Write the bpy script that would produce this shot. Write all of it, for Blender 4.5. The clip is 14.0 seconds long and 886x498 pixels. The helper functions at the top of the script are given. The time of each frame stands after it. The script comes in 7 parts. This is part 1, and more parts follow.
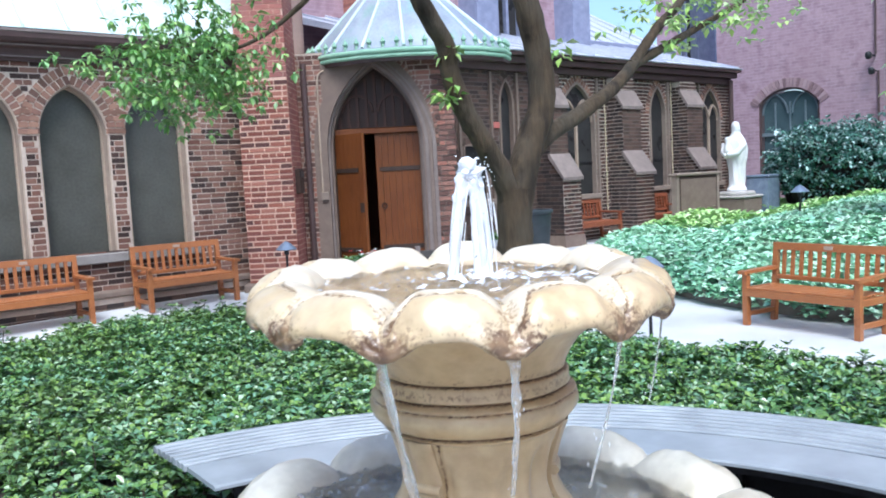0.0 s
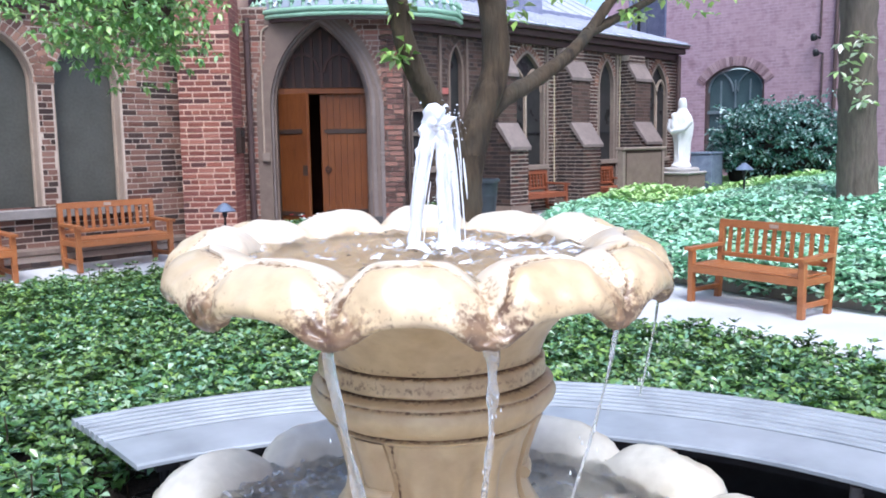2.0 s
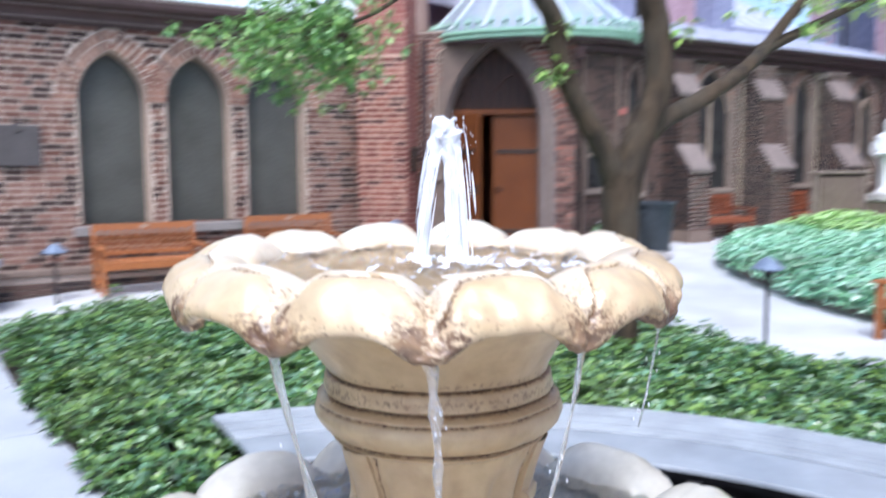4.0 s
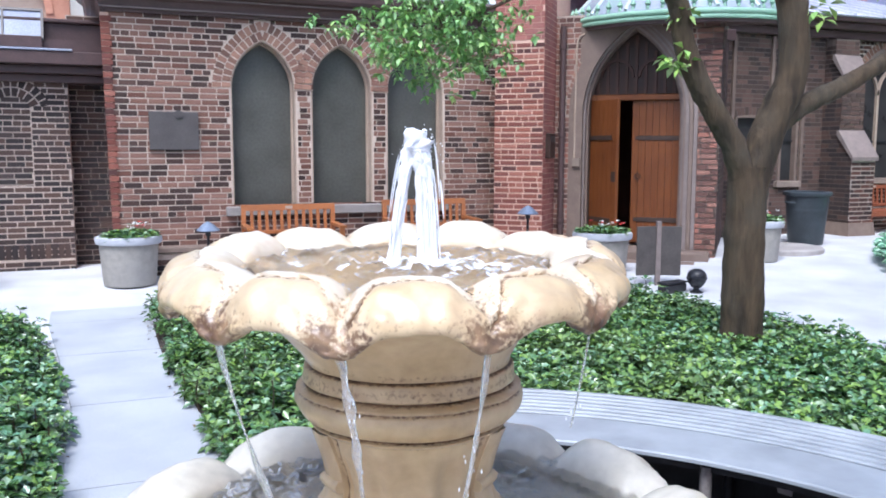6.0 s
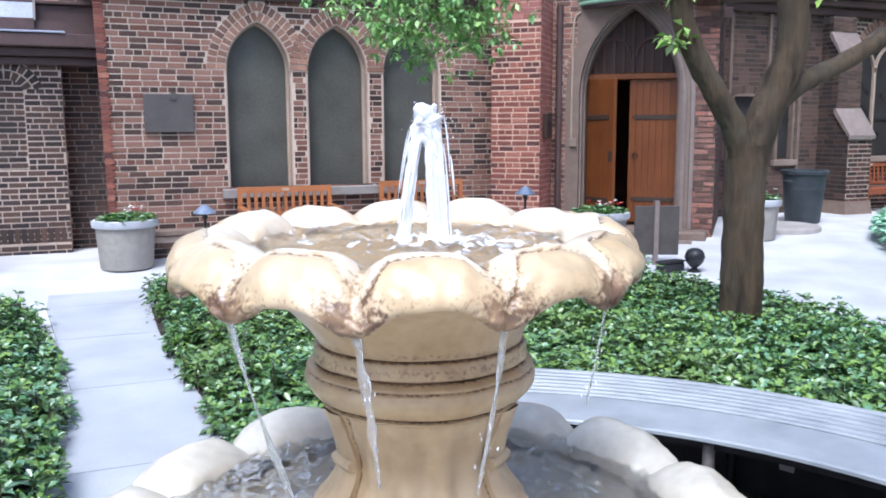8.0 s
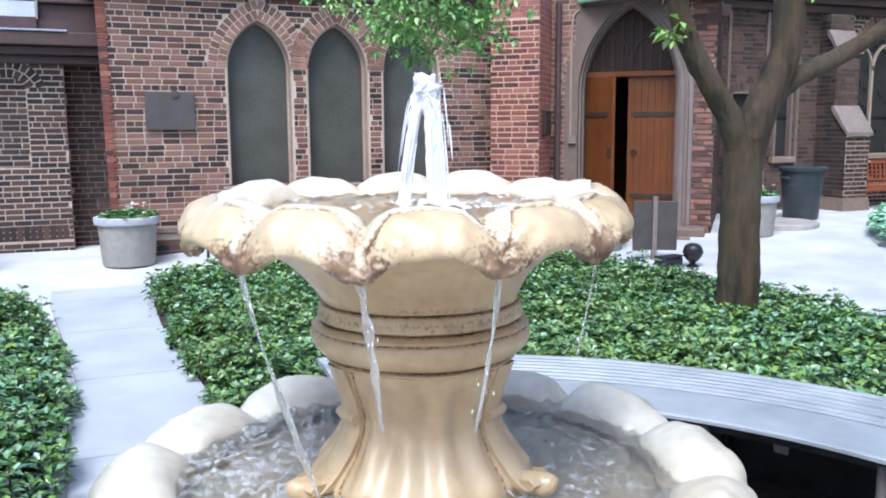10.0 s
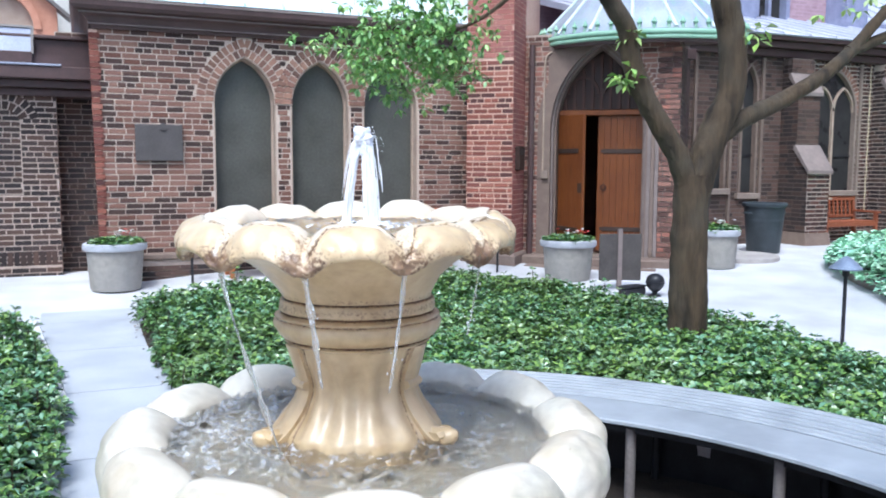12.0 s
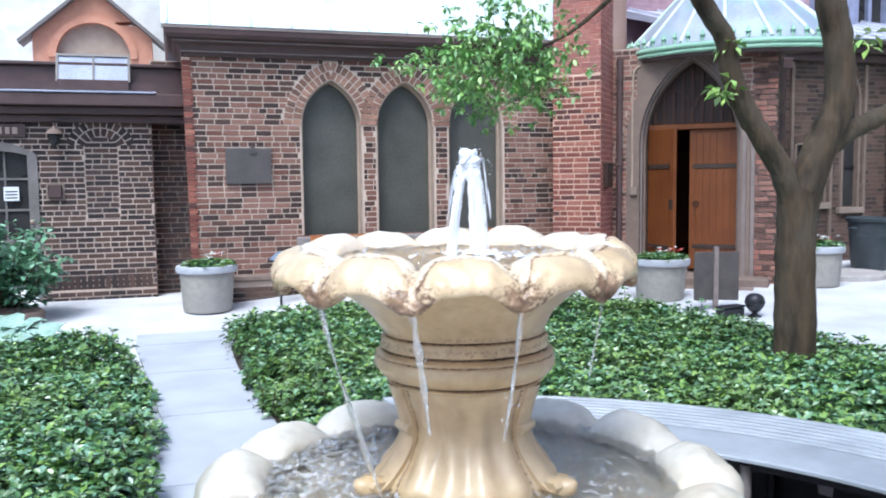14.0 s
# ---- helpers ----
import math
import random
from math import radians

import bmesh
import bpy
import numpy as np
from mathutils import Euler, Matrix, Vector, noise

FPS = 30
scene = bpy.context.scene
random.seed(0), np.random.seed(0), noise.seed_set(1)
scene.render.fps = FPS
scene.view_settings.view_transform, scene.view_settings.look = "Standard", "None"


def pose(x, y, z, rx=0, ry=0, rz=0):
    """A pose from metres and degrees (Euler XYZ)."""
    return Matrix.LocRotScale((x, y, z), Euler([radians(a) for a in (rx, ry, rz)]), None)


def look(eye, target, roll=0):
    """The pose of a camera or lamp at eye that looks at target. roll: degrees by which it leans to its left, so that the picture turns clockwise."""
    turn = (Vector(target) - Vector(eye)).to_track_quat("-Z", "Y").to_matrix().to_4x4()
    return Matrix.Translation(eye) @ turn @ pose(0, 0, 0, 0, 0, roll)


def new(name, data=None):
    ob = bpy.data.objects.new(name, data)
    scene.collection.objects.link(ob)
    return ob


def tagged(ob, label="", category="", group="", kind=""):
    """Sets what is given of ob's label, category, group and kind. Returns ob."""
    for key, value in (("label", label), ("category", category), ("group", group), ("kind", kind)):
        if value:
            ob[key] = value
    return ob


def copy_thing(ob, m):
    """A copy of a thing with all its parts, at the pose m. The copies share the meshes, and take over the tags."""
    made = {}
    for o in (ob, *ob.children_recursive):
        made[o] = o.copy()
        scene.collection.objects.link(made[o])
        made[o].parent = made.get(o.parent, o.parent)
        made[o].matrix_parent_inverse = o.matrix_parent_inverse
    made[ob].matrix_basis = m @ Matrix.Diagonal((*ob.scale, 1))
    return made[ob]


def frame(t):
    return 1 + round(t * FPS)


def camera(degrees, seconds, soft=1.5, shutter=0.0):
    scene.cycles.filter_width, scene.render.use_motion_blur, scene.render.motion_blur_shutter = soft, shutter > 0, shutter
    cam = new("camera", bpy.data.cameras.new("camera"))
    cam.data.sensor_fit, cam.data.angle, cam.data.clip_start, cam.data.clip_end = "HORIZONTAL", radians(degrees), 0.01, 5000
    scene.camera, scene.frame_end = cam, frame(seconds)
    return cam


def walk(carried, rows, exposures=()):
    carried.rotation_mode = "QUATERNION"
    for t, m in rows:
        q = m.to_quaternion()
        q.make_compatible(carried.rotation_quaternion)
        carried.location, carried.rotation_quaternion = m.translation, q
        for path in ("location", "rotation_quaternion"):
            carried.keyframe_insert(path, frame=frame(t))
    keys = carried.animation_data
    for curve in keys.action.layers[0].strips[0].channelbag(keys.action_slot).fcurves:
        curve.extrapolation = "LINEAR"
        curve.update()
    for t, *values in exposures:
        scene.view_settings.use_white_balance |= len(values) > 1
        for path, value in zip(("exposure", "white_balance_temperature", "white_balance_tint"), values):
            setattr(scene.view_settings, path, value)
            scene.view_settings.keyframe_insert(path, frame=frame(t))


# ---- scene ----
cam = camera(55.47, 14.0, soft=1.8, shutter=0.5)
PATH = [
    (0, (1.351, 1.362, 1.628), (3.317, 3.613, 1.372), -2.94),
    (0.5, (1.461, 1.447, 1.637), (3.423, 3.700, 1.368), -1.51),
    (1, (1.424, 1.492, 1.623), (3.452, 3.685, 1.343), 0.29),
    (1.5, (1.462, 1.535, 1.613), (3.606, 3.600, 1.233), -0.07),
    (2, (1.483, 1.552, 1.603), (3.588, 3.656, 1.227), -0.84),
    (2.5, (1.493, 1.531, 1.599), (3.594, 3.645, 1.256), -0.24),
    (3, (1.505, 1.514, 1.603), (3.619, 3.620, 1.297), 0.27),
    (3.5, (1.521, 1.508, 1.603), (3.631, 3.621, 1.305), 0.40),
    (3.7, (1.559, 1.503, 1.639), (3.570, 3.716, 1.396), 0.59),
    (3.9, (1.643, 1.412, 1.598), (3.380, 3.846, 1.354), -0.25),
    (4, (1.701, 1.394, 1.589), (3.297, 3.917, 1.293), -0.26),
    (4.2, (1.809, 1.335, 1.623), (3.182, 3.968, 1.194), -1.42),
    (6.3, (1.915, 1.183, 1.631), (3.001, 3.957, 1.282), 0.17),
    (6.5, (1.909, 1.184, 1.634), (2.985, 3.963, 1.285), 0.16),
    (7, (1.894, 1.201, 1.628), (2.989, 3.967, 1.243), -0.01),
    (7.5, (1.898, 1.207, 1.622), (3.012, 3.961, 1.202), -0.16),
    (10, (1.872, 1.138, 1.566), (2.988, 3.892, 1.151), -0.37),
    (10.5, (1.790, 1.048, 1.533), (3.070, 3.729, 1.116), 3.66),
    (11, (1.865, 0.862, 1.535), (3.037, 3.602, 1.188), 2.13),
    (11.5, (1.884, 0.727, 1.558), (2.858, 3.543, 1.202), 0.96),
    (12, (1.809, 0.670, 1.579), (2.979, 3.416, 1.279), 0.31),
    (12.5, (1.778, 0.722, 1.574), (2.955, 3.469, 1.312), -0.50),
    (13, (1.755, 0.817, 1.592), (2.746, 3.641, 1.389), -1.85),
    (13.5, (1.760, 0.831, 1.582), (2.623, 3.691, 1.316), -1.42),
    (14, (1.807, 0.829, 1.592), (2.706, 3.682, 1.356), -0.66),
]
EXPOSURES = [(0.0, 0.82, 5500, 5), (0.6, 0.88, 5500, 6), (1.4, 0.88, 5560, 11), (7.5, 0.85, 5560, 10), (10.0, 0.85, 5500, 7), (14.0, 0.88, 5500, 6)]
walk(cam, [(t, look(eye, aim, roll)) for t, eye, aim, roll in PATH], EXPOSURES)

# ---- daylight: bright overcast over a closed courtyard ----
world = bpy.data.worlds.new("sky")
scene.world = world
world.use_nodes = True
wn = world.node_tree
wn.nodes.clear()
sky = wn.nodes.new("ShaderNodeTexSky")
sky.sky_type, sky.sun_disc = "NISHITA", False
sky.sun_elevation, sky.sun_rotation = radians(58), radians(216)
sky.air_density, sky.dust_density = 1.0, 3.0
bg = wn.nodes.new("ShaderNodeBackground")
bg.inputs["Strength"].default_value = 0.15
wo = wn.nodes.new("ShaderNodeOutputWorld")
wn.links.new(sky.outputs[0], bg.inputs[0])
wn.links.new(bg.outputs[0], wo.inputs[0])
sun_data = bpy.data.lights.new("sun", "SUN")
sun_data.energy, sun_data.angle, sun_data.color = 1.9, radians(25), (1.0, 0.97, 0.93)
sun = new("sun", sun_data)
sun.matrix_world = look((-7.5, -8, 26), (2, 5, 0))


# ---- mesh helpers ----
class B:
    """A growing mesh: vertices, faces and a material slot for each face."""

    def __init__(self):
        self.v, self.f, self.m = [], [], []

    def add(self, verts, faces, m=0):
        k = len(self.v)
        self.v += [tuple(p) for p in verts]
        self.f += [tuple(i + k for i in f) for f in faces]
        self.m += [m] * len(faces)
        return self

    def hexa(self, p, m=0, back=True):
        """p: four corners of the bottom, then four of the top, both going round."""
        f = [(3, 2, 1, 0), (4, 5, 6, 7), (0, 1, 5, 4), (1, 2, 6, 5), (3, 0, 4, 7)]
        if back:
            f.append((2, 3, 7, 6))
        return self.add(p, f, m)

    def box(self, x0, x1, y0, y1, z0, z1, m=0, back=True, bevel=0.0):
        if bevel:
            b = bevel
            pts, fs = [], []
            for z, i in ((z0, b), (z0 + b, 0), (z1 - b, 0), (z1, b)):
                pts += [(x0 + i, y0 + i, z), (x1 - i, y0 + i, z), (x1 - i, y1 - i, z), (x0 + i, y1 - i, z)]
            fs = [(3, 2, 1, 0), (12, 13, 14, 15)]
            for k in range(3):
                for j in range(4):
                    fs.append((k * 4 + j, k * 4 + (j + 1) % 4, k * 4 + 4 + (j + 1) % 4, k * 4 + 4 + j))
            return self.add(pts, fs, m)
        return self.hexa([(x0, y0, z0), (x1, y0, z0), (x1, y1, z0), (x0, y1, z0), (x0, y0, z1), (x1, y0, z1), (x1, y1, z1), (x0, y1, z1)], m, back)

    def prism(self, poly, d0, d1, axis="y", m=0):
        """A flat outline of (a, b) pushed from d0 to d1 along an axis."""
        n = len(poly)
        put = {"y": lambda a, b, d: (a, d, b), "x": lambda a, b, d: (d, a, b), "z": lambda a, b, d: (a, b, d)}[axis]
        pts = [put(a, b, d0) for a, b in poly] + [put(a, b, d1) for a, b in poly]
        fs = [tuple(range(n)), tuple(range(2 * n - 1, n - 1, -1))] + [(i, i + n, (i + 1) % n + n, (i + 1) % n) for i in range(n)]
        return self.add(pts, fs, m)

    def lathe(self, prof, n=24, c=(0, 0), m=0, caps=True):
        pts = [(c[0] + r * math.cos(2 * math.pi * j / n), c[1] + r * math.sin(2 * math.pi * j / n), z) for r, z in prof for j in range(n)]
        fs = [(i * n + j, i * n + (j + 1) % n, i * n + n + (j + 1) % n, i * n + n + j) for i in range(len(prof) - 1) for j in range(n)]
        if caps:
            fs += [tuple(range(n - 1, -1, -1)), tuple(range((len(prof) - 1) * n, len(prof) * n))]
        return self.add(pts, fs, m)

    def tube(self, path, radii, n=8, m=0, rough=0.0):
        """A round limb along a path, with a radius at every point."""
        path = [Vector(p) for p in path]
        if not hasattr(radii, "__len__"):
            radii = [radii] * len(path)
        pts, side = [], None
        for i, p in enumerate(path):
            t = (path[min(i + 1, len(path) - 1)] - path[max(i - 1, 0)]).normalized()
            if side is None:
                side = t.cross(Vector((0.13, 0.9, 0.37))).normalized()
            side = (side - t * side.dot(t)).normalized()
            other = t.cross(side)
            for j in range(n):
                a = 2 * math.pi * j / n
                r = radii[i]
                q = p + (side * math.cos(a) + other * math.sin(a)) * r
                if rough:
                    q += (q - p) * rough * noise.noise(q * (1.3 / max(radii[0], 0.02)))
                pts.append(q)
        k = len(path)
        fs = [(i * n + j, i * n + (j + 1) % n, i * n + n + (j + 1) % n, i * n + n + j) for i in range(k - 1) for j in range(n)]
        fs += [tuple(range(n - 1, -1, -1)), tuple(range((k - 1) * n, k * n))]
        return self.add(pts, fs, m)

    def moved(self, mat):
        self.v = [tuple(mat @ Vector(p)) for p in self.v]
        return self

    def mesh(self, name, mats, smooth=None):
        me = bpy.data.meshes.new(name)
        me.from_pydata(self.v, [], self.f)
        for mt in mats if isinstance(mats, (list, tuple)) else [mats]:
            me.materials.append(mt)
        if any(self.m):
            me.polygons.foreach_set("material_index", self.m)
        if smooth is not None:
            me.shade_smooth()
            me.set_sharp_from_angle(angle=radians(smooth))
        me.update()
        return me


def part(name, b, mats, parent=None, label="", smooth=None, m=None):
    """One mesh object under a thing or a part."""
    ob = new(name, b.mesh(name, mats, smooth))
    if parent is not None:
        ob.parent = parent
    if m is not None:
        ob.matrix_basis = m
    return tagged(ob, label)


def thing(name, label, category, m=None, group="", kind=""):
    ob = new(name)
    ob.empty_display_size = 0.1
    if m is not None:
        ob.matrix_basis = m
    return tagged(ob, label, category, group, kind)


def spline(pts, n=6):
    """A smooth run of points through the given ones."""
    p = [Vector(q) for q in pts]
    p = [p[0] * 2 - p[1]] + p + [p[-1] * 2 - p[-2]]
    out = []
    for i in range(1, len(p) - 2):
        for k in range(n):
            t = k / n
            out.append(0.5 * (2 * p[i] + (p[i + 1] - p[i - 1]) * t + (2 * p[i - 1] - 5 * p[i] + 4 * p[i + 1] - p[i + 2]) * t * t
                              + (3 * p[i] - p[i - 1] - 3 * p[i + 1] + p[i + 2]) * t ** 3))
    return out + [p[-2]]


def step(a, b, x):
    t = min(max((x - a) / (b - a), 0), 1)
    return t * t * (3 - 2 * t)


# ---- materials ----
def material(name, colors, scale=8.0, rough=0.8, metal=0.0, bump=0.2, fine=60.0, pick="noise", spec=0.4, stain=None, stain_scale=1.5, stain_amount=0.5,
             stretch=(1, 1, 1), trans=0.0, sss=0.0, coat=0.0, bump_dist=0.01, coursed=None):
    """A procedural surface. colors: a run of colours picked by noise, by island or by object; stain: a second, larger pattern."""
    mt = bpy.data.materials.new(name)
    mt.use_nodes = True
    nt = mt.node_tree
    nt.nodes.clear()
    N = nt.nodes.new
    out, bs = N("ShaderNodeOutputMaterial"), N("ShaderNodeBsdfPrincipled")
    nt.links.new(bs.outputs[0], out.inputs[0])
    tc, mp = N("ShaderNodeTexCoord"), N("ShaderNodeMapping")
    mp.inputs["Scale"].default_value = stretch
    nt.links.new(tc.outputs["Object"], mp.inputs[0])
    n1 = N("ShaderNodeTexNoise")
    n1.inputs["Scale"].default_value, n1.inputs["Detail"].default_value = scale, 6.0
    nt.links.new(mp.outputs[0], n1.inputs["Vector"])
    ramp = N("ShaderNodeValToRGB")
    el = ramp.color_ramp.elements
    lo, hi = (0.3, 0.7) if pick == "noise" else (0.0, 1.0)
    if pick != "noise":
        ramp.color_ramp.interpolation = "CONSTANT"
    for i, c in enumerate(colors):
        pos = lo + (hi - lo) * i / max(len(colors) - 1, 1) if pick == "noise" else i / len(colors)
        e = el[i] if i < 2 else el.new(pos)
        e.position, e.color = pos, (*c, 1)
    if pick == "island":
        g = N("ShaderNodeNewGeometry")
        nt.links.new(g.outputs["Random Per Island"], ramp.inputs[0])
    elif pick == "object":
        g = N("ShaderNodeObjectInfo")
        nt.links.new(g.outputs["Random"], ramp.inputs[0])
    else:
        nt.links.new(n1.outputs[0], ramp.inputs[0])
    col = ramp.outputs[0]
    if coursed:
        # far brickwork, too small to build: brick length, course height, joint colour
        sep, com, bt = N("ShaderNodeSeparateXYZ"), N("ShaderNodeCombineXYZ"), N("ShaderNodeTexBrick")
        nt.links.new(tc.outputs["Object"], sep.inputs[0])
        nt.links.new(sep.outputs["X"], com.inputs["X"])
        nt.links.new(sep.outputs["Z"], com.inputs["Y"])
        nt.links.new(com.outputs[0], bt.inputs["Vector"])
        bt.inputs["Scale"].default_value = 1.0
        bt.inputs["Brick Width"].default_value, bt.inputs["Row Height"].default_value = coursed[0], coursed[1]
        bt.inputs["Mortar Size"].default_value, bt.inputs["Mortar Smooth"].default_value, bt.inputs["Bias"].default_value = 0.011, 0.3, -0.1
        bt.inputs["Color1"].default_value, bt.inputs["Color2"].default_value = (0.86, 0.84, 0.85, 1), (1.07, 1.05, 1.04, 1)
        bt.inputs["Mortar"].default_value = (*coursed[2], 1)
        mb_ = N("ShaderNodeMix")
        mb_.data_type, mb_.blend_type = "RGBA", "MULTIPLY"
        mb_.inputs[0].default_value = 1.0
        nt.links.new(col, mb_.inputs["A"])
        nt.links.new(bt.outputs["Color"], mb_.inputs["B"])
        col = mb_.outputs["Result"]
    n2 = N("ShaderNodeTexNoise")
    n2.inputs["Scale"].default_value, n2.inputs["Detail"].default_value = fine, 4.0
    nt.links.new(mp.outputs[0], n2.inputs["Vector"])
    grain = N("ShaderNodeMix")
    grain.data_type, grain.blend_type = "RGBA", "OVERLAY"
    grain.inputs[0].default_value = 0.35
    nt.links.new(col, grain.inputs["A"])
    nt.links.new(n2.outputs[0], grain.inputs["B"])
    col = grain.outputs["Result"]
    if stain:
        n3, r3, mx = N("ShaderNodeTexNoise"), N("ShaderNodeValToRGB"), N("ShaderNodeMix")
        n3.inputs["Scale"].default_value, n3.inputs["Detail"].default_value = stain_scale, 8.0
        nt.links.new(tc.outputs["Object"], n3.inputs["Vector"])
        r3.color_ramp.elements[0].position, r3.color_ramp.elements[1].position = 0.45, 0.7
        nt.links.new(n3.outputs[0], r3.inputs[0])
        sc = N("ShaderNodeMath")
        sc.operation = "MULTIPLY"
        sc.inputs[1].default_value = stain_amount
        nt.links.new(r3.outputs[0], sc.inputs[0])
        mx.data_type = "RGBA"
        nt.links.new(sc.outputs[0], mx.inputs[0])
        nt.links.new(col, mx.inputs["A"])
        mx.inputs["B"].default_value = (*stain, 1)
        col = mx.outputs["Result"]
    nt.links.new(col, bs.inputs["Base Color"])
    rr = N("ShaderNodeMapRange")
    rr.inputs["To Min"].default_value, rr.inputs["To Max"].default_value = max(rough - 0.12, 0.02), min(rough + 0.12, 1)
    nt.links.new(n1.outputs[0], rr.inputs[0])
    nt.links.new(rr.outputs[0], bs.inputs["Roughness"])
    bs.inputs["Metallic"].default_value = metal
    bs.inputs["Specular IOR Level"].default_value = spec
    bs.inputs["Transmission Weight"].default_value = trans
    bs.inputs["Coat Weight"].default_value = coat
    if sss:
        bs.inputs["Subsurface Weight"].default_value = sss
        bs.inputs["Subsurface Radius"].default_value = (0.01, 0.02, 0.005)
    if bump:
        bp, add = N("ShaderNodeBump"), N("ShaderNodeMath")
        add.operation = "MULTIPLY_ADD"
        add.inputs[1].default_value = 0.5
        nt.links.new(n2.outputs[0], add.inputs[0])
        nt.links.new(n1.outputs[0], add.inputs[2])
        bp.inputs["Strength"].default_value, bp.inputs["Distance"].default_value = bump, bump_dist
        nt.links.new(add.outputs[0], bp.inputs["Height"])
        nt.links.new(bp.outputs[0], bs.inputs["Normal"])
    return mt


HALL_BRICKS = [(0.0479, 0.0276, 0.0226), (0.193, 0.0957, 0.0694), (0.233, 0.124, 0.0905), (0.0653, 0.0371, 0.0296), (0.162, 0.0795, 0.0574), (0.242, 0.131, 0.0966), (0.0958, 0.0518, 0.0405), (0.218, 0.113, 0.0845), (0.0435, 0.0259, 0.0217), (0.138, 0.0604, 0.0423), (0.226, 0.118, 0.0855), (0.0566, 0.0328, 0.0265), (0.202, 0.103, 0.0756)]
RED_BRICKS = [(0.214, 0.0727, 0.0496), (0.169, 0.0545, 0.039), (0.268, 0.0943, 0.0638), (0.0892, 0.0363, 0.0306), (0.232, 0.08, 0.0567), (0.32, 0.131, 0.0923), (0.188, 0.0653, 0.0496)]
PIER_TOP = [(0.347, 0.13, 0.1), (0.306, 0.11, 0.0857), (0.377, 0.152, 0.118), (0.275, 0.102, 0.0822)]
PORCH_BRICKS = [(0.0924, 0.0478, 0.0376), (0.205, 0.104, 0.0783), (0.256, 0.131, 0.0983), (0.134, 0.0696, 0.0548), (0.287, 0.144, 0.106), (0.174, 0.087, 0.0666), (0.307, 0.131, 0.094)]
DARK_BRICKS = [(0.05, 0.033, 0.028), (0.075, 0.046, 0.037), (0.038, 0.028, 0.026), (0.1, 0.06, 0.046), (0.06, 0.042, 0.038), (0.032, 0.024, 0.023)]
CHAPEL_BRICKS = [(0.0598, 0.0301, 0.023), (0.0844, 0.0394, 0.0294), (0.0352, 0.0203, 0.0165), (0.105, 0.0463, 0.0332), (0.0704, 0.0348, 0.0277), (0.0422, 0.0243, 0.0198)]
brick_hall = material("brick_hall", HALL_BRICKS, 30, 0.85, bump=0.5, fine=150, pick="island")
brick_hall_single = material("brick_hall_single", HALL_BRICKS, 30, 0.85, bump=0.5, fine=150, pick="object")
brick_red = material("brick_red", RED_BRICKS, 30, 0.85, bump=0.5, fine=150, pick="island")
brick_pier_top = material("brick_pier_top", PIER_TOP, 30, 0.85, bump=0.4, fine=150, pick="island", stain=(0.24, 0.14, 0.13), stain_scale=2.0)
brick_porch = material("brick_porch", PORCH_BRICKS, 30, 0.85, bump=0.5, fine=150, pick="island")
brick_dark = material("brick_dark", DARK_BRICKS, 30, 0.85, bump=0.5, fine=150, pick="island")
brick_chapel = material("brick_chapel", CHAPEL_BRICKS, 30, 0.85, bump=0.5, fine=150, pick="island")
brick_arch_single = material("brick_arch_single", [(0.196, 0.105, 0.0736), (0.276, 0.15, 0.106), (0.138, 0.075, 0.057), (0.345, 0.19, 0.133), (0.23, 0.12, 0.0874)], 30, 0.85, bump=0.4, fine=150, pick="object")
# duller brick and mortar: the shade beside the porch put into their colour
brick_near = material("brick_near", [(0.07, 0.045, 0.036), (0.1, 0.06, 0.047), (0.05, 0.034, 0.03), (0.125, 0.075, 0.058)], 30, 0.85, bump=0.5, fine=150, pick="island")
brick_near_single = material("brick_near_single", [(0.07, 0.045, 0.036), (0.1, 0.06, 0.047), (0.125, 0.075, 0.058)], 30, 0.85, bump=0.5, fine=150, pick="object")
mortar_dark = material("mortar_dark", [(0.116, 0.0884, 0.0748), (0.156, 0.122, 0.102)], 25, 0.95, bump=0.5, fine=200, stain=(0.13, 0.095, 0.08))
mortar_porch = material("mortar_porch", [(0.4, 0.315, 0.26), (0.48, 0.39, 0.325)], 25, 0.95, bump=0.5, fine=200, stain=(0.29, 0.21, 0.17))
brick_red_single = material("brick_red_single", RED_BRICKS, 30, 0.85, bump=0.5, fine=150, pick="object")
brick_porch_single = material("brick_porch_single", PORCH_BRICKS, 30, 0.85, bump=0.5, fine=150, pick="object")
brick_dark_single = material("brick_dark_single", DARK_BRICKS, 30, 0.85, bump=0.5, fine=150, pick="object")
brick_chapel_single = material("brick_chapel_single", CHAPEL_BRICKS, 30, 0.85, bump=0.5, fine=150, pick="object")
brick_house_arch = material("brick_house_arch", [(0.27, 0.175, 0.185), (0.34, 0.23, 0.24), (0.22, 0.14, 0.15), (0.4, 0.28, 0.29)], 30, 0.9, bump=0.3, fine=120, pick="object")
mortar_chapel = material("mortar_chapel", [(0.413, 0.344, 0.288), (0.499, 0.426, 0.361)], 25, 0.95, bump=0.5, fine=200, stain=(0.3, 0.22, 0.18))
teal_glass = material("teal_glass", [(0.05, 0.085, 0.095), (0.08, 0.12, 0.13)], 2, 0.2, bump=0.03, spec=0.5)
teal_paint = material("teal_paint", [(0.12, 0.16, 0.18), (0.16, 0.2, 0.22)], 6, 0.5, bump=0.1)
roof_pale = material("roof_pale", [(0.47, 0.49, 0.57), (0.57, 0.585, 0.66)], 2, 0.38, bump=0.1, fine=30, spec=0.7, stain=(0.42, 0.44, 0.55))
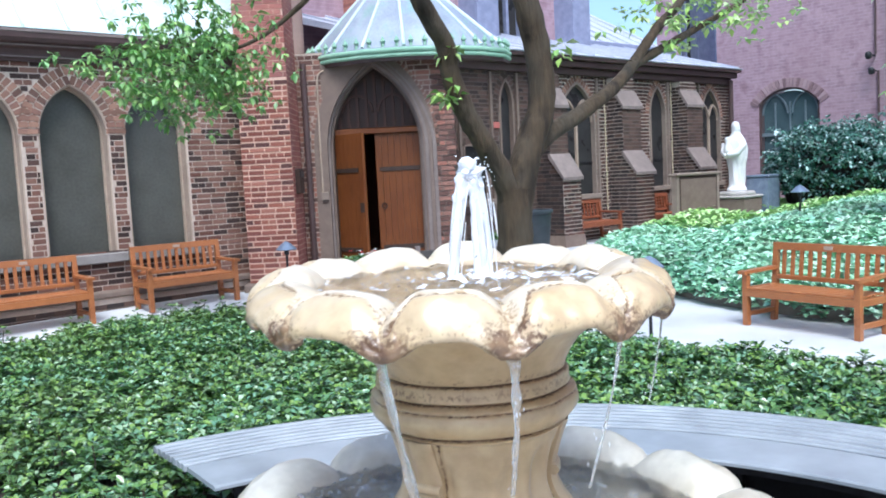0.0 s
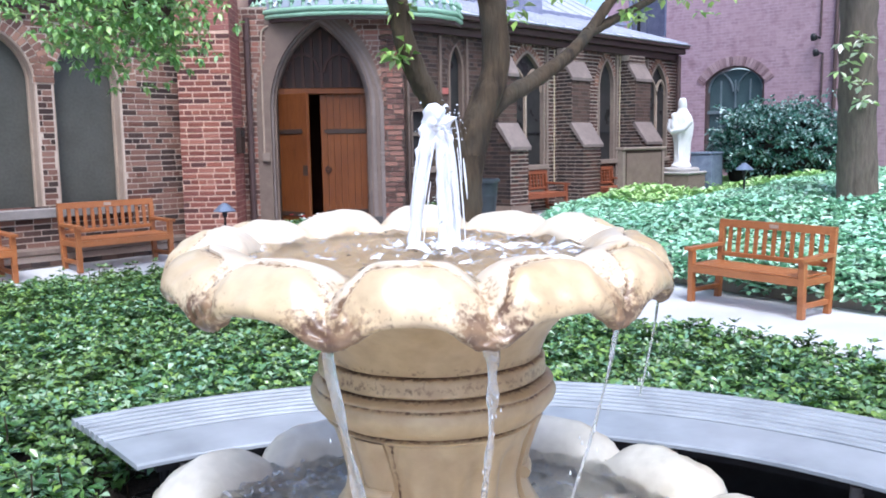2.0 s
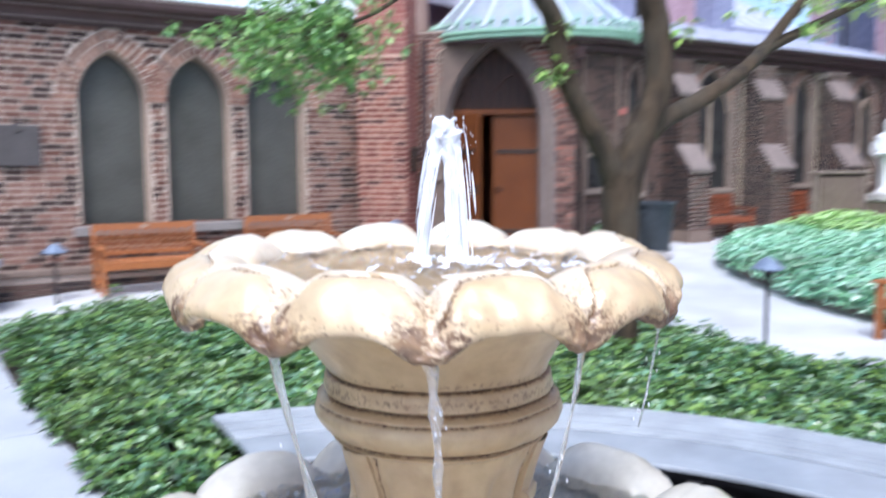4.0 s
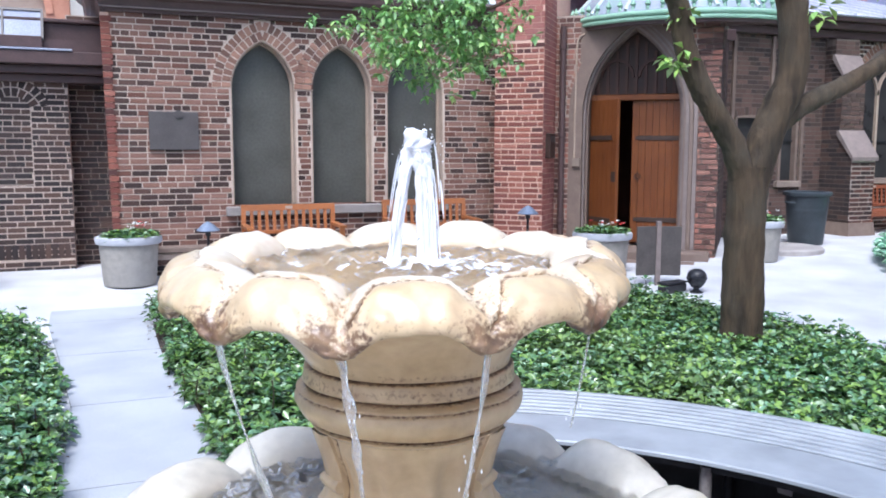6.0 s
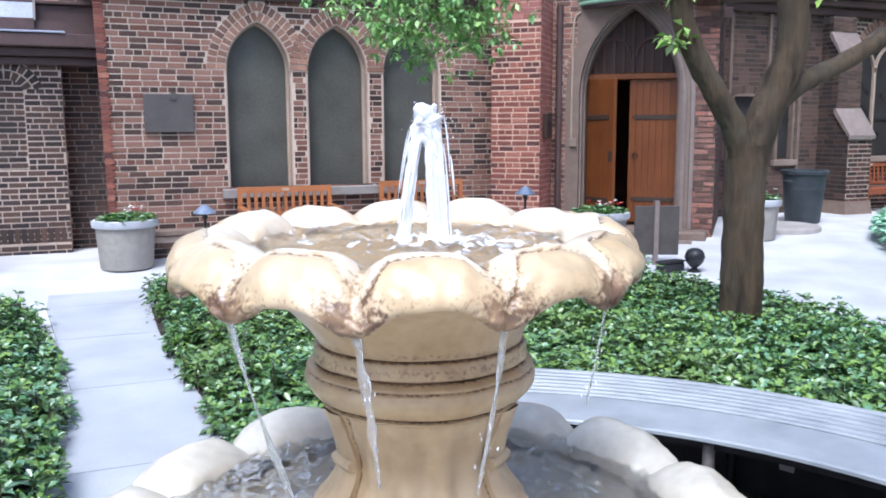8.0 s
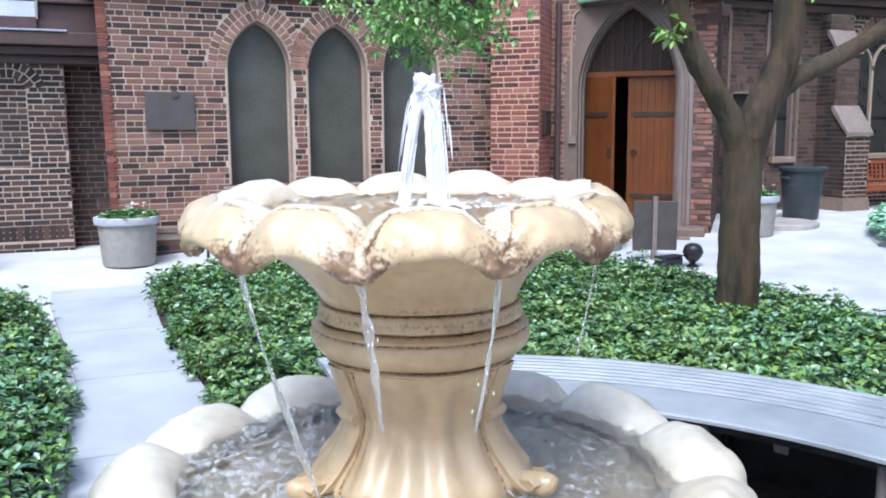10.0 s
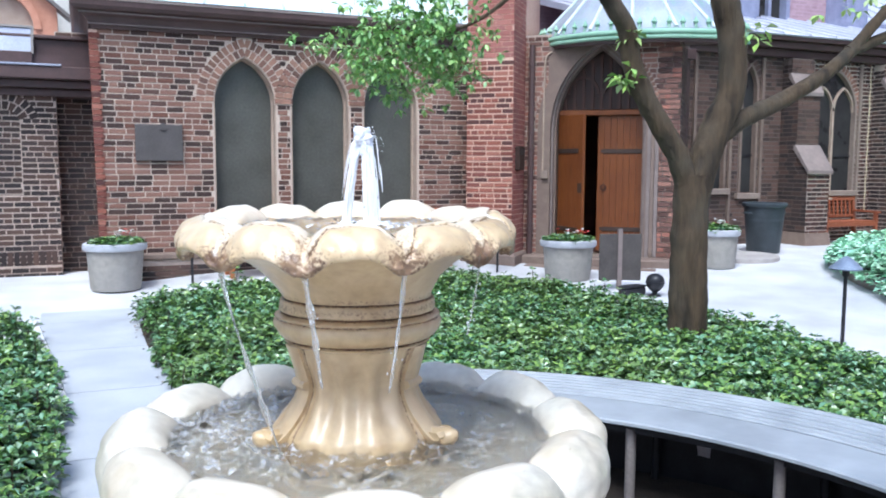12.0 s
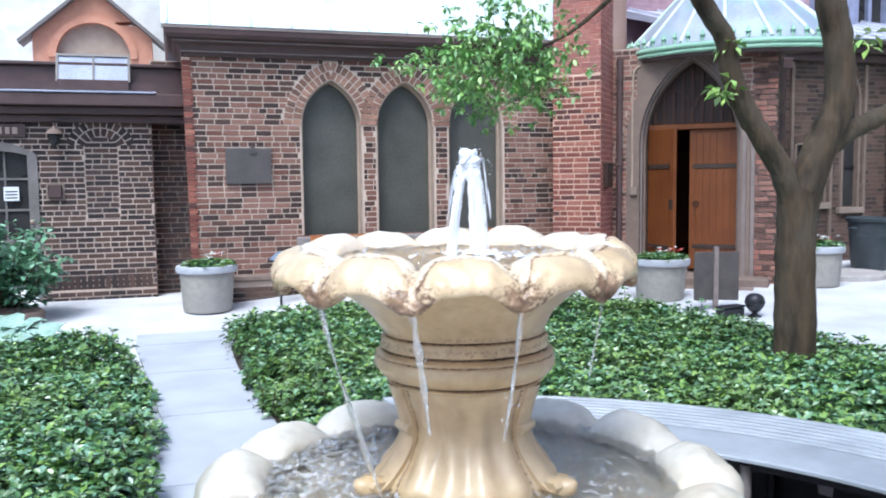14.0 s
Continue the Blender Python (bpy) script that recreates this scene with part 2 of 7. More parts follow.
brick_far = material("brick_far", [(0.315, 0.205, 0.24), (0.4, 0.28, 0.32), (0.285, 0.182, 0.215)], 3, 0.9, bump=0.3, fine=60, stain=(0.34, 0.22, 0.25), stain_scale=0.8, coursed=(0.21, 0.074, (1.1, 1.08, 1.07)))
mortar_warm = material("mortar_warm", [(0.54, 0.433, 0.351), (0.644, 0.532, 0.439)], 25, 0.95, bump=0.5, fine=200, stain=(0.33, 0.245, 0.2))
mortar_light = material("mortar_light", [(0.607, 0.5, 0.408), (0.694, 0.585, 0.48)], 25, 0.95, bump=0.5, fine=200, stain=(0.42, 0.33, 0.28))
mortar_grey = material("mortar_grey", [(0.508, 0.404, 0.329), (0.628, 0.508, 0.419)], 25, 0.95, bump=0.5, fine=200, stain=(0.26, 0.2, 0.17))
mortar_rose = material("mortar_rose", [(0.603, 0.387, 0.29), (0.68, 0.468, 0.356)], 25, 0.95, bump=0.5, fine=200, stain=(0.46, 0.28, 0.23))
brownstone = material("brownstone", [(0.165, 0.12, 0.095), (0.215, 0.16, 0.128)], 9, 0.85, bump=0.3, fine=120, stain=(0.17, 0.12, 0.1))
drab_stone = material("drab_stone", [(0.23, 0.178, 0.144), (0.29, 0.23, 0.187)], 9, 0.85, bump=0.3, fine=120, stain=(0.18, 0.135, 0.11))
tan_grey = material("tan_grey", [(0.36, 0.33, 0.31), (0.45, 0.42, 0.4)], 7, 0.85, bump=0.25, fine=150, stain=(0.26, 0.23, 0.21))
sill_stone = material("sill_stone", [(0.24, 0.215, 0.2), (0.3, 0.27, 0.25)], 9, 0.85, bump=0.3, fine=140, stain=(0.19, 0.165, 0.15))
tan_stone = material("tan_stone", [(0.4, 0.3, 0.23), (0.47, 0.37, 0.29)], 9, 0.85, bump=0.3, fine=120, stain=(0.26, 0.19, 0.15))
grey_stone = material("grey_stone", [(0.42, 0.4, 0.4), (0.52, 0.5, 0.5)], 9, 0.85, bump=0.3, fine=140, stain=(0.3, 0.28, 0.28))
brown_paint = material("brown_paint", [(0.065, 0.039, 0.0364), (0.0975, 0.0585, 0.0546)], 5, 0.5, bump=0.1, stain=(0.085, 0.055, 0.05))
grey_brown = material("grey_brown", [(0.2, 0.16, 0.145), (0.26, 0.21, 0.19)], 9, 0.85, bump=0.3, fine=120, stain=(0.14, 0.11, 0.1))
hinge_iron = material("hinge_iron", [(0.035, 0.022, 0.017), (0.06, 0.036, 0.026)], 10, 0.6, bump=0.1)
black_metal = material("black_metal", [(0.012, 0.012, 0.014), (0.025, 0.025, 0.028)], 10, 0.4, bump=0.05)
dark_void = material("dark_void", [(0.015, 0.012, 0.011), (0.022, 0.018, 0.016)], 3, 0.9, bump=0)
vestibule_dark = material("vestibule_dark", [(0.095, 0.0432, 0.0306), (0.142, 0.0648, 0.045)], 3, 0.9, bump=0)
brick_upper = material("brick_upper", [(0.2, 0.085, 0.066), (0.26, 0.115, 0.09), (0.16, 0.07, 0.055)], 4, 0.9, bump=0.3, fine=80, coursed=(0.21, 0.074, (1.5, 1.5, 1.45)))
screen_glass = material("screen_glass", [(0.07, 0.068, 0.057), (0.1, 0.097, 0.083)], 2.5, 0.38, bump=0.06, fine=30, spec=0.5)
sky_pane = material("sky_pane", [(0.292, 0.321, 0.415), (0.369, 0.398, 0.494)], 3, 0.15, bump=0.02, spec=0.6)
dark_glass = material("dark_glass", [(0.024, 0.023, 0.023), (0.045, 0.043, 0.042)], 3, 0.3, bump=0.03, spec=0.22)
copper = material("copper", [(0.475, 0.626, 0.583), (0.605, 0.691, 0.691), (0.54, 0.583, 0.648)], 2.5, 0.5, bump=0.15, fine=40, stain=(0.6, 0.66, 0.68), stain_scale=1.2, stretch=(1, 1, 0.2))
copper_edge = material("copper_edge", [(0.25, 0.43, 0.3), (0.38, 0.57, 0.43)], 6, 0.6, bump=0.2, fine=60, stain=(0.15, 0.29, 0.19))
lead_roof = material("lead_roof", [(0.295, 0.309, 0.389), (0.362, 0.376, 0.45)], 2, 0.45, bump=0.1, fine=30, stain=(0.36, 0.38, 0.5))
copper_canopy = material("copper_canopy", [(0.173, 0.302, 0.259), (0.274, 0.31, 0.36), (0.245, 0.274, 0.338), (0.216, 0.338, 0.302)], 2.2, 0.5, bump=0.15, fine=40, stain=(0.46, 0.5, 0.55), stain_scale=1.6, stretch=(1.5, 1.5, 0.3))
pale_render = material("pale_render", [(0.69, 0.667, 0.632), (0.8, 0.8, 0.77), (0.598, 0.575, 0.552)], 2.5, 0.9, bump=0.3, fine=60, stain=(0.42, 0.41, 0.38), stain_scale=1.5)
slate = material("slate", [(0.2, 0.22, 0.32), (0.28, 0.3, 0.42)], 6, 0.6, bump=0.3, fine=50)
door_wood = material("door_wood", [(0.11, 0.0335, 0.0098), (0.18, 0.058, 0.0153), (0.14, 0.0435, 0.012)], 5, 0.42, bump=0.15, fine=45, stretch=(6, 6, 0.6), stain=(0.09, 0.024, 0.008), stain_scale=2.0)
tymp_wood = material("tympanum_wood", [(0.051, 0.0216, 0.0149), (0.078, 0.0336, 0.0229)], 6, 0.55, bump=0.2, stretch=(6, 6, 0.7))
dark_wood = material("dark_wood", [(0.0298, 0.0153, 0.011), (0.051, 0.0255, 0.017)], 6, 0.55, bump=0.2, stretch=(6, 6, 0.7))
teak_wood = material("teak", [(0.3, 0.1, 0.03), (0.4, 0.15, 0.05), (0.34, 0.12, 0.037)], 6, 0.33, bump=0.15, fine=60, spec=0.6, stretch=(1, 5, 5), stain=(0.24, 0.085, 0.03), stain_scale=3)
concrete = material("concrete", [(0.514, 0.514, 0.526), (0.588, 0.592, 0.603), (0.65, 0.65, 0.655)], 1.4, 0.85, bump=0.2, fine=190, stain=(0.38, 0.38, 0.39), stain_scale=1.1, stain_amount=0.5)
path_concrete = material("path_concrete", [(0.36, 0.375, 0.4), (0.42, 0.435, 0.46), (0.46, 0.475, 0.495)], 1.4, 0.85, bump=0.2, fine=190, stain=(0.31, 0.32, 0.34), stain_scale=1.3, stain_amount=0.5)
kerb_stone = material("kerb_stone", [(0.25, 0.215, 0.185), (0.33, 0.29, 0.25)], 5, 0.9, bump=0.3, fine=120, stain=(0.17, 0.135, 0.11))
concrete_dark = material("concrete_dark", [(0.2, 0.19, 0.18), (0.26, 0.25, 0.24)], 3, 0.9, bump=0.3, fine=120, stain=(0.12, 0.12, 0.1))
planter_mat = material("planter_concrete", [(0.276, 0.259, 0.23), (0.356, 0.33, 0.29)], 12, 0.9, bump=0.4, fine=180, stain=(0.3, 0.29, 0.28))
planter_rim = material("planter_rim", [(0.4, 0.41, 0.44), (0.48, 0.49, 0.52)], 12, 0.8, bump=0.3, fine=180)
soil = material("soil", [(0.022, 0.017, 0.013), (0.05, 0.038, 0.028)], 14, 0.95, bump=0.8, fine=90, bump_dist=0.03)
cable_cream = material("cable_cream", [(0.62, 0.52, 0.34), (0.7, 0.6, 0.42)], 20, 0.6, bump=0.1)
notice_red = material("notice_red", [(0.42, 0.12, 0.1), (0.48, 0.16, 0.13)], 20, 0.6, bump=0.1)
steel_slat = material("steel_slat", [(0.275, 0.297, 0.318), (0.31, 0.331, 0.348)], 3, 0.34, bump=0.0, fine=6, stain=(0.35, 0.37, 0.39), stain_amount=0.35)
bark = material("bark", [(0.0182, 0.0123, 0.00677), (0.0774, 0.0531, 0.0301), (0.0409, 0.0282, 0.0158)], 7, 0.9, bump=1.0, fine=34, stretch=(1, 1, 0.22), bump_dist=0.035, stain=(0.075, 0.068, 0.05), stain_scale=3)
bark_pale = material("bark_pale", [(0.0715, 0.0559, 0.0442), (0.143, 0.114, 0.091), (0.104, 0.0819, 0.065)], 6, 0.9, bump=1.0, fine=30, stretch=(1, 1, 0.22), bump_dist=0.035)
dry_leaf = material("dry_leaf", [(0.07, 0.045, 0.028), (0.13, 0.085, 0.05), (0.2, 0.14, 0.085)], 20, 0.8, bump=0.1, pick="island")
ivy_old = material("ivy_old", [(0.0414, 0.106, 0.0242), (0.0828, 0.174, 0.0424), (0.0552, 0.137, 0.0424), (0.124, 0.236, 0.0726), (0.069, 0.149, 0.0303), (0.11, 0.212, 0.109)], 20, 0.28, bump=0.1, pick="island", spec=0.85, stain=(0.09, 0.12, 0.03), stain_scale=1.1, stain_amount=0.6)
ivy_leaf = material("ivy_leaf", [(0.0528, 0.118, 0.027), (0.132, 0.236, 0.0594), (0.0858, 0.189, 0.0648), (0.211, 0.329, 0.0702), (0.132, 0.27, 0.151), (0.172, 0.294, 0.054), (0.0594, 0.142, 0.0324), (0.317, 0.436, 0.27), (0.106, 0.212, 0.054), (0.185, 0.329, 0.205)], 20, 0.27, bump=0.1, pick="island", spec=0.85, stain=(0.17, 0.24, 0.045), stain_scale=1.1, stain_amount=0.55)
mound_leaf = material("mound_leaf", [(0.335, 0.609, 0.382), (0.476, 0.78, 0.523), (0.381, 0.703, 0.504), (0.644, 0.85, 0.683), (0.237, 0.495, 0.302)], 20, 0.33, bump=0.1, pick="island", spec=1.0, stain=(0.3, 0.42, 0.2), stain_scale=0.9, stain_amount=0.4)
teak_red = material("teak_red", [(0.2, 0.06, 0.028), (0.27, 0.085, 0.04), (0.23, 0.07, 0.033)], 6, 0.5, bump=0.15, fine=60, stretch=(1, 5, 5), stain=(0.15, 0.05, 0.025), stain_scale=3)
hosta_leaf = material("hosta_leaf", [(0.245, 0.374, 0.3), (0.331, 0.468, 0.39), (0.194, 0.328, 0.232)], 9, 0.36, bump=0.2, fine=40, spec=0.7)
lime_leaf = material("lime_leaf", [(0.335, 0.491, 0.109), (0.447, 0.607, 0.187), (0.251, 0.421, 0.109), (0.504, 0.607, 0.312)], 20, 0.45, bump=0.1, pick="island", sss=0.1)
sprout_leaf = material("sprout_leaf", [(0.42, 0.55, 0.22), (0.6, 0.68, 0.45), (0.72, 0.74, 0.6), (0.5, 0.62, 0.3)], 20, 0.45, bump=0.1, pick="island", sss=0.1)
fern_leaf = material("fern_leaf", [(0.38, 0.58, 0.18), (0.48, 0.68, 0.28), (0.32, 0.52, 0.18), (0.52, 0.68, 0.36)], 20, 0.4, bump=0.1, pick="island", sss=0.1, spec=0.6)
bush_leaf = material("bush_leaf", [(0.06, 0.16, 0.12), (0.11, 0.25, 0.2), (0.3, 0.48, 0.44), (0.07, 0.18, 0.13), (0.05, 0.13, 0.1), (0.42, 0.56, 0.54)], 20, 0.22, bump=0.1, pick="island", spec=1.0)
shrub_leaf = material("shrub_leaf", [(0.112, 0.246, 0.135), (0.18, 0.348, 0.195), (0.3, 0.493, 0.33), (0.135, 0.29, 0.15)], 20, 0.33, bump=0.1, pick="island", sss=0.1, spec=0.8)
tree_leaf = material("tree_leaf", [(0.137, 0.298, 0.0719), (0.238, 0.413, 0.101), (0.352, 0.528, 0.159), (0.175, 0.355, 0.0862), (0.288, 0.482, 0.201)], 20, 0.4, bump=0.1, pick="island", sss=0.2, spec=0.7)
flower_white = material("flower_white", [(0.75, 0.75, 0.72), (0.8, 0.8, 0.78)], 20, 0.6, pick="island")
flower_red = material("flower_red", [(0.5, 0.02, 0.03), (0.6, 0.05, 0.04)], 20, 0.6, pick="island")
marble = material("marble", [(0.72, 0.71, 0.7), (0.8, 0.79, 0.78)], 4, 0.6, bump=0.15, fine=60, stain=(0.55, 0.54, 0.52))
bin_plastic = material("bin_plastic", [(0.035, 0.043, 0.05), (0.055, 0.066, 0.075)], 6, 0.5, bump=0.1)
sign_back = material("sign_back", [(0.066, 0.056, 0.052), (0.096, 0.084, 0.0749)], 6, 0.6, bump=0.1)
plaque_mat = material("plaque_mat", [(0.08, 0.069, 0.066), (0.102, 0.09, 0.086)], 6, 0.65, metal=0.1, bump=0.1)
terracotta = material("terracotta", [(0.55, 0.25, 0.16), (0.63, 0.32, 0.21)], 8, 0.85, bump=0.2, stain=(0.45, 0.22, 0.15))
lamp_blue = material("lamp_metal", [(0.176, 0.216, 0.3), (0.257, 0.311, 0.4)], 9, 0.4, metal=0.3, bump=0.05)
white_paint = material("white_paint", [(0.75, 0.75, 0.76), (0.8, 0.8, 0.8)], 9, 0.5, bump=0.05)
grey_paint = material("grey_paint", [(0.15, 0.132, 0.122), (0.2, 0.178, 0.165)], 5, 0.5, bump=0.1)


def ground_z(x, y):
    """Height of the paved court, which rises gently towards the chapel."""
    return 0.25 * step(5.5, 10.8, y) * step(3.5, 12.5, x) + 0.1 * step(10.2, 12.0, y) * (1 - step(3.5, 12.5, x)) + 0.1 * step(9.8, 11.1, y) * step(2.4, 3.8, x) * (1 - step(6.3, 7.6, x))


# ---- walls with real openings, built of bricks ----
class Op:
    """An opening: centre c, half width a, foot zb, springing zs, rise h; kind pointed or round."""

    def __init__(self, c, a, zb, zs, h, kind="pointed"):
        self.c, self.a, self.zb, self.zs, self.h, self.kind = c, a, zb, zs, h, kind

    def grown(self, m):
        return Op(self.c, self.a + m, self.zb, self.zs, self.h + m * (1.15 if self.kind == "pointed" else 1), self.kind)

    def radius(self):
        return (self.a ** 2 + self.h ** 2) / (2 * (self.a if self.kind == "pointed" else self.h))

    def half(self, z):
        if z < self.zb or z >= self.zs + self.h:
            return None
        if z <= self.zs:
            return self.a
        r = self.radius()
        if self.kind == "pointed":
            return max(math.sqrt(max(r * r - (z - self.zs) ** 2, 0)) - (r - self.a), 0)
        return math.sqrt(max(r * r - (z - (self.zs + self.h - r)) ** 2, 0))

    def outline(self, n=10, foot=True):
        """Points up the left side, over the top and down the right."""
        zs = [self.zs + self.h * math.sin(math.pi / 2 * k / n) for k in range(n + 1)]
        left = [(self.c - (self.half(min(z, self.zs + self.h - 1e-6)) or 0), z) for z in zs]
        right = [(2 * self.c - x, z) for x, z in reversed(left)]
        run = left + right[1:]
        return [(self.c - self.a, self.zb)] + run + [(self.c + self.a, self.zb)] if foot else run


def free(u0, u1, ops, z):
    """The solid stretches of a wall at height z."""
    cuts = sorted((o.c - o.half(z), o.c + o.half(z)) for o in ops if o.half(z) is not None)
    out, a = [], u0
    for l, r in cuts:
        if l > a:
            out.append((a, l))
        a = max(a, r)
    if a < u1:
        out.append((a, u1))
    return out


def slab(u0, u1, z0, z1, d0, d1, ops):
    """The body of a wall, with its openings cut through."""
    b = B()
    zs = {z0, z1}
    for o in ops:
        zs |= {z for z in (o.zb, o.zs, o.zs + o.h) if z0 < z < z1}
        zs |= {o.zs + o.h * k / 12 for k in range(1, 12)}
    zs = sorted(zs)
    for za, zb in zip(zs, zs[1:]):
        lo, hi = free(u0, u1, ops, za + 1e-5), free(u0, u1, ops, zb - 1e-5)
        if len(lo) != len(hi):
            lo = hi = free(u0, u1, ops, (za + zb) / 2)
        for (a, c), (e, g) in zip(lo, hi):
            b.hexa([(a, d0, za), (c, d0, za), (c, d1, za), (a, d1, za), (e, d0, zb), (g, d0, zb), (g, d1, zb), (e, d1, zb)])
    return b


def bricks(u0, u1, z0, z1, ops, face=-0.003, length=0.205, course=0.0715, joint=0.013, seed=1, header=6):
    """The bricks of a wall's face as boxes (a, b, za, zb, proud)."""
    rng = random.Random(seed)
    out, k, z = [], 0, z0
    while z + course * 0.7 < z1:
        za, zb = z, min(z + course - joint, z1)
        heads = header and k % header == header - 1
        ln = length / 2 if heads else length
        runs = free(u0, u1, ops, (za + zb) / 2)
        for a, c in runs:
            x = u0 - rng.choice((0, 0.5)) * ln + (0.25 * length if heads else 0) + rng.uniform(-0.02, 0.02)
            x += math.floor((a - x) / ln) * ln
            while x < c:
                l, r = max(x, a), min(x + ln - joint * 0.7, c)
                if r - l > 0.025:
                    out.append((l, r, za, zb, face - rng.uniform(0, 0.003)))
                x += ln
        z += course
        k += 1
    return out


def brick_mesh(items, depth=0.02):
    b = B()
    for l, r, za, zb, p in items:
        b.box(l, r, p, depth, za, zb, back=False)
    return b


def voussoirs(op, w0, w1, face, mat, parent, thick=0.07, name="arch_brick"):
    """A ring of wedge bricks over an arch, from w0 to w1 outside its line, each a piece of its own."""
    r = op.radius()
    if op.kind == "pointed":
        top = math.acos((r - op.a) / (r + (w0 + w1) / 2))
        arcs = [((op.c + r - op.a, op.zs), math.pi, math.pi - top), ((op.c - r + op.a, op.zs), 0.0, top)]
    else:
        half = math.acos(min(max((r - op.h) / (r + (w0 + w1) / 2), -1), 1))
        arcs = [((op.c, op.zs + op.h - r), math.pi / 2 + half, math.pi / 2 - half)]
    for (cx, cz), a0, a1 in arcs:
        n = max(int(abs(a1 - a0) * (r + w0) / thick), 2)
        for k in range(n):
            e0, e1 = a0 + (a1 - a0) * (k + 0.11) / n, a0 + (a1 - a0) * (k + 0.89) / n
            q = [(cx + (r + w) * math.cos(e), cz + (r + w) * math.sin(e)) for w, e in ((w0, e0), (w1, e0), (w1, e1), (w0, e1))]
            f = face - 0.002 * (k % 2)
            p = [(x, f, z) for x, z in q] + [(x, 0.02, z) for x, z in q]
            part(name, B().add(p, [(0, 1, 2, 3), (0, 4, 5, 1), (1, 5, 6, 2), (2, 6, 7, 3), (3, 7, 4, 0)]), mat, parent)


def ring(op, w0, w1, d0, d1, foot=True):
    """A moulding that follows an arch: from w0 to w1 outside its line, d0 to d1 deep."""
    inner = op.grown(w0).outline(12, foot)
    outer = op.grown(w1).outline(12, foot)
    b, n = B(), len(inner)
    pts = [(x, d, z) for run, d in ((outer, d0), (inner, d0), (inner, d1), (outer, d1)) for x, z in run]
    fs = []
    for i in range(n - 1):
        for a, c in ((0, 1), (1, 2), (2, 3), (3, 0)):
            fs.append((a * n + i, c * n + i, c * n + i + 1, a * n + i + 1))
    fs += [(0, n, 2 * n, 3 * n), (n - 1, 4 * n - 1, 3 * n - 1, 2 * n - 1)]
    return b.add(pts, fs)


def over(op, m):
    """The field of an arch: what lies over the springing, m outside its line."""
    g = op.grown(m)
    return Op(g.c, g.a, g.zs, g.zs, g.h, g.kind)


def fill(op, d0, d1, grow=0.0):
    return B().prism(op.grown(grow).outline(12), d0, d1)


def placed(origin, angle):
    """Local axes of a wall: x along it, y into it, z up."""
    return Matrix.Translation(origin) @ Matrix.Rotation(radians(angle), 4, "Z")


def single_bricks(items, mat, parent):
    """Bricks that are pieces of their own; those of one length share a mesh."""
    shapes = {}
    for l, r, a, b_, p in items:
        key = (round(r - l, 2), round(b_ - a, 3))
        if key not in shapes:
            shapes[key] = B().box(-key[0] / 2, key[0] / 2, 0, 0.028, 0, key[1], back=False).mesh("brick", mat)
        ob = new("brick", shapes[key])
        ob.parent = parent
        ob.location = ((l + r) / 2, p, a)


def brick_wall(name, label, m, u0, u1, z0, z1, ops, margin, mortar, brick, thick=0.45, seed=1, singles=None, blank=(), courses=True, course=0.0715, length=0.205, joint=0.013):
    wall = part(name, slab(u0, u1, z0, z1, 0.0, thick, ops), mortar, m=m)
    tagged(wall, label, "wall", kind="structure")
    if courses:
        items = bricks(u0, u1, z0 + 0.005, z1, [o.grown(margin) if margin else o for o in ops] + list(blank), seed=seed, course=course, length=length, joint=joint)
        if singles:
            (sa, sb, za, zb), mat = singles
            own = [i for i in items if sa <= (i[0] + i[1]) / 2 <= sb and za <= i[2] <= zb][:300]
            keep = set(own)
            items = [i for i in items if i not in keep]
            single_bricks(own, mat, wall)
        tagged(part("brickwork", brick_mesh(items), brick, wall), kind="stuff")
    return wall


# ---- the hall wall with three pointed windows ----
HALL = placed((0, 11.96, 0), 0)
hall_ops = [Op(c, 0.405, 0.9, 2.36, 0.6) for c in (3.795, 4.805, 5.815)]
wall_hall = brick_wall("wall_hall", "mauve and dark brown brick church hall wall", HALL, 2.0, 7.2, 0.0, 3.4, hall_ops, 0.02, mortar_warm, brick_hall, seed=3, joint=0.015, blank=[over(o, 0.225) for o in hall_ops],
                       singles=((2.05, 3.4, 1.0, 2.95), brick_hall_single))
for k, op in enumerate(hall_ops):
    part("arch_bed", ring(op, 0.0, 0.222, -0.0012 - 0.0006 * k, 0.02, False), mortar_light, wall_hall)
    voussoirs(op, 0.005, 0.105, -0.006 - 0.003 * (k % 2), brick_arch_single, wall_hall)
    voussoirs(op, 0.115, 0.22, -0.007 - 0.003 * (k % 2), brick_arch_single, wall_hall)
# the light on this return is put into its redder brick and mortar
side = slab(0, 0.985, 0, 3.2, 0, 0.3, [])
wall_hall_side = part("wall_hall_side", side, mortar_rose, m=placed((1.994, 12.96, 0), -90))
tagged(wall_hall_side, "lit red brick return of the hall wall", "wall", kind="structure")
tagged(part("brickwork", brick_mesh(bricks(0, 0.985, 0.005, 3.2, [], seed=5)), brick_red, wall_hall_side), kind="stuff")
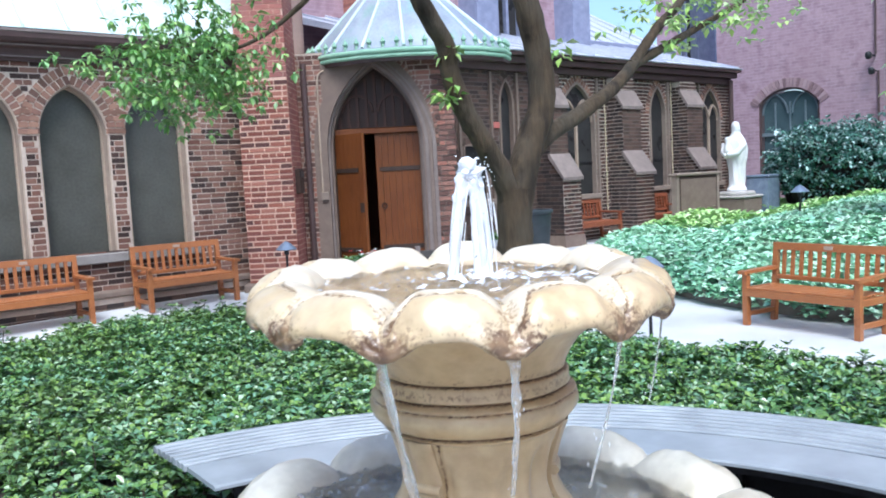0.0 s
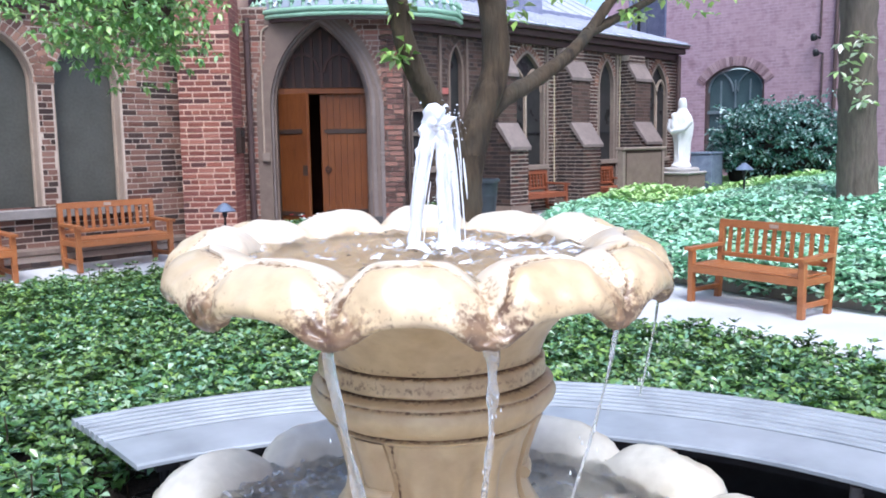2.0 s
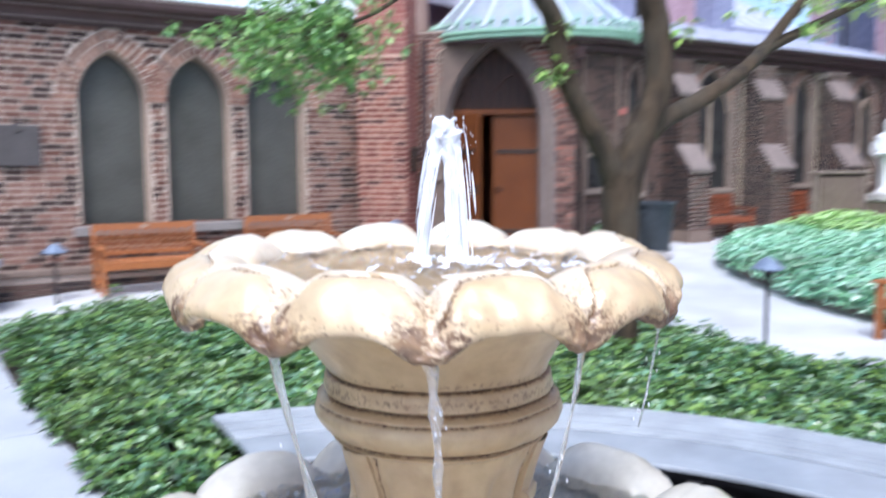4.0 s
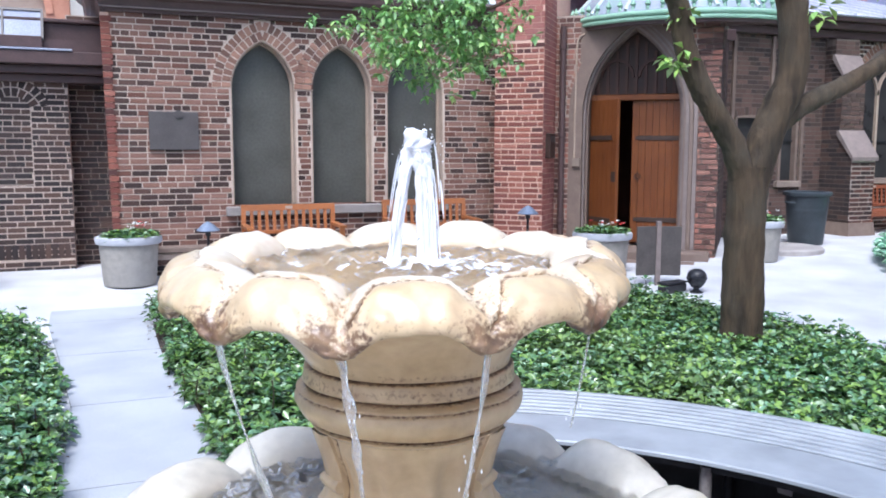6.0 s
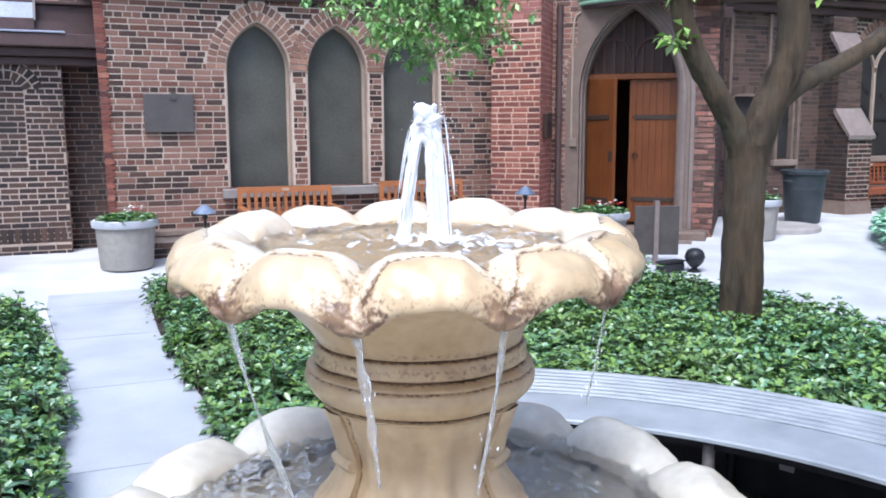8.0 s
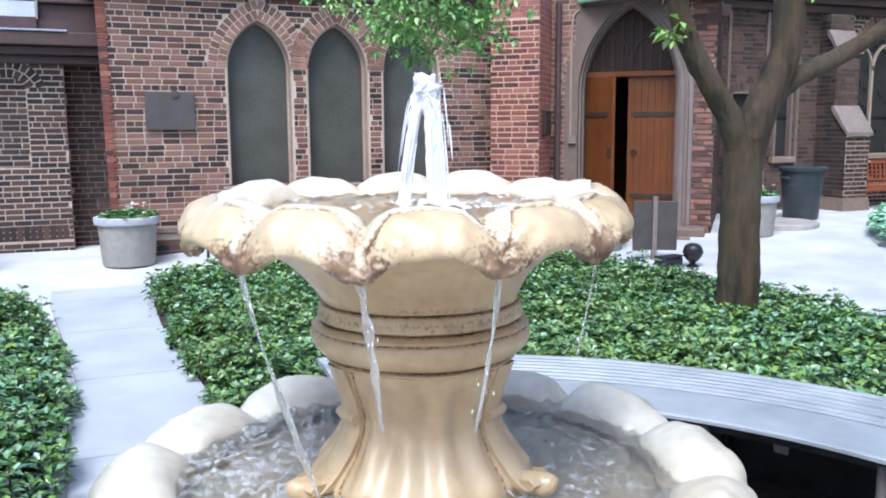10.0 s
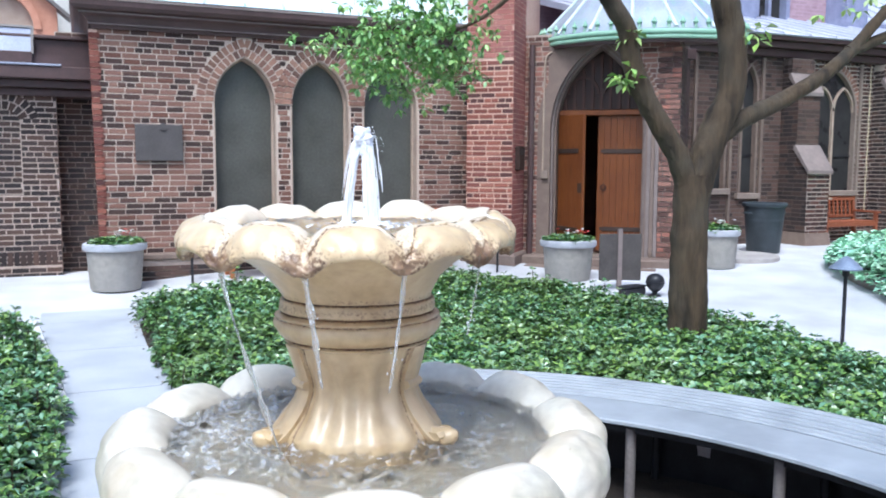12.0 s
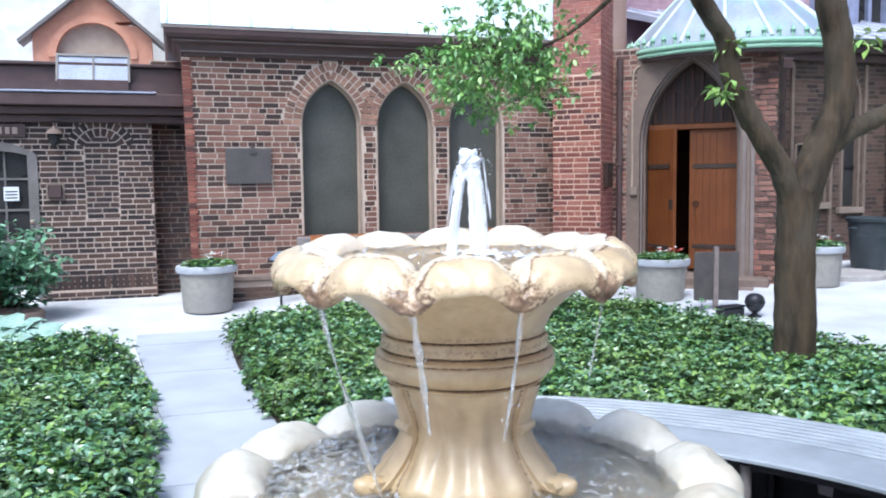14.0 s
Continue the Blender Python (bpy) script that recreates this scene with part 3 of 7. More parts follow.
# the corner is dressed in red brick that steps outwards towards the eave
corner = tagged(part("wall_hall_corner", B().hexa([(1.975, -0.006, 0.44), (2.04, -0.006, 0.44), (2.04, 0.3, 0.44), (1.975, 0.3, 0.44), (1.925, -0.006, 3.19), (2.02, -0.006, 3.19), (2.02, 0.3, 3.19), (1.925, 0.3, 3.19)]), mortar_rose, m=HALL), "narrow red brick dressing at the hall corner", "wall", kind="structure")
dress, crng = B(), random.Random(6)
for k in range(38):
    z = 0.446 + 0.0715 * k
    q = (z - 0.44) / 2.75
    a, b_ = 1.972 - 0.05 * q, 2.044 - 0.02 * q + crng.uniform(0, 0.03)
    dress.box(a, b_, -0.016 - crng.uniform(0, 0.003), 0.2, z, z + 0.059)
tagged(part("brickwork", dress, brick_red, corner), kind="stuff")
for i, op in enumerate(hall_ops):
    w = thing(f"window_{i + 1}", "pointed window with grey protective screen in tan stone surround", "window", HALL, "hall windows", "structure")
    wf = part("window_frame", ring(op, -0.016, 0.0, 0.01, 0.26), tan_stone, w, smooth=40)
    part("inner_frame", ring(op, -0.034, -0.016, 0.15, 0.26), tan_stone, wf, smooth=40)
    part("screen", fill(op, 0.2, 0.23, -0.012), screen_glass, w, "dull grey protective screen")
    part("window_sill", B().box(op.c - 0.5, op.c + 0.5, -0.09, 0.3, 0.78, 0.9, bevel=0.012), sill_stone, w, "grey-brown stone sill")
# plinth and base moulding
part_b = B().box(2.0, 7.0, -0.16, 0.05, 0.0, 0.36, bevel=0.01)
trim = tagged(part("plinth_hall", part_b, mortar_warm, m=HALL), "brick plinth under the hall wall", "plinth", kind="structure")
single_bricks(bricks(2.0, 7.0, 0.01, 0.345, [], face=-0.172, seed=8), brick_dark_single, trim)
part("coping", B().box(1.97, 7.0, -0.21, 0.0, 0.362, 0.44, bevel=0.015), brownstone, trim)
# cornice and gutter: one moulded profile along the front, another along the return
mould = [(0.2, 3.2), (-0.04, 3.2), (-0.05, 3.235), (-0.075, 3.24), (-0.085, 3.285), (-0.12, 3.33), (-0.17, 3.355), (-0.175, 3.385), (-0.24, 3.4), (-0.27, 3.44), (-0.28, 3.52), (-0.27, 3.54), (0.2, 3.54)]
cor = B()
for (ya, za), (yb, zb) in zip(mould, mould[1:]):
    cor.add([(2.0 + min(ya, 0), ya, za), (7.0, ya, za), (7.0, yb, zb), (2.0 + min(yb, 0), yb, zb)], [(0, 1, 2, 3)])
    cor.add([(2.0 + min(ya, 0), ya, za), (2.0 + min(yb, 0), yb, zb), (2.0 + min(yb, 0), 2.9, zb), (2.0 + min(ya, 0), 2.9, za)], [(0, 1, 2, 3)])
cornice = tagged(part("cornice_hall", cor, brown_paint, m=HALL), "dark brown painted wooden cornice and gutter", "cornice", kind="structure")
fillet = B()
for off, z0, z1 in ((-0.286, 3.5, 3.53), (-0.181, 3.362, 3.38), (-0.083, 3.244, 3.262)):
    fillet.box(2.0 + off - 0.004, 7.0, off, off + 0.03, z0, z1, bevel=0.004)
part("fillet", fillet, grey_brown, cornice, "lighter grey-brown edges")
# roof of the hall, in standing seams
roof = B().hexa([(1.7, -0.28, 3.545), (7.6, -0.28, 3.545), (7.6, -0.2, 3.5), (1.7, -0.2, 3.5), (1.7, 3.2, 7.2), (7.6, 3.2, 7.2), (7.6, 3.3, 7.1), (1.7, 3.3, 7.1)])
roof_hall = tagged(part("roof_hall", roof, copper, m=HALL), "pale green standing seam copper roof", "roof", kind="structure")
for k in range(12):
    u = 1.75 + k * 0.5
    part("seam", B().hexa([(u, -0.28, 3.546), (u + 0.025, -0.28, 3.546), (u + 0.025, -0.28, 3.585), (u, -0.28, 3.585), (u, 3.2, 7.201), (u + 0.025, 3.2, 7.201), (u + 0.025, 3.2, 7.24), (u, 3.2, 7.24)]), copper, roof_hall)
# bronze plaque
pq = thing("wall_plaque", "dark grey bronze plaque on the brick wall", "plaque", HALL)
plate = part("plate", B().box(2.42, 2.99, -0.05, -0.013, 1.6, 2.06, bevel=0.008), plaque_mat, pq)
part("emblem", B().lathe([(0.0, 0), (0.05, 0), (0.05, 0.012), (0.0, 0.014)], 14).moved(pose(2.76, -0.05, 2.03, 90)), plaque_mat, plate, smooth=40)

# ---- the low wing with a glazed door ----
LOW = placed((0, 12.8, 0), 0)
low_door = Op(-0.42, 0.52, 0.12, 2.0, 0.16, "round")
niche = Op(0.885, 0.2, 1.15, 2.13, 0.12, "round")
wall_low = brick_wall("wall_low_wing", "dark brown brick wall with pale joints", LOW, -6.0, 1.52, 0.0, 2.6, [low_door, niche], 0.012, mortar_grey, brick_dark, seed=11, joint=0.0175, blank=[over(niche, 0.225)], singles=((0.02, 1.5, 0.5, 2.1), brick_dark_single))
voussoirs(niche, 0.0, 0.1, -0.006, brick_dark_single, wall_low, 0.062)
voussoirs(niche, 0.115, 0.22, -0.004, brick_dark_single, wall_low, 0.07)
panel = part("niche_panel", slab(niche.c - 0.24, niche.c + 0.24, 1.1, 2.32, 0.012, 0.3, []), mortar_grey, wall_low, "blind niche filled with dark brick")
tagged(part("brickwork", brick_mesh(bricks(niche.c - 0.2, niche.c + 0.2, 1.105, 2.25, [], face=0.007, seed=13, joint=0.0175), 0.03), brick_dark, panel), kind="stuff")
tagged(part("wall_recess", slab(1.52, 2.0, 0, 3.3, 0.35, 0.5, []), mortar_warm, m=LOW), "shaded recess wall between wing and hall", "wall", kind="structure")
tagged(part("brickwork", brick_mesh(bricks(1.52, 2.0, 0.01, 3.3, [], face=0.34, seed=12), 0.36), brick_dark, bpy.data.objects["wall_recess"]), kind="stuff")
# brick foot of the wall under a course of upright bricks
foot = tagged(part("plinth_low_wing", B().box(0.12, 1.52, -0.03, 0.05, 0.0, 0.235), mortar_grey, m=LOW), "brick foot of the low wing", "plinth", kind="structure")
single_bricks(bricks(0.12, 1.52, 0.008, 0.225, [], face=-0.036, seed=14, joint=0.0175), brick_dark_single, foot)
single_bricks([(0.13 + 0.075 * k, 0.13 + 0.075 * k + 0.058, 0.24, 0.42, -0.009) for k in range(18)], brick_dark_single, foot)
eave = B()
for d, z0, z1 in ((-0.08, 2.42, 2.52), (-0.2, 2.52, 2.62), (-0.32, 2.62, 2.78)):
    eave.box(-6, 1.98, d, 0.4, z0, z1 - 0.002, bevel=0.012)
eave.box(-6, 1.97, 0.0, 0.5, 2.8, 2.95)
tagged(part("cornice_low_wing", eave, brown_paint, m=LOW), "dark brown eaves of the low wing", "cornice", kind="structure")
tagged(part("flashing", B().box(-6, 1.6, -0.34, 0.1, 2.78, 2.805, bevel=0.006), lead_roof, m=LOW), "pale metal flashing on the eaves", "flashing", kind="structure")
tagged(part("parapet_low_wing", B().box(-6, 1.96, 0.12, 0.4, 2.95, 3.16, bevel=0.01).box(-6, 1.97, 0.06, 0.46, 3.162, 3.21, bevel=0.012), brown_paint, m=LOW), "dark brown parapet above the eaves", "parapet", kind="structure")
tagged(part("roof_low_wing", B().box(-6, 1.96, 0.46, 2.7, 3.02, 3.1), lead_roof, m=LOW), "flat pale lead roof of the low wing", "roof", kind="structure")
d1 = thing("door_1", "grey framed glazed door with small panes", "door", LOW, kind="structure")
part("door_frame", ring(low_door, -0.1, 0.02, -0.03, 0.12), grey_paint, d1, smooth=40)
part("door_leaf", B().box(-0.84, 0.0, 0.06, 0.1, 0.12, 0.9, bevel=0.008), grey_paint, d1)
part("pane", B().box(-0.84, 0.0, 0.075, 0.085, 0.9, 2.12), dark_glass, d1, "dark reflecting glass")
for x in (-0.56, -0.28):
    part("glazing_bar", B().box(x - 0.012, x + 0.012, 0.055, 0.095, 0.9, 2.12), grey_paint, d1)
for z in (0.9, 1.3, 1.7):
    part("glazing_bar", B().box(-0.84, 0.0, 0.052, 0.098, z - 0.014, z + 0.014), grey_paint, d1)
part("door_knob", B().lathe([(0.0, 0), (0.02, 0), (0.028, 0.02), (0.0, 0.045)], 10).moved(pose(0.03, -0.03, 1.15, 90)), tan_stone, d1, smooth=50)
nt_ = thing("door_notice", "small white paper notice on the door glass", "notice", LOW)
part("sheet", B().box(-0.3, -0.12, 0.03, 0.034, 1.42, 1.6), white_paint, nt_)
bars = B()
for k in range(3):
    bars.box(-0.28, -0.14, 0.028, 0.0305, 1.45 + k * 0.04, 1.465 + k * 0.04)
part("lettering", bars, black_metal, nt_)
sg = thing("door_sign", "brown name board over the glazed door", "sign", LOW)
part("board", B().box(-1.0, 0.0, -0.06, -0.01, 2.23, 2.4, bevel=0.006), brown_paint, sg)
for k, (x, w) in enumerate(((-0.72, 0.16), (-0.53, 0.1), (-0.4, 0.05), (-0.32, 0.05), (-0.23, 0.05), (-0.15, 0.06))):
    part("letter_bar", B().box(x, x + w, -0.066, -0.058, 2.27, 2.355), tan_stone, sg, "dull gilt letter")

ln = thing("wall_lantern", "dark metal wall lantern with pointed cap", "lantern", LOW)
part("bracket", B().tube([(0.35, 0.0, 2.12), (0.35, -0.12, 2.1), (0.35, -0.16, 2.13)], 0.012), black_metal, ln, smooth=50)
part("cage", B().lathe([(0.04, 2.13), (0.06, 2.15), (0.075, 2.26), (0.06, 2.27)], 6, (0.35, -0.16)), dark_glass, ln)
part("cap", B().lathe([(0.11, 2.265), (0.1, 2.285), (0.03, 2.36), (0.012, 2.37), (0.014, 2.4), (0.0, 2.41)], 10, (0.35, -0.16)), brownstone, ln, smooth=40)
kb = thing("wall_key_box", "dark red metal box set in the brick wall", "box", LOW)
part("surround", B().box(0.205, 0.425, -0.02, -0.004, 1.415, 1.645, bevel=0.004), drab_stone, kb, "pale mortar surround")
part("casing", B().box(0.23, 0.4, -0.05, -0.01, 1.44, 1.62, bevel=0.008), dark_wood, kb)
part("lid", B().box(0.245, 0.385, -0.06, -0.05, 1.455, 1.605, bevel=0.004), brown_paint, kb)
# skylight on the low roof
sk = thing("roof_skylight", "two-pane skylight with pale glass on the low roof", "skylight", LOW, kind="structure")
SKY = pose(0.83, -0.05, 2.95, -22)
part("frame", B().box(-0.45, 0.45, 0.0, 0.05, 0.0, 0.03).box(-0.45, 0.45, 0.0, 0.05, 0.37, 0.4).box(-0.45, -0.42, 0, 0.05, 0.03, 0.37).box(0.42, 0.45, 0, 0.05, 0.03, 0.37).box(-0.012, 0.012, 0, 0.05, 0.03, 0.37).moved(SKY), grey_paint, sk, "weathered metal frame")
for x in (-0.42, 0.012):
    part("pane", B().box(x, x + 0.408, 0.02, 0.03, 0.03, 0.37).moved(SKY), sky_pane, sk, "pale sky-lit glass")
part("kerb", B().box(0.4, 1.26, -0.06, 0.4, 2.84, 2.97), brown_paint, sk)
# gabled dormer behind
DOR = placed((0, 14.9, 0), 0)
dorm_op = Op(0.68, 0.53, 3.2, 3.55, 0.53, "round")
dr = thing("dormer_gable", "terracotta gable with a round arch over pale stone", "dormer", DOR, kind="structure")
g = B()
for za, zb in zip([3.1 + 0.06 * k for k in range(25)], [3.16 + 0.06 * k for k in range(25)]):
    ha, hb = min(0.85, (4.6 - za) * 1.16), min(0.85, (4.6 - zb) * 1.16)
    for (a, c), (e, f_) in zip(free(0.68 - ha, 0.68 + ha, [dorm_op], za + 0.001), free(0.68 - max(hb, 0.01), 0.68 + max(hb, 0.01), [dorm_op], zb - 0.001)):
        g.hexa([(a, 0, za), (c, 0, za), (c, 0.3, za), (a, 0.3, za), (e, 0, zb), (f_, 0, zb), (f_, 0.3, zb), (e, 0.3, zb)])
part("gable_wall", g, terracotta, dr)
part("arch_moulding", ring(dorm_op, 0.0, 0.1, -0.035, 0.05, False), terracotta, dr, smooth=40)
part("stone_panel", fill(dorm_op, 0.1, 0.2, 0.02), tan_stone, dr, "mottled pale stone panel")
for sx in (-1, 1):
    part("barge_board", B().hexa([(0.68 + sx * 1.04, -0.16, 3.77), (0.68 + sx * 1.02, -0.16, 3.72), (0.68 + sx * 1.02, 0.3, 3.72), (0.68 + sx * 1.04, 0.3, 3.77), (0.68 + sx * 0.001, -0.16, 4.66), (0.68, -0.16, 4.605), (0.68, 0.3, 4.605), (0.68 + sx * 0.001, 0.3, 4.66)]), grey_paint, dr, "weathered dark gable edge")
tagged(part("wall_back_left", slab(-8, 2.2, 3.0, 8.0, 0.6, 0.9, []), pale_render, m=DOR), "pale rendered wall behind the dormer", "wall", kind="structure")

# ---- the diagonal porch with its door ----
PORCH = placed((8.82, 10.83, 0), -42)
porch_op = Op(-0.28, 0.71, 0.2, 2.1, 1.24)
door_op = Op(-0.28, 0.63, 0.2, 2.1, 1.13)
wall_porch = brick_wall("wall_porch", "red-brown brick porch wall round a pointed doorway", PORCH, -1.4, 0.86, 0.0, 3.45, [porch_op], 0.02, mortar_porch, brick_porch, seed=21, joint=0.016, blank=[over(porch_op, 0.205)], singles=((-1.3, 0.86, 0.5, 3.4), brick_porch_single))
for w0, w1 in ((0.005, 0.1), (0.11, 0.2)):
    voussoirs(porch_op, w0, w1, -0.005, brick_arch_single, wall_porch)
part("door_moulding", ring(porch_op, -0.03, 0.0, -0.02, 0.3), brownstone, wall_porch, "moulded brownstone arch", smooth=40)
part("door_moulding", ring(porch_op, -0.058, -0.03, 0.06, 0.34), grey_brown, wall_porch, smooth=40)
part("door_moulding", ring(porch_op, -0.088, -0.058, 0.14, 0.4), brownstone, wall_porch, smooth=40)
part("arch_surround", ring(porch_op, 0.0, 0.16, -0.012, 0.01), brownstone, wall_porch, "plain brown stone surround", smooth=40)
part("spandrel", slab(-1.0, -0.42, 2.45, 3.22, -0.01, -0.001, [porch_op.grown(0.158)]), brownstone, wall_porch, "plain stained brown spandrel")


def jamb(op, d0, d1, w0, w1):
    """A moulding down one side of the arch only, broad at the foot and dying out towards the point."""
    run = [p for p in op.outline(16) if p[0] >= op.c]
    b = B()
    top = op.zs + op.h
    rows_ = []
    for x, z in run:
        fade = 1 - 0.5 * step(op.zs - 0.3, top, z)
        rise_ = 0.5 * max(z - op.zs, 0) / op.h
        rows_.append([(x + w * fade * (1 - 0.4 * rise_), d, z + w * fade * rise_) for w, d in ((w0, d0), (w1, d0), (w1, d1), (w0, d1))])
    for k, r_ in enumerate(rows_):
        b.v += r_
    for k in range(len(rows_) - 1):
        for q in range(4):
            b.f.append((k * 4 + q, k * 4 + (q + 1) % 4, k * 4 + 4 + (q + 1) % 4, k * 4 + 4 + q))
    b.m = [0] * len(b.f)
    return b


for d0, w0, w1, mat_ in ((-0.03, 0.0, 0.05, grey_brown), (-0.05, 0.055, 0.105, brownstone), (-0.03, 0.11, 0.16, grey_brown)):
    part("door_moulding", jamb(porch_op, d0, 0.02, w0, w1), mat_, wall_porch, "grey-brown stone shaft beside the door", smooth=30)
d2 = thing("door_2", "pair of orange varnished plank doors, one swung outwards, under carved tympanum", "door", PORCH, kind="structure")
leaf = part("door_leaf", B(), door_wood, d2, m=pose(0.335, 0.3, 0.32))
for k in range(7):
    part("plank", B().box(-0.645 + k * 0.092, -0.556 + k * 0.092, 0.0, 0.05, 0.0, 1.98, bevel=0.006), door_wood, leaf)
for z in (0.28, 1.42):
    part("strap_hinge", B().box(-0.56, -0.01, -0.012, 0.0, z + 0.01, z + 0.075, bevel=0.004).box(-0.6, -0.56, -0.01, 0.0, z + 0.02, z + 0.07), hinge_iron, leaf)
leaf2 = part("door_leaf", B(), door_wood, d2, m=pose(-0.89, 0.26, 0.32, 0, 0, -44))
for k in range(6):
    part("plank", B().box(k * 0.1, k * 0.1 + 0.096, 0.0, 0.05, 0.0, 1.98, bevel=0.006), door_wood, leaf2)
for z in (0.28, 1.42):
    part("strap_hinge", B().box(0.01, 0.5, -0.012, 0.0, z + 0.01, z + 0.075, bevel=0.004), hinge_iron, leaf2)
part("lock_plate", B().box(0.5, 0.585, -0.008, 0.0, 0.86, 1.0, bevel=0.003), hinge_iron, leaf2)
part("ring_handle", B().tube([(-0.22 + 0.04 * math.cos(a / 8 * 6.2832), 0.28, 1.25 + 0.04 * math.sin(a / 8 * 6.2832)) for a in range(9)], 0.008, 6), black_metal, d2, smooth=60)
part("transom", B().box(-0.92, 0.36, 0.24, 0.36, 2.3, 2.38, bevel=0.01), door_wood, d2)
tym = B().prism([p for p in door_op.outline(12) if p[1] >= 2.1][0:1] and [(x, max(z, 2.38)) for x, z in door_op.outline(12, False) if z > 2.3] , 0.33, 0.37)
part("tympanum", tym, dark_wood, d2, "dark carved wood panel")
for k in range(9):
    s = -0.8 + k * 0.13
    h = door_op.zs
    zt = 2.38
    while door_op.half(zt + 0.03) is not None and abs(s - door_op.c) < (door_op.half(zt + 0.03) or 0) - 0.02 and zt < 3.2:
        zt += 0.03
    if zt > 2.45:
        part("tracery", B().box(s - 0.02, s + 0.02, 0.295, 0.33, 2.38, zt, bevel=0.006), tymp_wood, d2)
for s in (-0.54, -0.02):
    part("tracery", ring(Op(s, 0.2, 2.5, 2.62, 0.22), 0.0, 0.035, 0.28, 0.33, False), tymp_wood, d2, smooth=40)
# added box behind the gap; the gloom inside is put into its wall colour
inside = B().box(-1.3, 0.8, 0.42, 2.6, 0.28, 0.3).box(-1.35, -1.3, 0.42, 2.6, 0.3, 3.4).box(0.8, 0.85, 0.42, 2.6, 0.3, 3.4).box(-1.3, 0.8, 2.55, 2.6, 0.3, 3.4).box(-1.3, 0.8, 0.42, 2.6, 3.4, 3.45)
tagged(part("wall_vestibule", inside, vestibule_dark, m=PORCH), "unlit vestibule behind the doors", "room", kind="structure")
stp = B().box(-1.35, 0.8, -0.35, 0.42, 0.0, 0.27, bevel=0.02).box(-1.2, 0.65, -0.62, -0.35, 0.0, 0.16, bevel=0.02)
tagged(part("door_step", stp, brownstone, m=PORCH), "worn brownstone steps at the doorway", "step", kind="structure")
# same shade-coloured brick and mortar as the near bay
tagged(part("wall_porch_side", slab(0, 3.0, 0, 3.45, 0, 0.3, []), mortar_dark, m=placed((8.82 + 0.86 * 0.743, 10.83 - 0.86 * 0.669, 0), 48)), "brick return of the porch", "wall", kind="structure")
tagged(part("brickwork", brick_mesh(bricks(0, 3, 0.01, 3.4, [], seed=23)), brick_near, bpy.data.objects["wall_porch_side"]), kind="stuff")
# tall brick pier beside the porch
pier = thing("brick_pier", "tall orange-red brick pier with pale mortar", "pier", PORCH, kind="structure")
core = part("core", slab(-2.02, -1.35, 0.0, 8.0, -0.7, 0.9, []), mortar_rose, pier)
single_bricks(bricks(-2.02, -1.35, 0.3, 3.05, [], face=-0.704, seed=31, joint=0.021, course=0.074), brick_red_single, core)
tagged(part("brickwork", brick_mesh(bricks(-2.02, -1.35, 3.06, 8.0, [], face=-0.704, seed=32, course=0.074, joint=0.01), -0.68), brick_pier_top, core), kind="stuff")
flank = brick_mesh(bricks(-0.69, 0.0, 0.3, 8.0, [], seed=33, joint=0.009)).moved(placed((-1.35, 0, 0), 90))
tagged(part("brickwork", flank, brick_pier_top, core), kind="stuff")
tagged(part("brickwork", brick_mesh(bricks(-0.9, 0.69, 0.3, 8.0, [], seed=34)).moved(placed((-2.02, 0, 0), -90)), brick_red, core), kind="stuff")
part("base_course", B().box(-2.09, -1.28, -0.77, 0.0, 0.0, 0.32, bevel=0.03), brownstone, pier)
mb = thing("wall_mail_box", "dark brown metal box on the brick pier", "box", PORCH)
mbc = part("casing", B().box(-1.348, -1.28, -0.55, -0.25, 1.5, 1.84, bevel=0.01), dark_wood, mb)
part("flap", B().box(-1.28, -1.272, -0.52, -0.28, 1.72, 1.8, bevel=0.003), black_metal, mbc)

dp = thing("downpipe", "dark brown rainwater downpipe in the corner", "pipe", PORCH)
part("pipe", B().tube([(-1.235, -0.06, 0.2), (-1.235, -0.06, 3.3)], 0.045, 10), brown_paint, dp, smooth=50)
for z in (0.6, 1.8, 3.0):
    part("clip", B().lathe([(0.045, z), (0.056, z), (0.056, z + 0.05), (0.045, z + 0.05)], 10, (-1.235, -0.06)), brown_paint, dp)
cd = thing("conduit", "thin pale electric conduit on the porch wall", "conduit", PORCH)
part("pipe", B().tube(spline([(-1.06, -0.02, 1.5), (-1.06, -0.02, 2.3), (-1.05, -0.02, 3.0), (-1.02, -0.02, 3.15), (-0.95, -0.02, 3.2)]), 0.016, 6), tan_stone, cd, smooth=60)
part("junction_box", B().box(-1.08, -0.98, -0.06, -0.012, 1.38, 1.5, bevel=0.008), drab_stone, cd)
# polygonal copper canopy over the porch
can = thing("porch_canopy", "ribbed pale green copper canopy with ornamental crest", "canopy", PORCH, kind="structure")
NC, CR, CC = 8, 1.5, (0.22, 0.6)
edge = [(CC[0] + CR * math.cos(math.pi + math.pi * k / NC), CC[1] + CR * 0.7 * math.sin(math.pi + math.pi * k / NC)) for k in range(NC + 1)]
apex = (CC[0] - 0.12, CC[1], 4.85)
sheets = B()
for (x0, y0), (x1, y1) in zip(edge, edge[1:]):
    sheets.add([(x0, y0, 3.42), (x1, y1, 3.42), apex, (x0, y0, 3.38), (x1, y1, 3.38)], [(0, 1, 2), (3, 4, 1, 0)])
part("copper_sheets", sheets, copper_canopy, can)
for x, y in edge:
    part("rib", B().tube([(x, y, 3.43), apex], [0.028, 0.012], 6), copper, can, smooth=60)
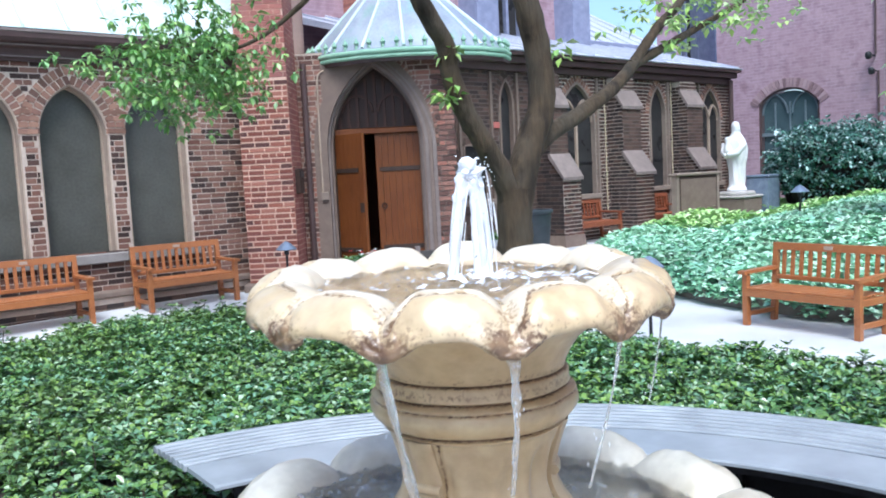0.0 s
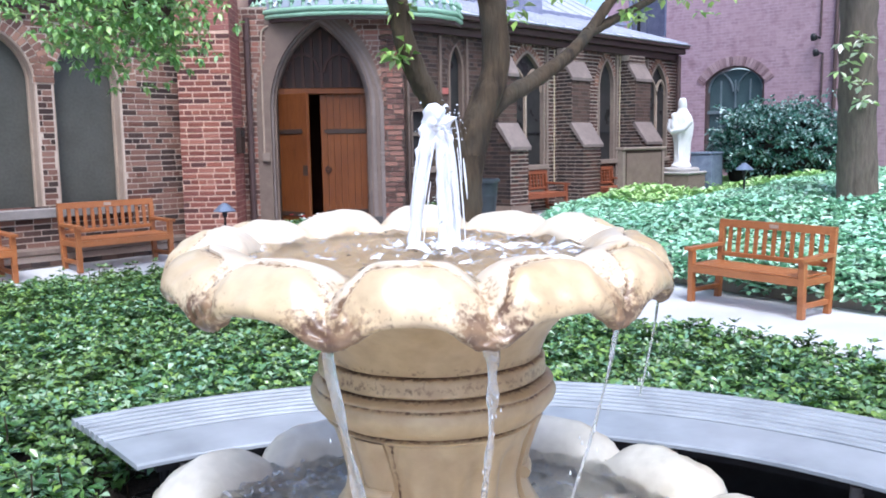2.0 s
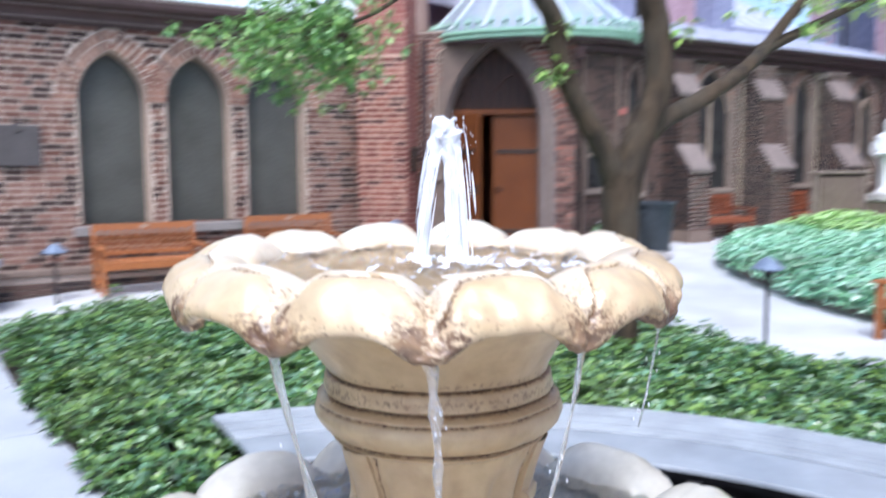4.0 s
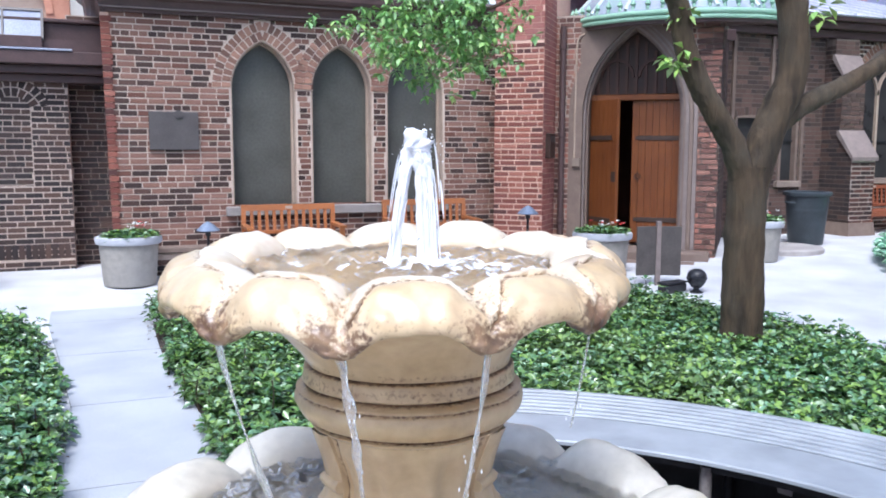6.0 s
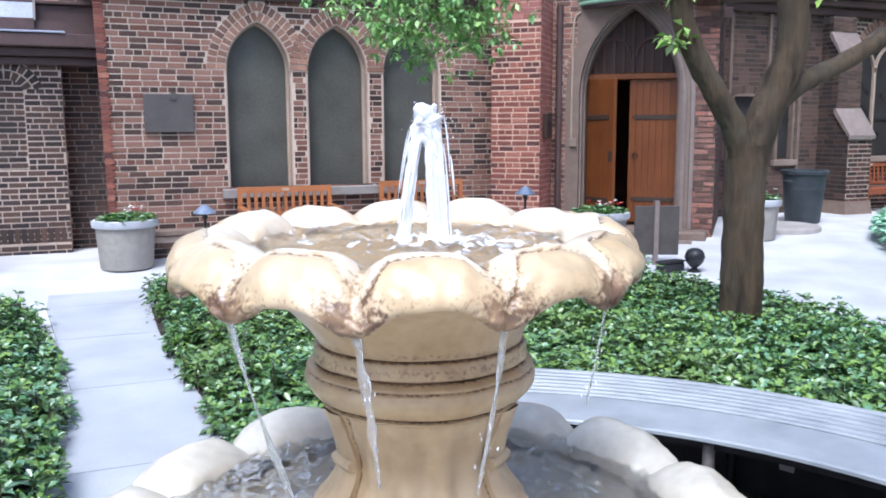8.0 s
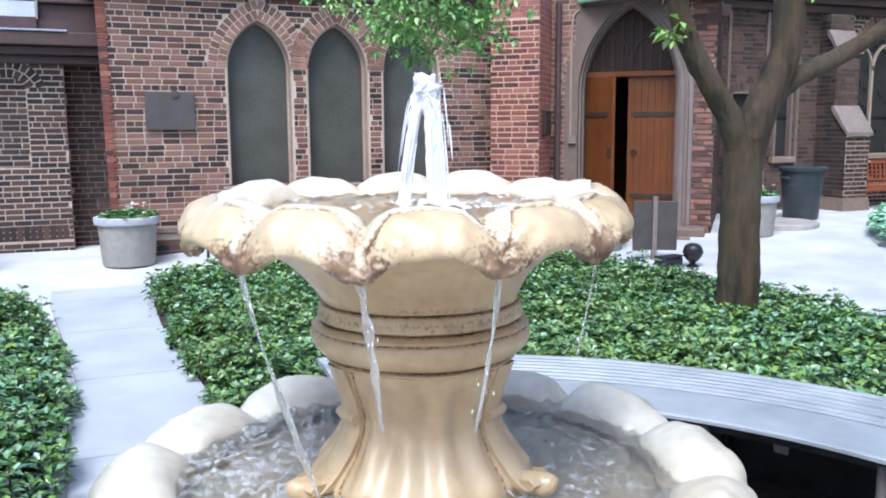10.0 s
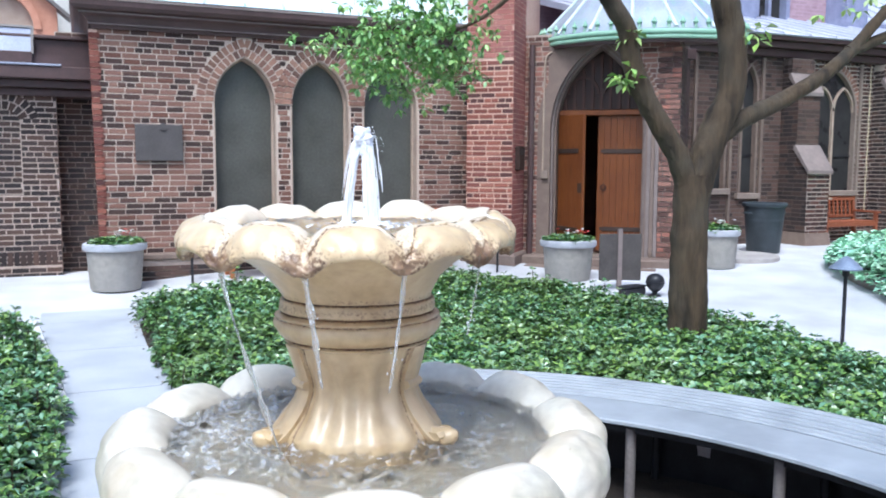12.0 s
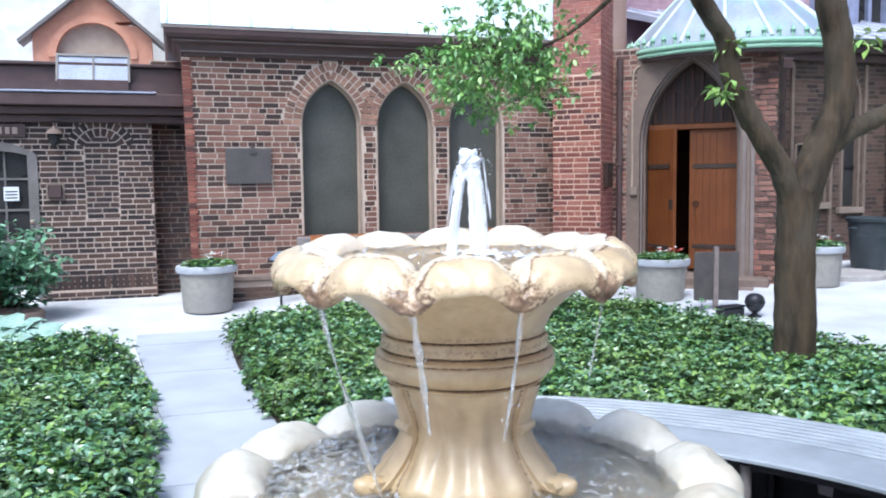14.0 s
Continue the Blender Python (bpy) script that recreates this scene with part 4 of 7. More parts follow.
gut = B().tube([(x, y, 3.375) for x, y in edge], 0.036, 8).tube([(x, y + 0.012, 3.31) for x, y in edge], 0.03, 8)
part("gutter", gut, copper_edge, can, "green patinated gutter", smooth=60)
# dark strip under the gutter: the shadow on the wall top, built in
band = B()
for (x0, y0), (x1, y1) in zip(edge, edge[1:]):
    band.hexa([(x0, y0 + 0.04, 3.24), (x1, y1 + 0.04, 3.24), (x1, y1 + 0.12, 3.24), (x0, y0 + 0.12, 3.24), (x0, y0 + 0.03, 3.3), (x1, y1 + 0.03, 3.3), (x1, y1 + 0.12, 3.3), (x0, y0 + 0.12, 3.3)])
part("fascia", band, brown_paint, can)
part("soffit", B().prism([(x, y) for x, y in edge], 3.3, 3.33, "z"), brown_paint, can)
crest = B()
for (x0, y0), (x1, y1) in zip(edge, edge[1:]):
    for k in range(3):
        t = (k + 0.5) / 3
        x, y = x0 + (x1 - x0) * t, y0 + (y1 - y0) * t
        crest.lathe([(0.012, 3.4), (0.03, 3.44), (0.012, 3.47), (0.04, 3.5), (0.02, 3.54), (0.0, 3.58)], 6, (x, y + 0.02))
part("crest", crest, copper_edge, can, "row of small green finials", smooth=50)

# ---- the chapel with its buttresses ----
CHAP = placed((0, 11.9, 0), 0)
chap_ops = [Op(11.42, 0.31, 1.2, 2.12, 0.05, "round"), Op(12.2, 0.19, 1.12, 2.85, 0.45), Op(14.15, 0.53, 1.15, 2.53, 0.78), Op(16.8, 0.3, 1.2, 2.72, 0.6), Op(18.87, 0.42, 1.2, 2.6, 0.73)]
wall_near = brick_wall("wall_chapel_near", "brown brick bay between porch and first buttress, its shade put into dull colours", CHAP, 9.8, 12.92, 0.0, 3.7, chap_ops[:2], 0.02, mortar_dark, brick_near, seed=43, joint=0.016, blank=[over(o, 0.125) for o in chap_ops[:2]])
wall_chapel = brick_wall("wall_chapel", "brown brick chapel wall with pointed windows", CHAP, 12.92, 19.75, 0.0, 3.7, chap_ops[2:], 0.02, mortar_chapel, brick_chapel, seed=41, joint=0.019, blank=[over(o, 0.125) for o in chap_ops[2:]], singles=((13.4, 17.4, 1.2, 2.9), brick_chapel_single))
for i, op in enumerate(chap_ops):
    voussoirs(op, 0.0, 0.12, -0.006, brick_arch_single if i > 1 else brick_near_single, wall_chapel if i > 1 else wall_near)
    w = thing(f"window_{i + 4}", "dark pointed chapel window with tan stone tracery", "window", CHAP, "chapel windows", "structure")
    # stone of the near bay is darker too, to go with its painted shade
    part("window_frame", ring(op, -0.045, 0.0, -0.025, 0.1), drab_stone if i > 1 else brownstone, w, smooth=40)
    part("pane", fill(op, 0.07, 0.09, -0.03), dark_glass, w, "dark leaded glass")
    part("window_sill", B().box(op.c - op.a - 0.06, op.c + op.a + 0.06, -0.08, 0.24, op.zb - 0.1, op.zb, bevel=0.01), drab_stone, w)
    if op.kind == "round":
        part("transom", B().box(op.c - op.a, op.c + op.a, 0.03, 0.08, 1.72, 1.78), drab_stone, w)
    if op.a > 0.33:
        part("mullion", B().box(op.c - 0.022, op.c + 0.022, 0.02, 0.08, op.zb, op.zs + 0.1), tan_stone, w)
        for s in (-1, 1):
            part("tracery", ring(Op(op.c + s * op.a * 0.47, op.a * 0.42, op.zs, op.zs + 0.02, op.a * 0.75), 0.0, 0.035, 0.02, 0.08, False), tan_stone, w, smooth=40)
    part("glazing_bar", B().box(op.c - op.a, op.c + op.a, 0.05, 0.08, 1.75, 1.78), black_metal, w)
for u in (11.04, 11.8, 12.46, 13.57, 14.74, 17.16, 18.38):
    tagged(part("stone_strip", B().box(u - 0.026, u + 0.026, -0.05, 0.02, 0.45, 3.4, bevel=0.01), drab_stone if u > 13 else brownstone, wall_chapel if u > 13 else wall_near))
for u, z0, z1 in ((14.98, 0.75, 3.38), (17.29, 1.0, 3.4)):
    cb = thing("wall_cable", "thin cream cable clipped down the chapel brick", "cable", CHAP, "chapel cables")
    part("wire", B().tube([(u + 0.01 * math.sin(3.1 * k + u), -0.022, z0 + (z1 - z0) * k / 14) for k in range(15)], 0.0105, 6), cable_cream, cb, smooth=60)
    for k in range(5):
        part("clip", B().box(u - 0.024, u + 0.024, -0.034, -0.004, z0 + 0.2 + 0.5 * k, z0 + 0.225 + 0.5 * k), drab_stone, cb)
STEPS = (0.64, 0.37, 0.21)      # how far a buttress stands out below, between and above its caps
for c, a, zl, zu in ((13.16, 0.245, 1.5, 2.8), (15.38, 0.3, 1.52, 2.81), (17.65, 0.3, 1.55, 2.88)):
    bt = thing("buttress", "stepped brick buttress with sloping stone caps", "buttress", CHAP, "chapel buttresses", "structure")
    d1, d2_, d3 = STEPS
    side_line = [(-d1, 0.0), (-d1, zl), (-d2_, zl + 0.37), (-d2_, zu), (-d3, zu + 0.28), (-d3, 3.4), (0.0, 3.4), (0.0, 0.0)]
    # the first buttress has its shade put into darker mortar
    body = part("core", B().prism(side_line, c - a, c + a, "x"), mortar_dark if c < 14 else mortar_chapel, bt)

    def depth(z):
        return d1 if z < zl else d1 - (z - zl) / 0.37 * (d1 - d2_) if z < zl + 0.37 else d2_ if z < zu else d2_ - (z - zu) / 0.28 * (d2_ - d3) if z < zu + 0.28 else d3
    if c < 14:
        part("mortar_bed", B().box(c - a + 0.001, c + a - 0.001, -d1 - 0.002, -d1 + 0.02, 0.3, zl - 0.02), mortar_chapel, bt)
    else:
        part("mortar_bed", B().box(c - a + 0.001, c + a - 0.001, -d2_ - 0.002, -d2_ + 0.02, zl + 0.4, zu - 0.02), mortar_dark, bt)
    for za, zb, d in ((0.3, zl - 0.02, d1), (zl + 0.4, zu - 0.02, d2_), (zu + 0.3, 3.4, d3)):
        single_bricks(bricks(c - a, c + a, za, zb, [], face=-d - 0.006, seed=int(c * 7 + za), joint=0.019), brick_chapel_single if d == d1 else brick_near_single, body)
    # flank bricks take the dark brick: the shade there, put into the colour
    rows = []
    for k in range(42):
        z = 0.3 + 0.0715 * k
        rows += bricks(-depth(z + 0.06), 0.0, z, z + 0.0715, [], seed=int(c * 11) + k, joint=0.016)
    sidebr = brick_mesh(rows)
    sidebr.v = [(c - a + y, x, z) for x, y, z in sidebr.v]
    tagged(part("brickwork", sidebr, brick_dark, body), kind="stuff")
    part("cap", B().prism([(-d1 - 0.045, zl - 0.05), (-d1 - 0.05, zl + 0.01), (-d2_ - 0.005, zl + 0.44), (-d2_ + 0.03, zl + 0.44), (-d2_ + 0.03, zl + 0.36)], c - a - 0.035, c + a + 0.035, "x"), grey_brown, bt, "sloping brownstone cap")
    part("cap", B().prism([(-d2_ - 0.04, zu - 0.04), (-d2_ - 0.045, zu + 0.02), (-d3 - 0.005, zu + 0.35), (-d3 + 0.03, zu + 0.35), (-d3 + 0.03, zu + 0.27)], c - a - 0.035, c + a + 0.035, "x"), grey_brown, bt)
    part("base_course", B().hexa([(c - a - 0.06, -d1 - 0.07, 0.15), (c + a + 0.06, -d1 - 0.07, 0.15), (c + a + 0.06, 0, 0.15), (c - a - 0.06, 0, 0.15), (c - a - 0.03, -d1 - 0.03, 0.46), (c + a + 0.03, -d1 - 0.03, 0.46), (c + a + 0.03, 0, 0.46), (c - a - 0.03, 0, 0.46)]), brownstone, bt)
notice = thing("wall_notice", "small faded red notice on the chapel brick", "notice", CHAP)
part("sheet", B().box(11.825, 11.995, -0.03, -0.004, 2.425, 2.535, bevel=0.004), notice_red, notice)
ev = B()
for d, z0, z1 in ((-0.1, 3.42, 3.55), (-0.25, 3.55, 3.66), (-0.36, 3.66, 3.74)):
    ev.box(9.9, 19.66, d, 0.2, z0, z1 - 0.002, bevel=0.012)
tagged(part("cornice_chapel", ev, brown_paint, m=CHAP), "dark brown eaves of the chapel", "cornice", kind="structure")
rf = B().hexa([(9.4, -0.4, 3.745), (19.68, -0.4, 3.745), (19.68, -0.3, 3.7), (9.4, -0.3, 3.7), (9.4, 2.6, 4.65), (19.68, 2.6, 4.65), (19.68, 2.7, 4.55), (9.4, 2.7, 4.55)])
roof_chapel = tagged(part("roof_chapel", rf, roof_pale, m=CHAP), "pale lavender lead roof of the chapel", "roof", kind="structure")
for k in range(18):
    u = 9.6 + k * 0.58
    part("seam", B().hexa([(u, -0.4, 3.746), (u + 0.03, -0.4, 3.746), (u + 0.03, -0.4, 3.785), (u, -0.4, 3.785), (u, 2.6, 4.651), (u + 0.03, 2.6, 4.651), (u + 0.03, 2.6, 4.69), (u, 2.6, 4.69)]), roof_pale, roof_chapel)
dpc = thing("downpipe", "brown rainwater downpipe at the end of the chapel", "pipe")
part("pipe", B().tube([(19.52, 11.74, 0.3), (19.52, 11.74, 3.5)], 0.055, 8), brown_paint, dpc, smooth=50)
dpp = thing("downpipe", "dark brown rainwater downpipe between porch and chapel", "pipe")
part("pipe", B().tube([(10.4, 11.35, 0.3), (10.4, 11.35, 3.3), (10.46, 11.5, 3.42)], 0.05, 8), brown_paint, dpp, smooth=50)
part("hopper", B().box(10.3, 10.52, 11.25, 11.45, 3.2, 3.36, bevel=0.01), brown_paint, dpp)
# upper church behind
UP = placed((0, 14.4, 0), 0)
up_ops = [Op(x, 0.46, 4.5, 6.8, 0.7) for x in (12.6, 15.0, 22.0)]
for name_, u0, u1, op_ in (("wall_upper_church", 6.8, 17.1, up_ops[:2]), ("wall_upper_end", 21.2, 25.0, up_ops[2:])):
    brick_wall(name_, "mauve brick upper church wall", UP, u0, u1, 3.0, 9.0, op_, 0.0, brick_far, brick_far, seed=51, courses=False)
high = B().hexa([(17.1, -0.1, 4.6), (21.2, -0.1, 4.6), (21.2, 0.0, 4.5), (17.1, 0.0, 4.5), (17.1, 9.9, 10.0), (21.2, 9.9, 10.0), (21.2, 10.0, 9.9), (17.1, 10.0, 9.9)])
roof_high = tagged(part("roof_high", high, roof_pale, m=UP), "pale lead roof rising behind the chapel", "roof", kind="structure")
for k in range(7):
    u = 17.3 + 0.58 * k
    part("seam", B().hexa([(u, -0.1, 4.601), (u + 0.03, -0.1, 4.601), (u + 0.03, -0.1, 4.64), (u, -0.1, 4.64), (u, 9.9, 10.001), (u + 0.03, 9.9, 10.001), (u + 0.03, 9.9, 10.04), (u, 9.9, 10.04)]), roof_pale, roof_high)
tagged(part("flashing", B().box(17.1, 21.2, -0.16, -0.1, 4.6, 4.68), slate, m=UP), "dark lead flashing between the two roofs", "trim", kind="structure")
for i, op in enumerate(up_ops):
    w = thing(f"window_{i + 9}", "upper church window with bluish glass and stone frame", "window", UP, "upper windows", "structure")
    part("window_frame", ring(op, -0.1, 0.0, -0.04, 0.2), slate, w, smooth=40)
    part("pane", fill(op, 0.15, 0.18, -0.08), dark_glass, w)
    part("mullion", B().box(op.c - 0.04, op.c + 0.04, 0.05, 0.15, 4.5, 7.2), slate, w)
for x in (10.9, 13.8, 16.8, 22.75):
    bt = thing("upper_buttress", "slate-blue pier on the upper church wall", "pier", UP, "upper piers", "structure")
    part("shaft", B().box(x - 0.3, x + 0.3, -0.55, 0.0, 4.4, 9.0, bevel=0.02), brick_upper if x < 12 else slate, bt)
    part("cap", B().box(x - 0.36, x + 0.36, -0.62, 0.0, 6.5, 6.62, bevel=0.02), slate, bt)

# ---- the tall neighbouring house across the court ----
FAR = placed((21.0, 0, 0), -90)
far_ops = [Op(-11.1, 0.75, 1.2, 2.95, 0.38, "round"), Op(-5.0, 0.75, 1.2, 2.95, 0.38, "round")]
wall_far = brick_wall("wall_far_house", "tall mauve-pink brick wall of the neighbouring house", FAR, -12.95, 9.0, 0.0, 13.0, far_ops, 0.25, brick_far, brick_far, seed=61, courses=False)
for i, op in enumerate(far_ops):
    voussoirs(op, 0.0, 0.22, -0.02, brick_house_arch, wall_far, 0.075)
    w = thing(f"window_{i + 12}", "arched house window with teal-grey glass", "window", FAR, "house windows", "structure")
    part("window_frame", ring(op, -0.05, 0.0, 0.02, 0.2), brown_paint, w, smooth=40)
    part("pane", fill(op, 0.12, 0.15, -0.08), teal_glass, w)
    part("meeting_rail", B().box(op.c - 0.7, op.c + 0.7, 0.06, 0.12, 2.2, 2.28), teal_paint, w)
    for k in (-0.5, 0.0, 0.5):
        part("glazing_bar", B().box(op.c + k * 0.74 - 0.013, op.c + k * 0.74 + 0.013, 0.07, 0.12, 1.2, 3.0), teal_paint, w)
    for k in (-0.37, 0.37):
        part("tracery", ring(Op(op.c + k, 0.3, 2.3, 2.72, 0.46), 0.0, 0.024, 0.06, 0.12, False), teal_paint, w, smooth=40)
    part("window_sill", B().box(op.c - 0.85, op.c + 0.85, -0.1, 0.2, 1.08, 1.2, bevel=0.015), brownstone, w)
fp = thing("downpipe", "dark rainwater pipe on the house wall", "pipe")
part("pipe", B().tube([(20.93, 8.74, 2.2), (20.93, 8.74, 13)], 0.045, 8), brown_paint, fp, smooth=50)
for z in (3.0, 5.0, 7.0, 9.0):
    part("clip", B().box(20.88, 20.99, 8.67, 8.81, z, z + 0.05, bevel=0.006), brown_paint, fp)
for y, z0, z1, zk in ((9.09, 3.82, 13.0, 3.78), (9.03, 2.3, 3.46, 3.44)):
    wl = thing("wall_lamp", "small dark floodlight on a pipe on the house wall", "lamp", group="house floodlights")
    part("pipe", B().tube([(20.96, y, z0), (20.96, y, z1)], 0.022, 6), brown_paint, wl, smooth=50)
    part("arm", B().tube([(20.96, y, zk), (20.86, y + 0.06, zk + 0.03)], 0.018, 6), black_metal, wl, smooth=50)
    part("lamp_head", B().lathe([(0.02, -0.08), (0.07, -0.07), (0.075, 0.0), (0.05, 0.06), (0.01, 0.075)], 12).moved(pose(20.83, y + 0.1, zk + 0.03, 0, -35, 0)), black_metal, wl, smooth=50)
# plain walls that close the court behind the walk
tagged(part("wall_south", B().box(-12, 21, -9.3, -9.0, 0, 5.0), brick_far), "plain brick wall closing the court", "wall", kind="structure")
tagged(part("wall_west", B().box(-12.3, -12, -9.3, 13.0, 0, 5.0), brick_far), "plain brick wall closing the court", "wall", kind="structure")

# ---- ground ----
gb = B()
xs = sorted(set([-60, -30] + [-14 + 0.75 * k for k in range(50)] + [40, 80]))
ys = sorted(set([-60, -30] + [-10 + 0.75 * k for k in range(34)] + [30, 80]))
gb.add([(x, y, ground_z(x, y)) for y in ys for x in xs], [(j * len(xs) + i, j * len(xs) + i + 1, (j + 1) * len(xs) + i + 1, (j + 1) * len(xs) + i) for j in range(len(ys) - 1) for i in range(len(xs) - 1)])
tagged(part("ground", gb, concrete, smooth=60), "pale worn concrete court paving", "ground", kind="structure")

FX, FY = 2.356, 2.508          # the fountain's axis


# ---- path slabs ----
for k, (y0, y1) in enumerate(((3.95, 5.36), (5.37, 6.78), (6.79, 8.2), (8.21, 9.55), (9.56, 10.22))):
    def edge_l(y):
        return 1.66 - 0.3 * step(6.5, 10, y)

    def edge_r(y):
        return 2.5 - 0.18 * step(5.5, 8.5, y)
    sl = B().hexa([(edge_l(y0), y0, -0.02), (edge_r(y0), y0, -0.02), (edge_r(y1), y1, -0.02), (edge_l(y1), y1, -0.02),
                   (edge_l(y0), y0, 0.022), (edge_r(y0), y0, 0.022), (edge_r(y1) - 0.0, y1, 0.022), (edge_l(y1), y1, 0.022)])
    ob = part("path_slab", sl, path_concrete, bpy.data.objects["ground"])
seams = B()
for x, y, w, l in ((2.0, 10.26, 7.5, 0.016), (-6, 10.9, 8.0, 0.012)):
    seams.box(x, x + w, y, y + l, 0.0, 0.006 + ground_z(x + w / 2, y) * 0)
tagged(part("paving_joint", seams, concrete_dark), "dark joint lines in the paving", "joint", kind="structure")


# ---- leaf carpets ----
def leaves(name, spots, mats, size, label, category, per=7, lift=(-22, 30), fold=0.35, seed=1, kind="stuff", parent=None, width=0.42, pick=None):
    """Many small folded leaves in whorls at the given spots (x, y, z)."""
    rng = np.random.default_rng(seed)
    c = np.repeat(np.array(spots, float), per, 0)
    n = len(c)
    az = np.tile(np.arange(per) * 2 * np.pi / per, len(spots)) + np.repeat(rng.uniform(0, 6.28, len(spots)), per) + rng.normal(0, 0.25, n)
    el = np.radians(rng.uniform(lift[0], lift[1], n))
    ln = size * rng.uniform(0.65, 1.25, n)
    d = np.stack([np.cos(az) * np.cos(el), np.sin(az) * np.cos(el), np.sin(el)], 1)
    s = np.stack([-np.sin(az), np.cos(az), 0 * az], 1)
    up = np.cross(d, s)
    roll = rng.normal(0, 0.3, n)[:, None]
    s2 = s * np.cos(roll) + up * np.sin(roll)
    up2 = np.cross(d, s2)
    base = c + d * (ln * 0.12)[:, None]
    mid = c + d * (ln * 0.6)[:, None]
    L = ln[:, None]
    v = np.stack([base, mid + s2 * L * width * 0.5 + up2 * L * fold * 0.25, c + d * L - np.array([0, 0, 0.12]) * L, mid - s2 * L * width * 0.5 + up2 * L * fold * 0.25], 1).reshape(-1, 3)
    i = np.arange(n)[:, None] * 4
    tri = np.concatenate([np.concatenate([i, i + 1, i + 2], 1), np.concatenate([i, i + 2, i + 3], 1)], 1).reshape(-1, 3)
    me = bpy.data.meshes.new(name)
    me.vertices.add(len(v))
    me.vertices.foreach_set("co", v.ravel())
    me.loops.add(len(tri) * 3)
    me.loops.foreach_set("vertex_index", tri.ravel().astype(np.int32))
    me.polygons.add(len(tri))
    me.polygons.foreach_set("loop_start", np.arange(0, len(tri) * 3, 3, dtype=np.int32))
    me.polygons.foreach_set("loop_total", np.full(len(tri), 3, dtype=np.int32))
    for mt in mats if isinstance(mats, list) else [mats]:
        me.materials.append(mt)
    if pick is not None:
        which = np.repeat(np.repeat(np.array(pick, np.int32), per), 2)
        me.polygons.foreach_set("material_index", which)
    me.update()
    me.validate()
    ob = new(name, me)
    if parent is not None:
        ob.parent = parent
    return tagged(ob, label, category, kind=kind)


def lump(x, y, s=1.0):
    return noise.noise(Vector((x * s, y * s, 0.3)))


def centre_bed(x, y):
    """How far inside the middle bed a place lies, in metres (negative: outside)."""
    dx, dy = x - FX, y - FY
    r, a = math.hypot(dx, dy), math.degrees(math.atan2(dy, dx))
    table = ((-40, 4.3), (-10, 4.45), (8, 4.65), (16, 4.95), (25, 5.15), (32, 5.65), (38, 6.05), (51, 7.0), (59, 7.66), (66, 8.15), (72, 8.12), (77, 7.9), (82, 7.35), (86, 7.0), (95, 6.6), (180, 6.0))
    out = table[0][1]
    for (a0, r0), (a1, r1) in zip(table, table[1:]):
        if a0 <= a <= a1:
            out = r0 + (r1 - r0) * (a - a0) / (a1 - a0)
    inner = 2.7 if a < 80.0 else 2.15
    return min(out - r, r - inner, (x - 2.42 + 0.16 * step(5.5, 8.5, y)) if y > FY else 1.0, 1.0 if -40 < a < 100 else -1.0)


def left_bed(x, y):
    return min(1.62 - 0.28 * step(6.5, 9, y) - x, 8.75 - y, y - 2.8, x + 4.2)


def soil_bed(name, inside, x0, x1, y0, y1, top, label, st=0.12):
    b = B()
    nx, ny = int((x1 - x0) / st), int((y1 - y0) / st)
    idx = {}
    for j in range(ny + 1):
        for i in range(nx + 1):
            x, y = x0 + i * st, y0 + j * st
            e = inside(x, y)
            if e > -0.06:
                idx[i, j] = len(b.v)
                b.v.append((x, y, ground_z(x, y) * 0.5 + 0.012 + top * 0.45 * step(0, 0.25, e)))
    for (i, j), k in list(idx.items()):
        q = [(i, j), (i + 1, j), (i + 1, j + 1), (i, j + 1)]
        if all(t in idx for t in q):
            b.f.append(tuple(idx[t] for t in q))
            b.m.append(0)
    return tagged(part(name, b, soil, smooth=60), label, "soil", kind="structure")


soil_bed("ground_centre_bed", centre_bed, 2.1, 8.3, -0.6, 10.7, 0.26, "dark soil of the planted bed")
soil_bed("ground_left_bed", left_bed, -4.3, 1.8, 2.7, 8.9, 0.26, "dark soil of the planted bed")


def carpet(inside, x0, x1, y0, y1, seed, label):
    """Pachysandra: stems of uneven height, each with a drooping lower whorl and a smaller, lighter one on top."""
    rng_ = random.Random(seed)
    lower, upper, stalks = [], [], B()
    for _ in range(int((x1 - x0) * (y1 - y0) * 300)):
        x, y = rng_.uniform(x0, x1), rng_.uniform(y0, y1)
        e = inside(x, y) + 0.1 * lump(x, y, 2.2)
        if e < 0:
            continue
        h = 0.25 * (0.45 + 0.55 * step(0, 0.25, e)) + 0.05 * step(7.5, 9.5, y) + 0.06 * lump(x, y, 1.7) + 0.05 * lump(x + 7, y, 5)
        z = ground_z(x, y) * 0.5 + h + rng_.gauss(0, 0.022)
        if lump(x * 1.0, y, 9.0) < -0.42:
            z -= 0.07
        if e < 0.3 and rng_.random() < 0.1:
            z += rng_.uniform(0.03, 0.11)
            stalks.tube([(x, y, z - 0.2), (x + rng_.uniform(-0.02, 0.02), y, z - 0.08), (x, y, z)], 0.004, 4)
        lower.append((x, y, z - 0.03))
        upper.append((x + rng_.gauss(0, 0.008), y + rng_.gauss(0, 0.008), z + 0.012))
    bed = leaves("groundcover", lower, ivy_old, 0.083, label, "groundcover", per=6, lift=(-26, 14), seed=seed, width=0.46)
    leaves("new_growth", upper, ivy_leaf, 0.06, "", "", per=6, lift=(4, 46), seed=seed + 50, width=0.5, kind="stuff", parent=bed)
    tagged(part("stalks", stalks, bark, bed), kind="stuff")


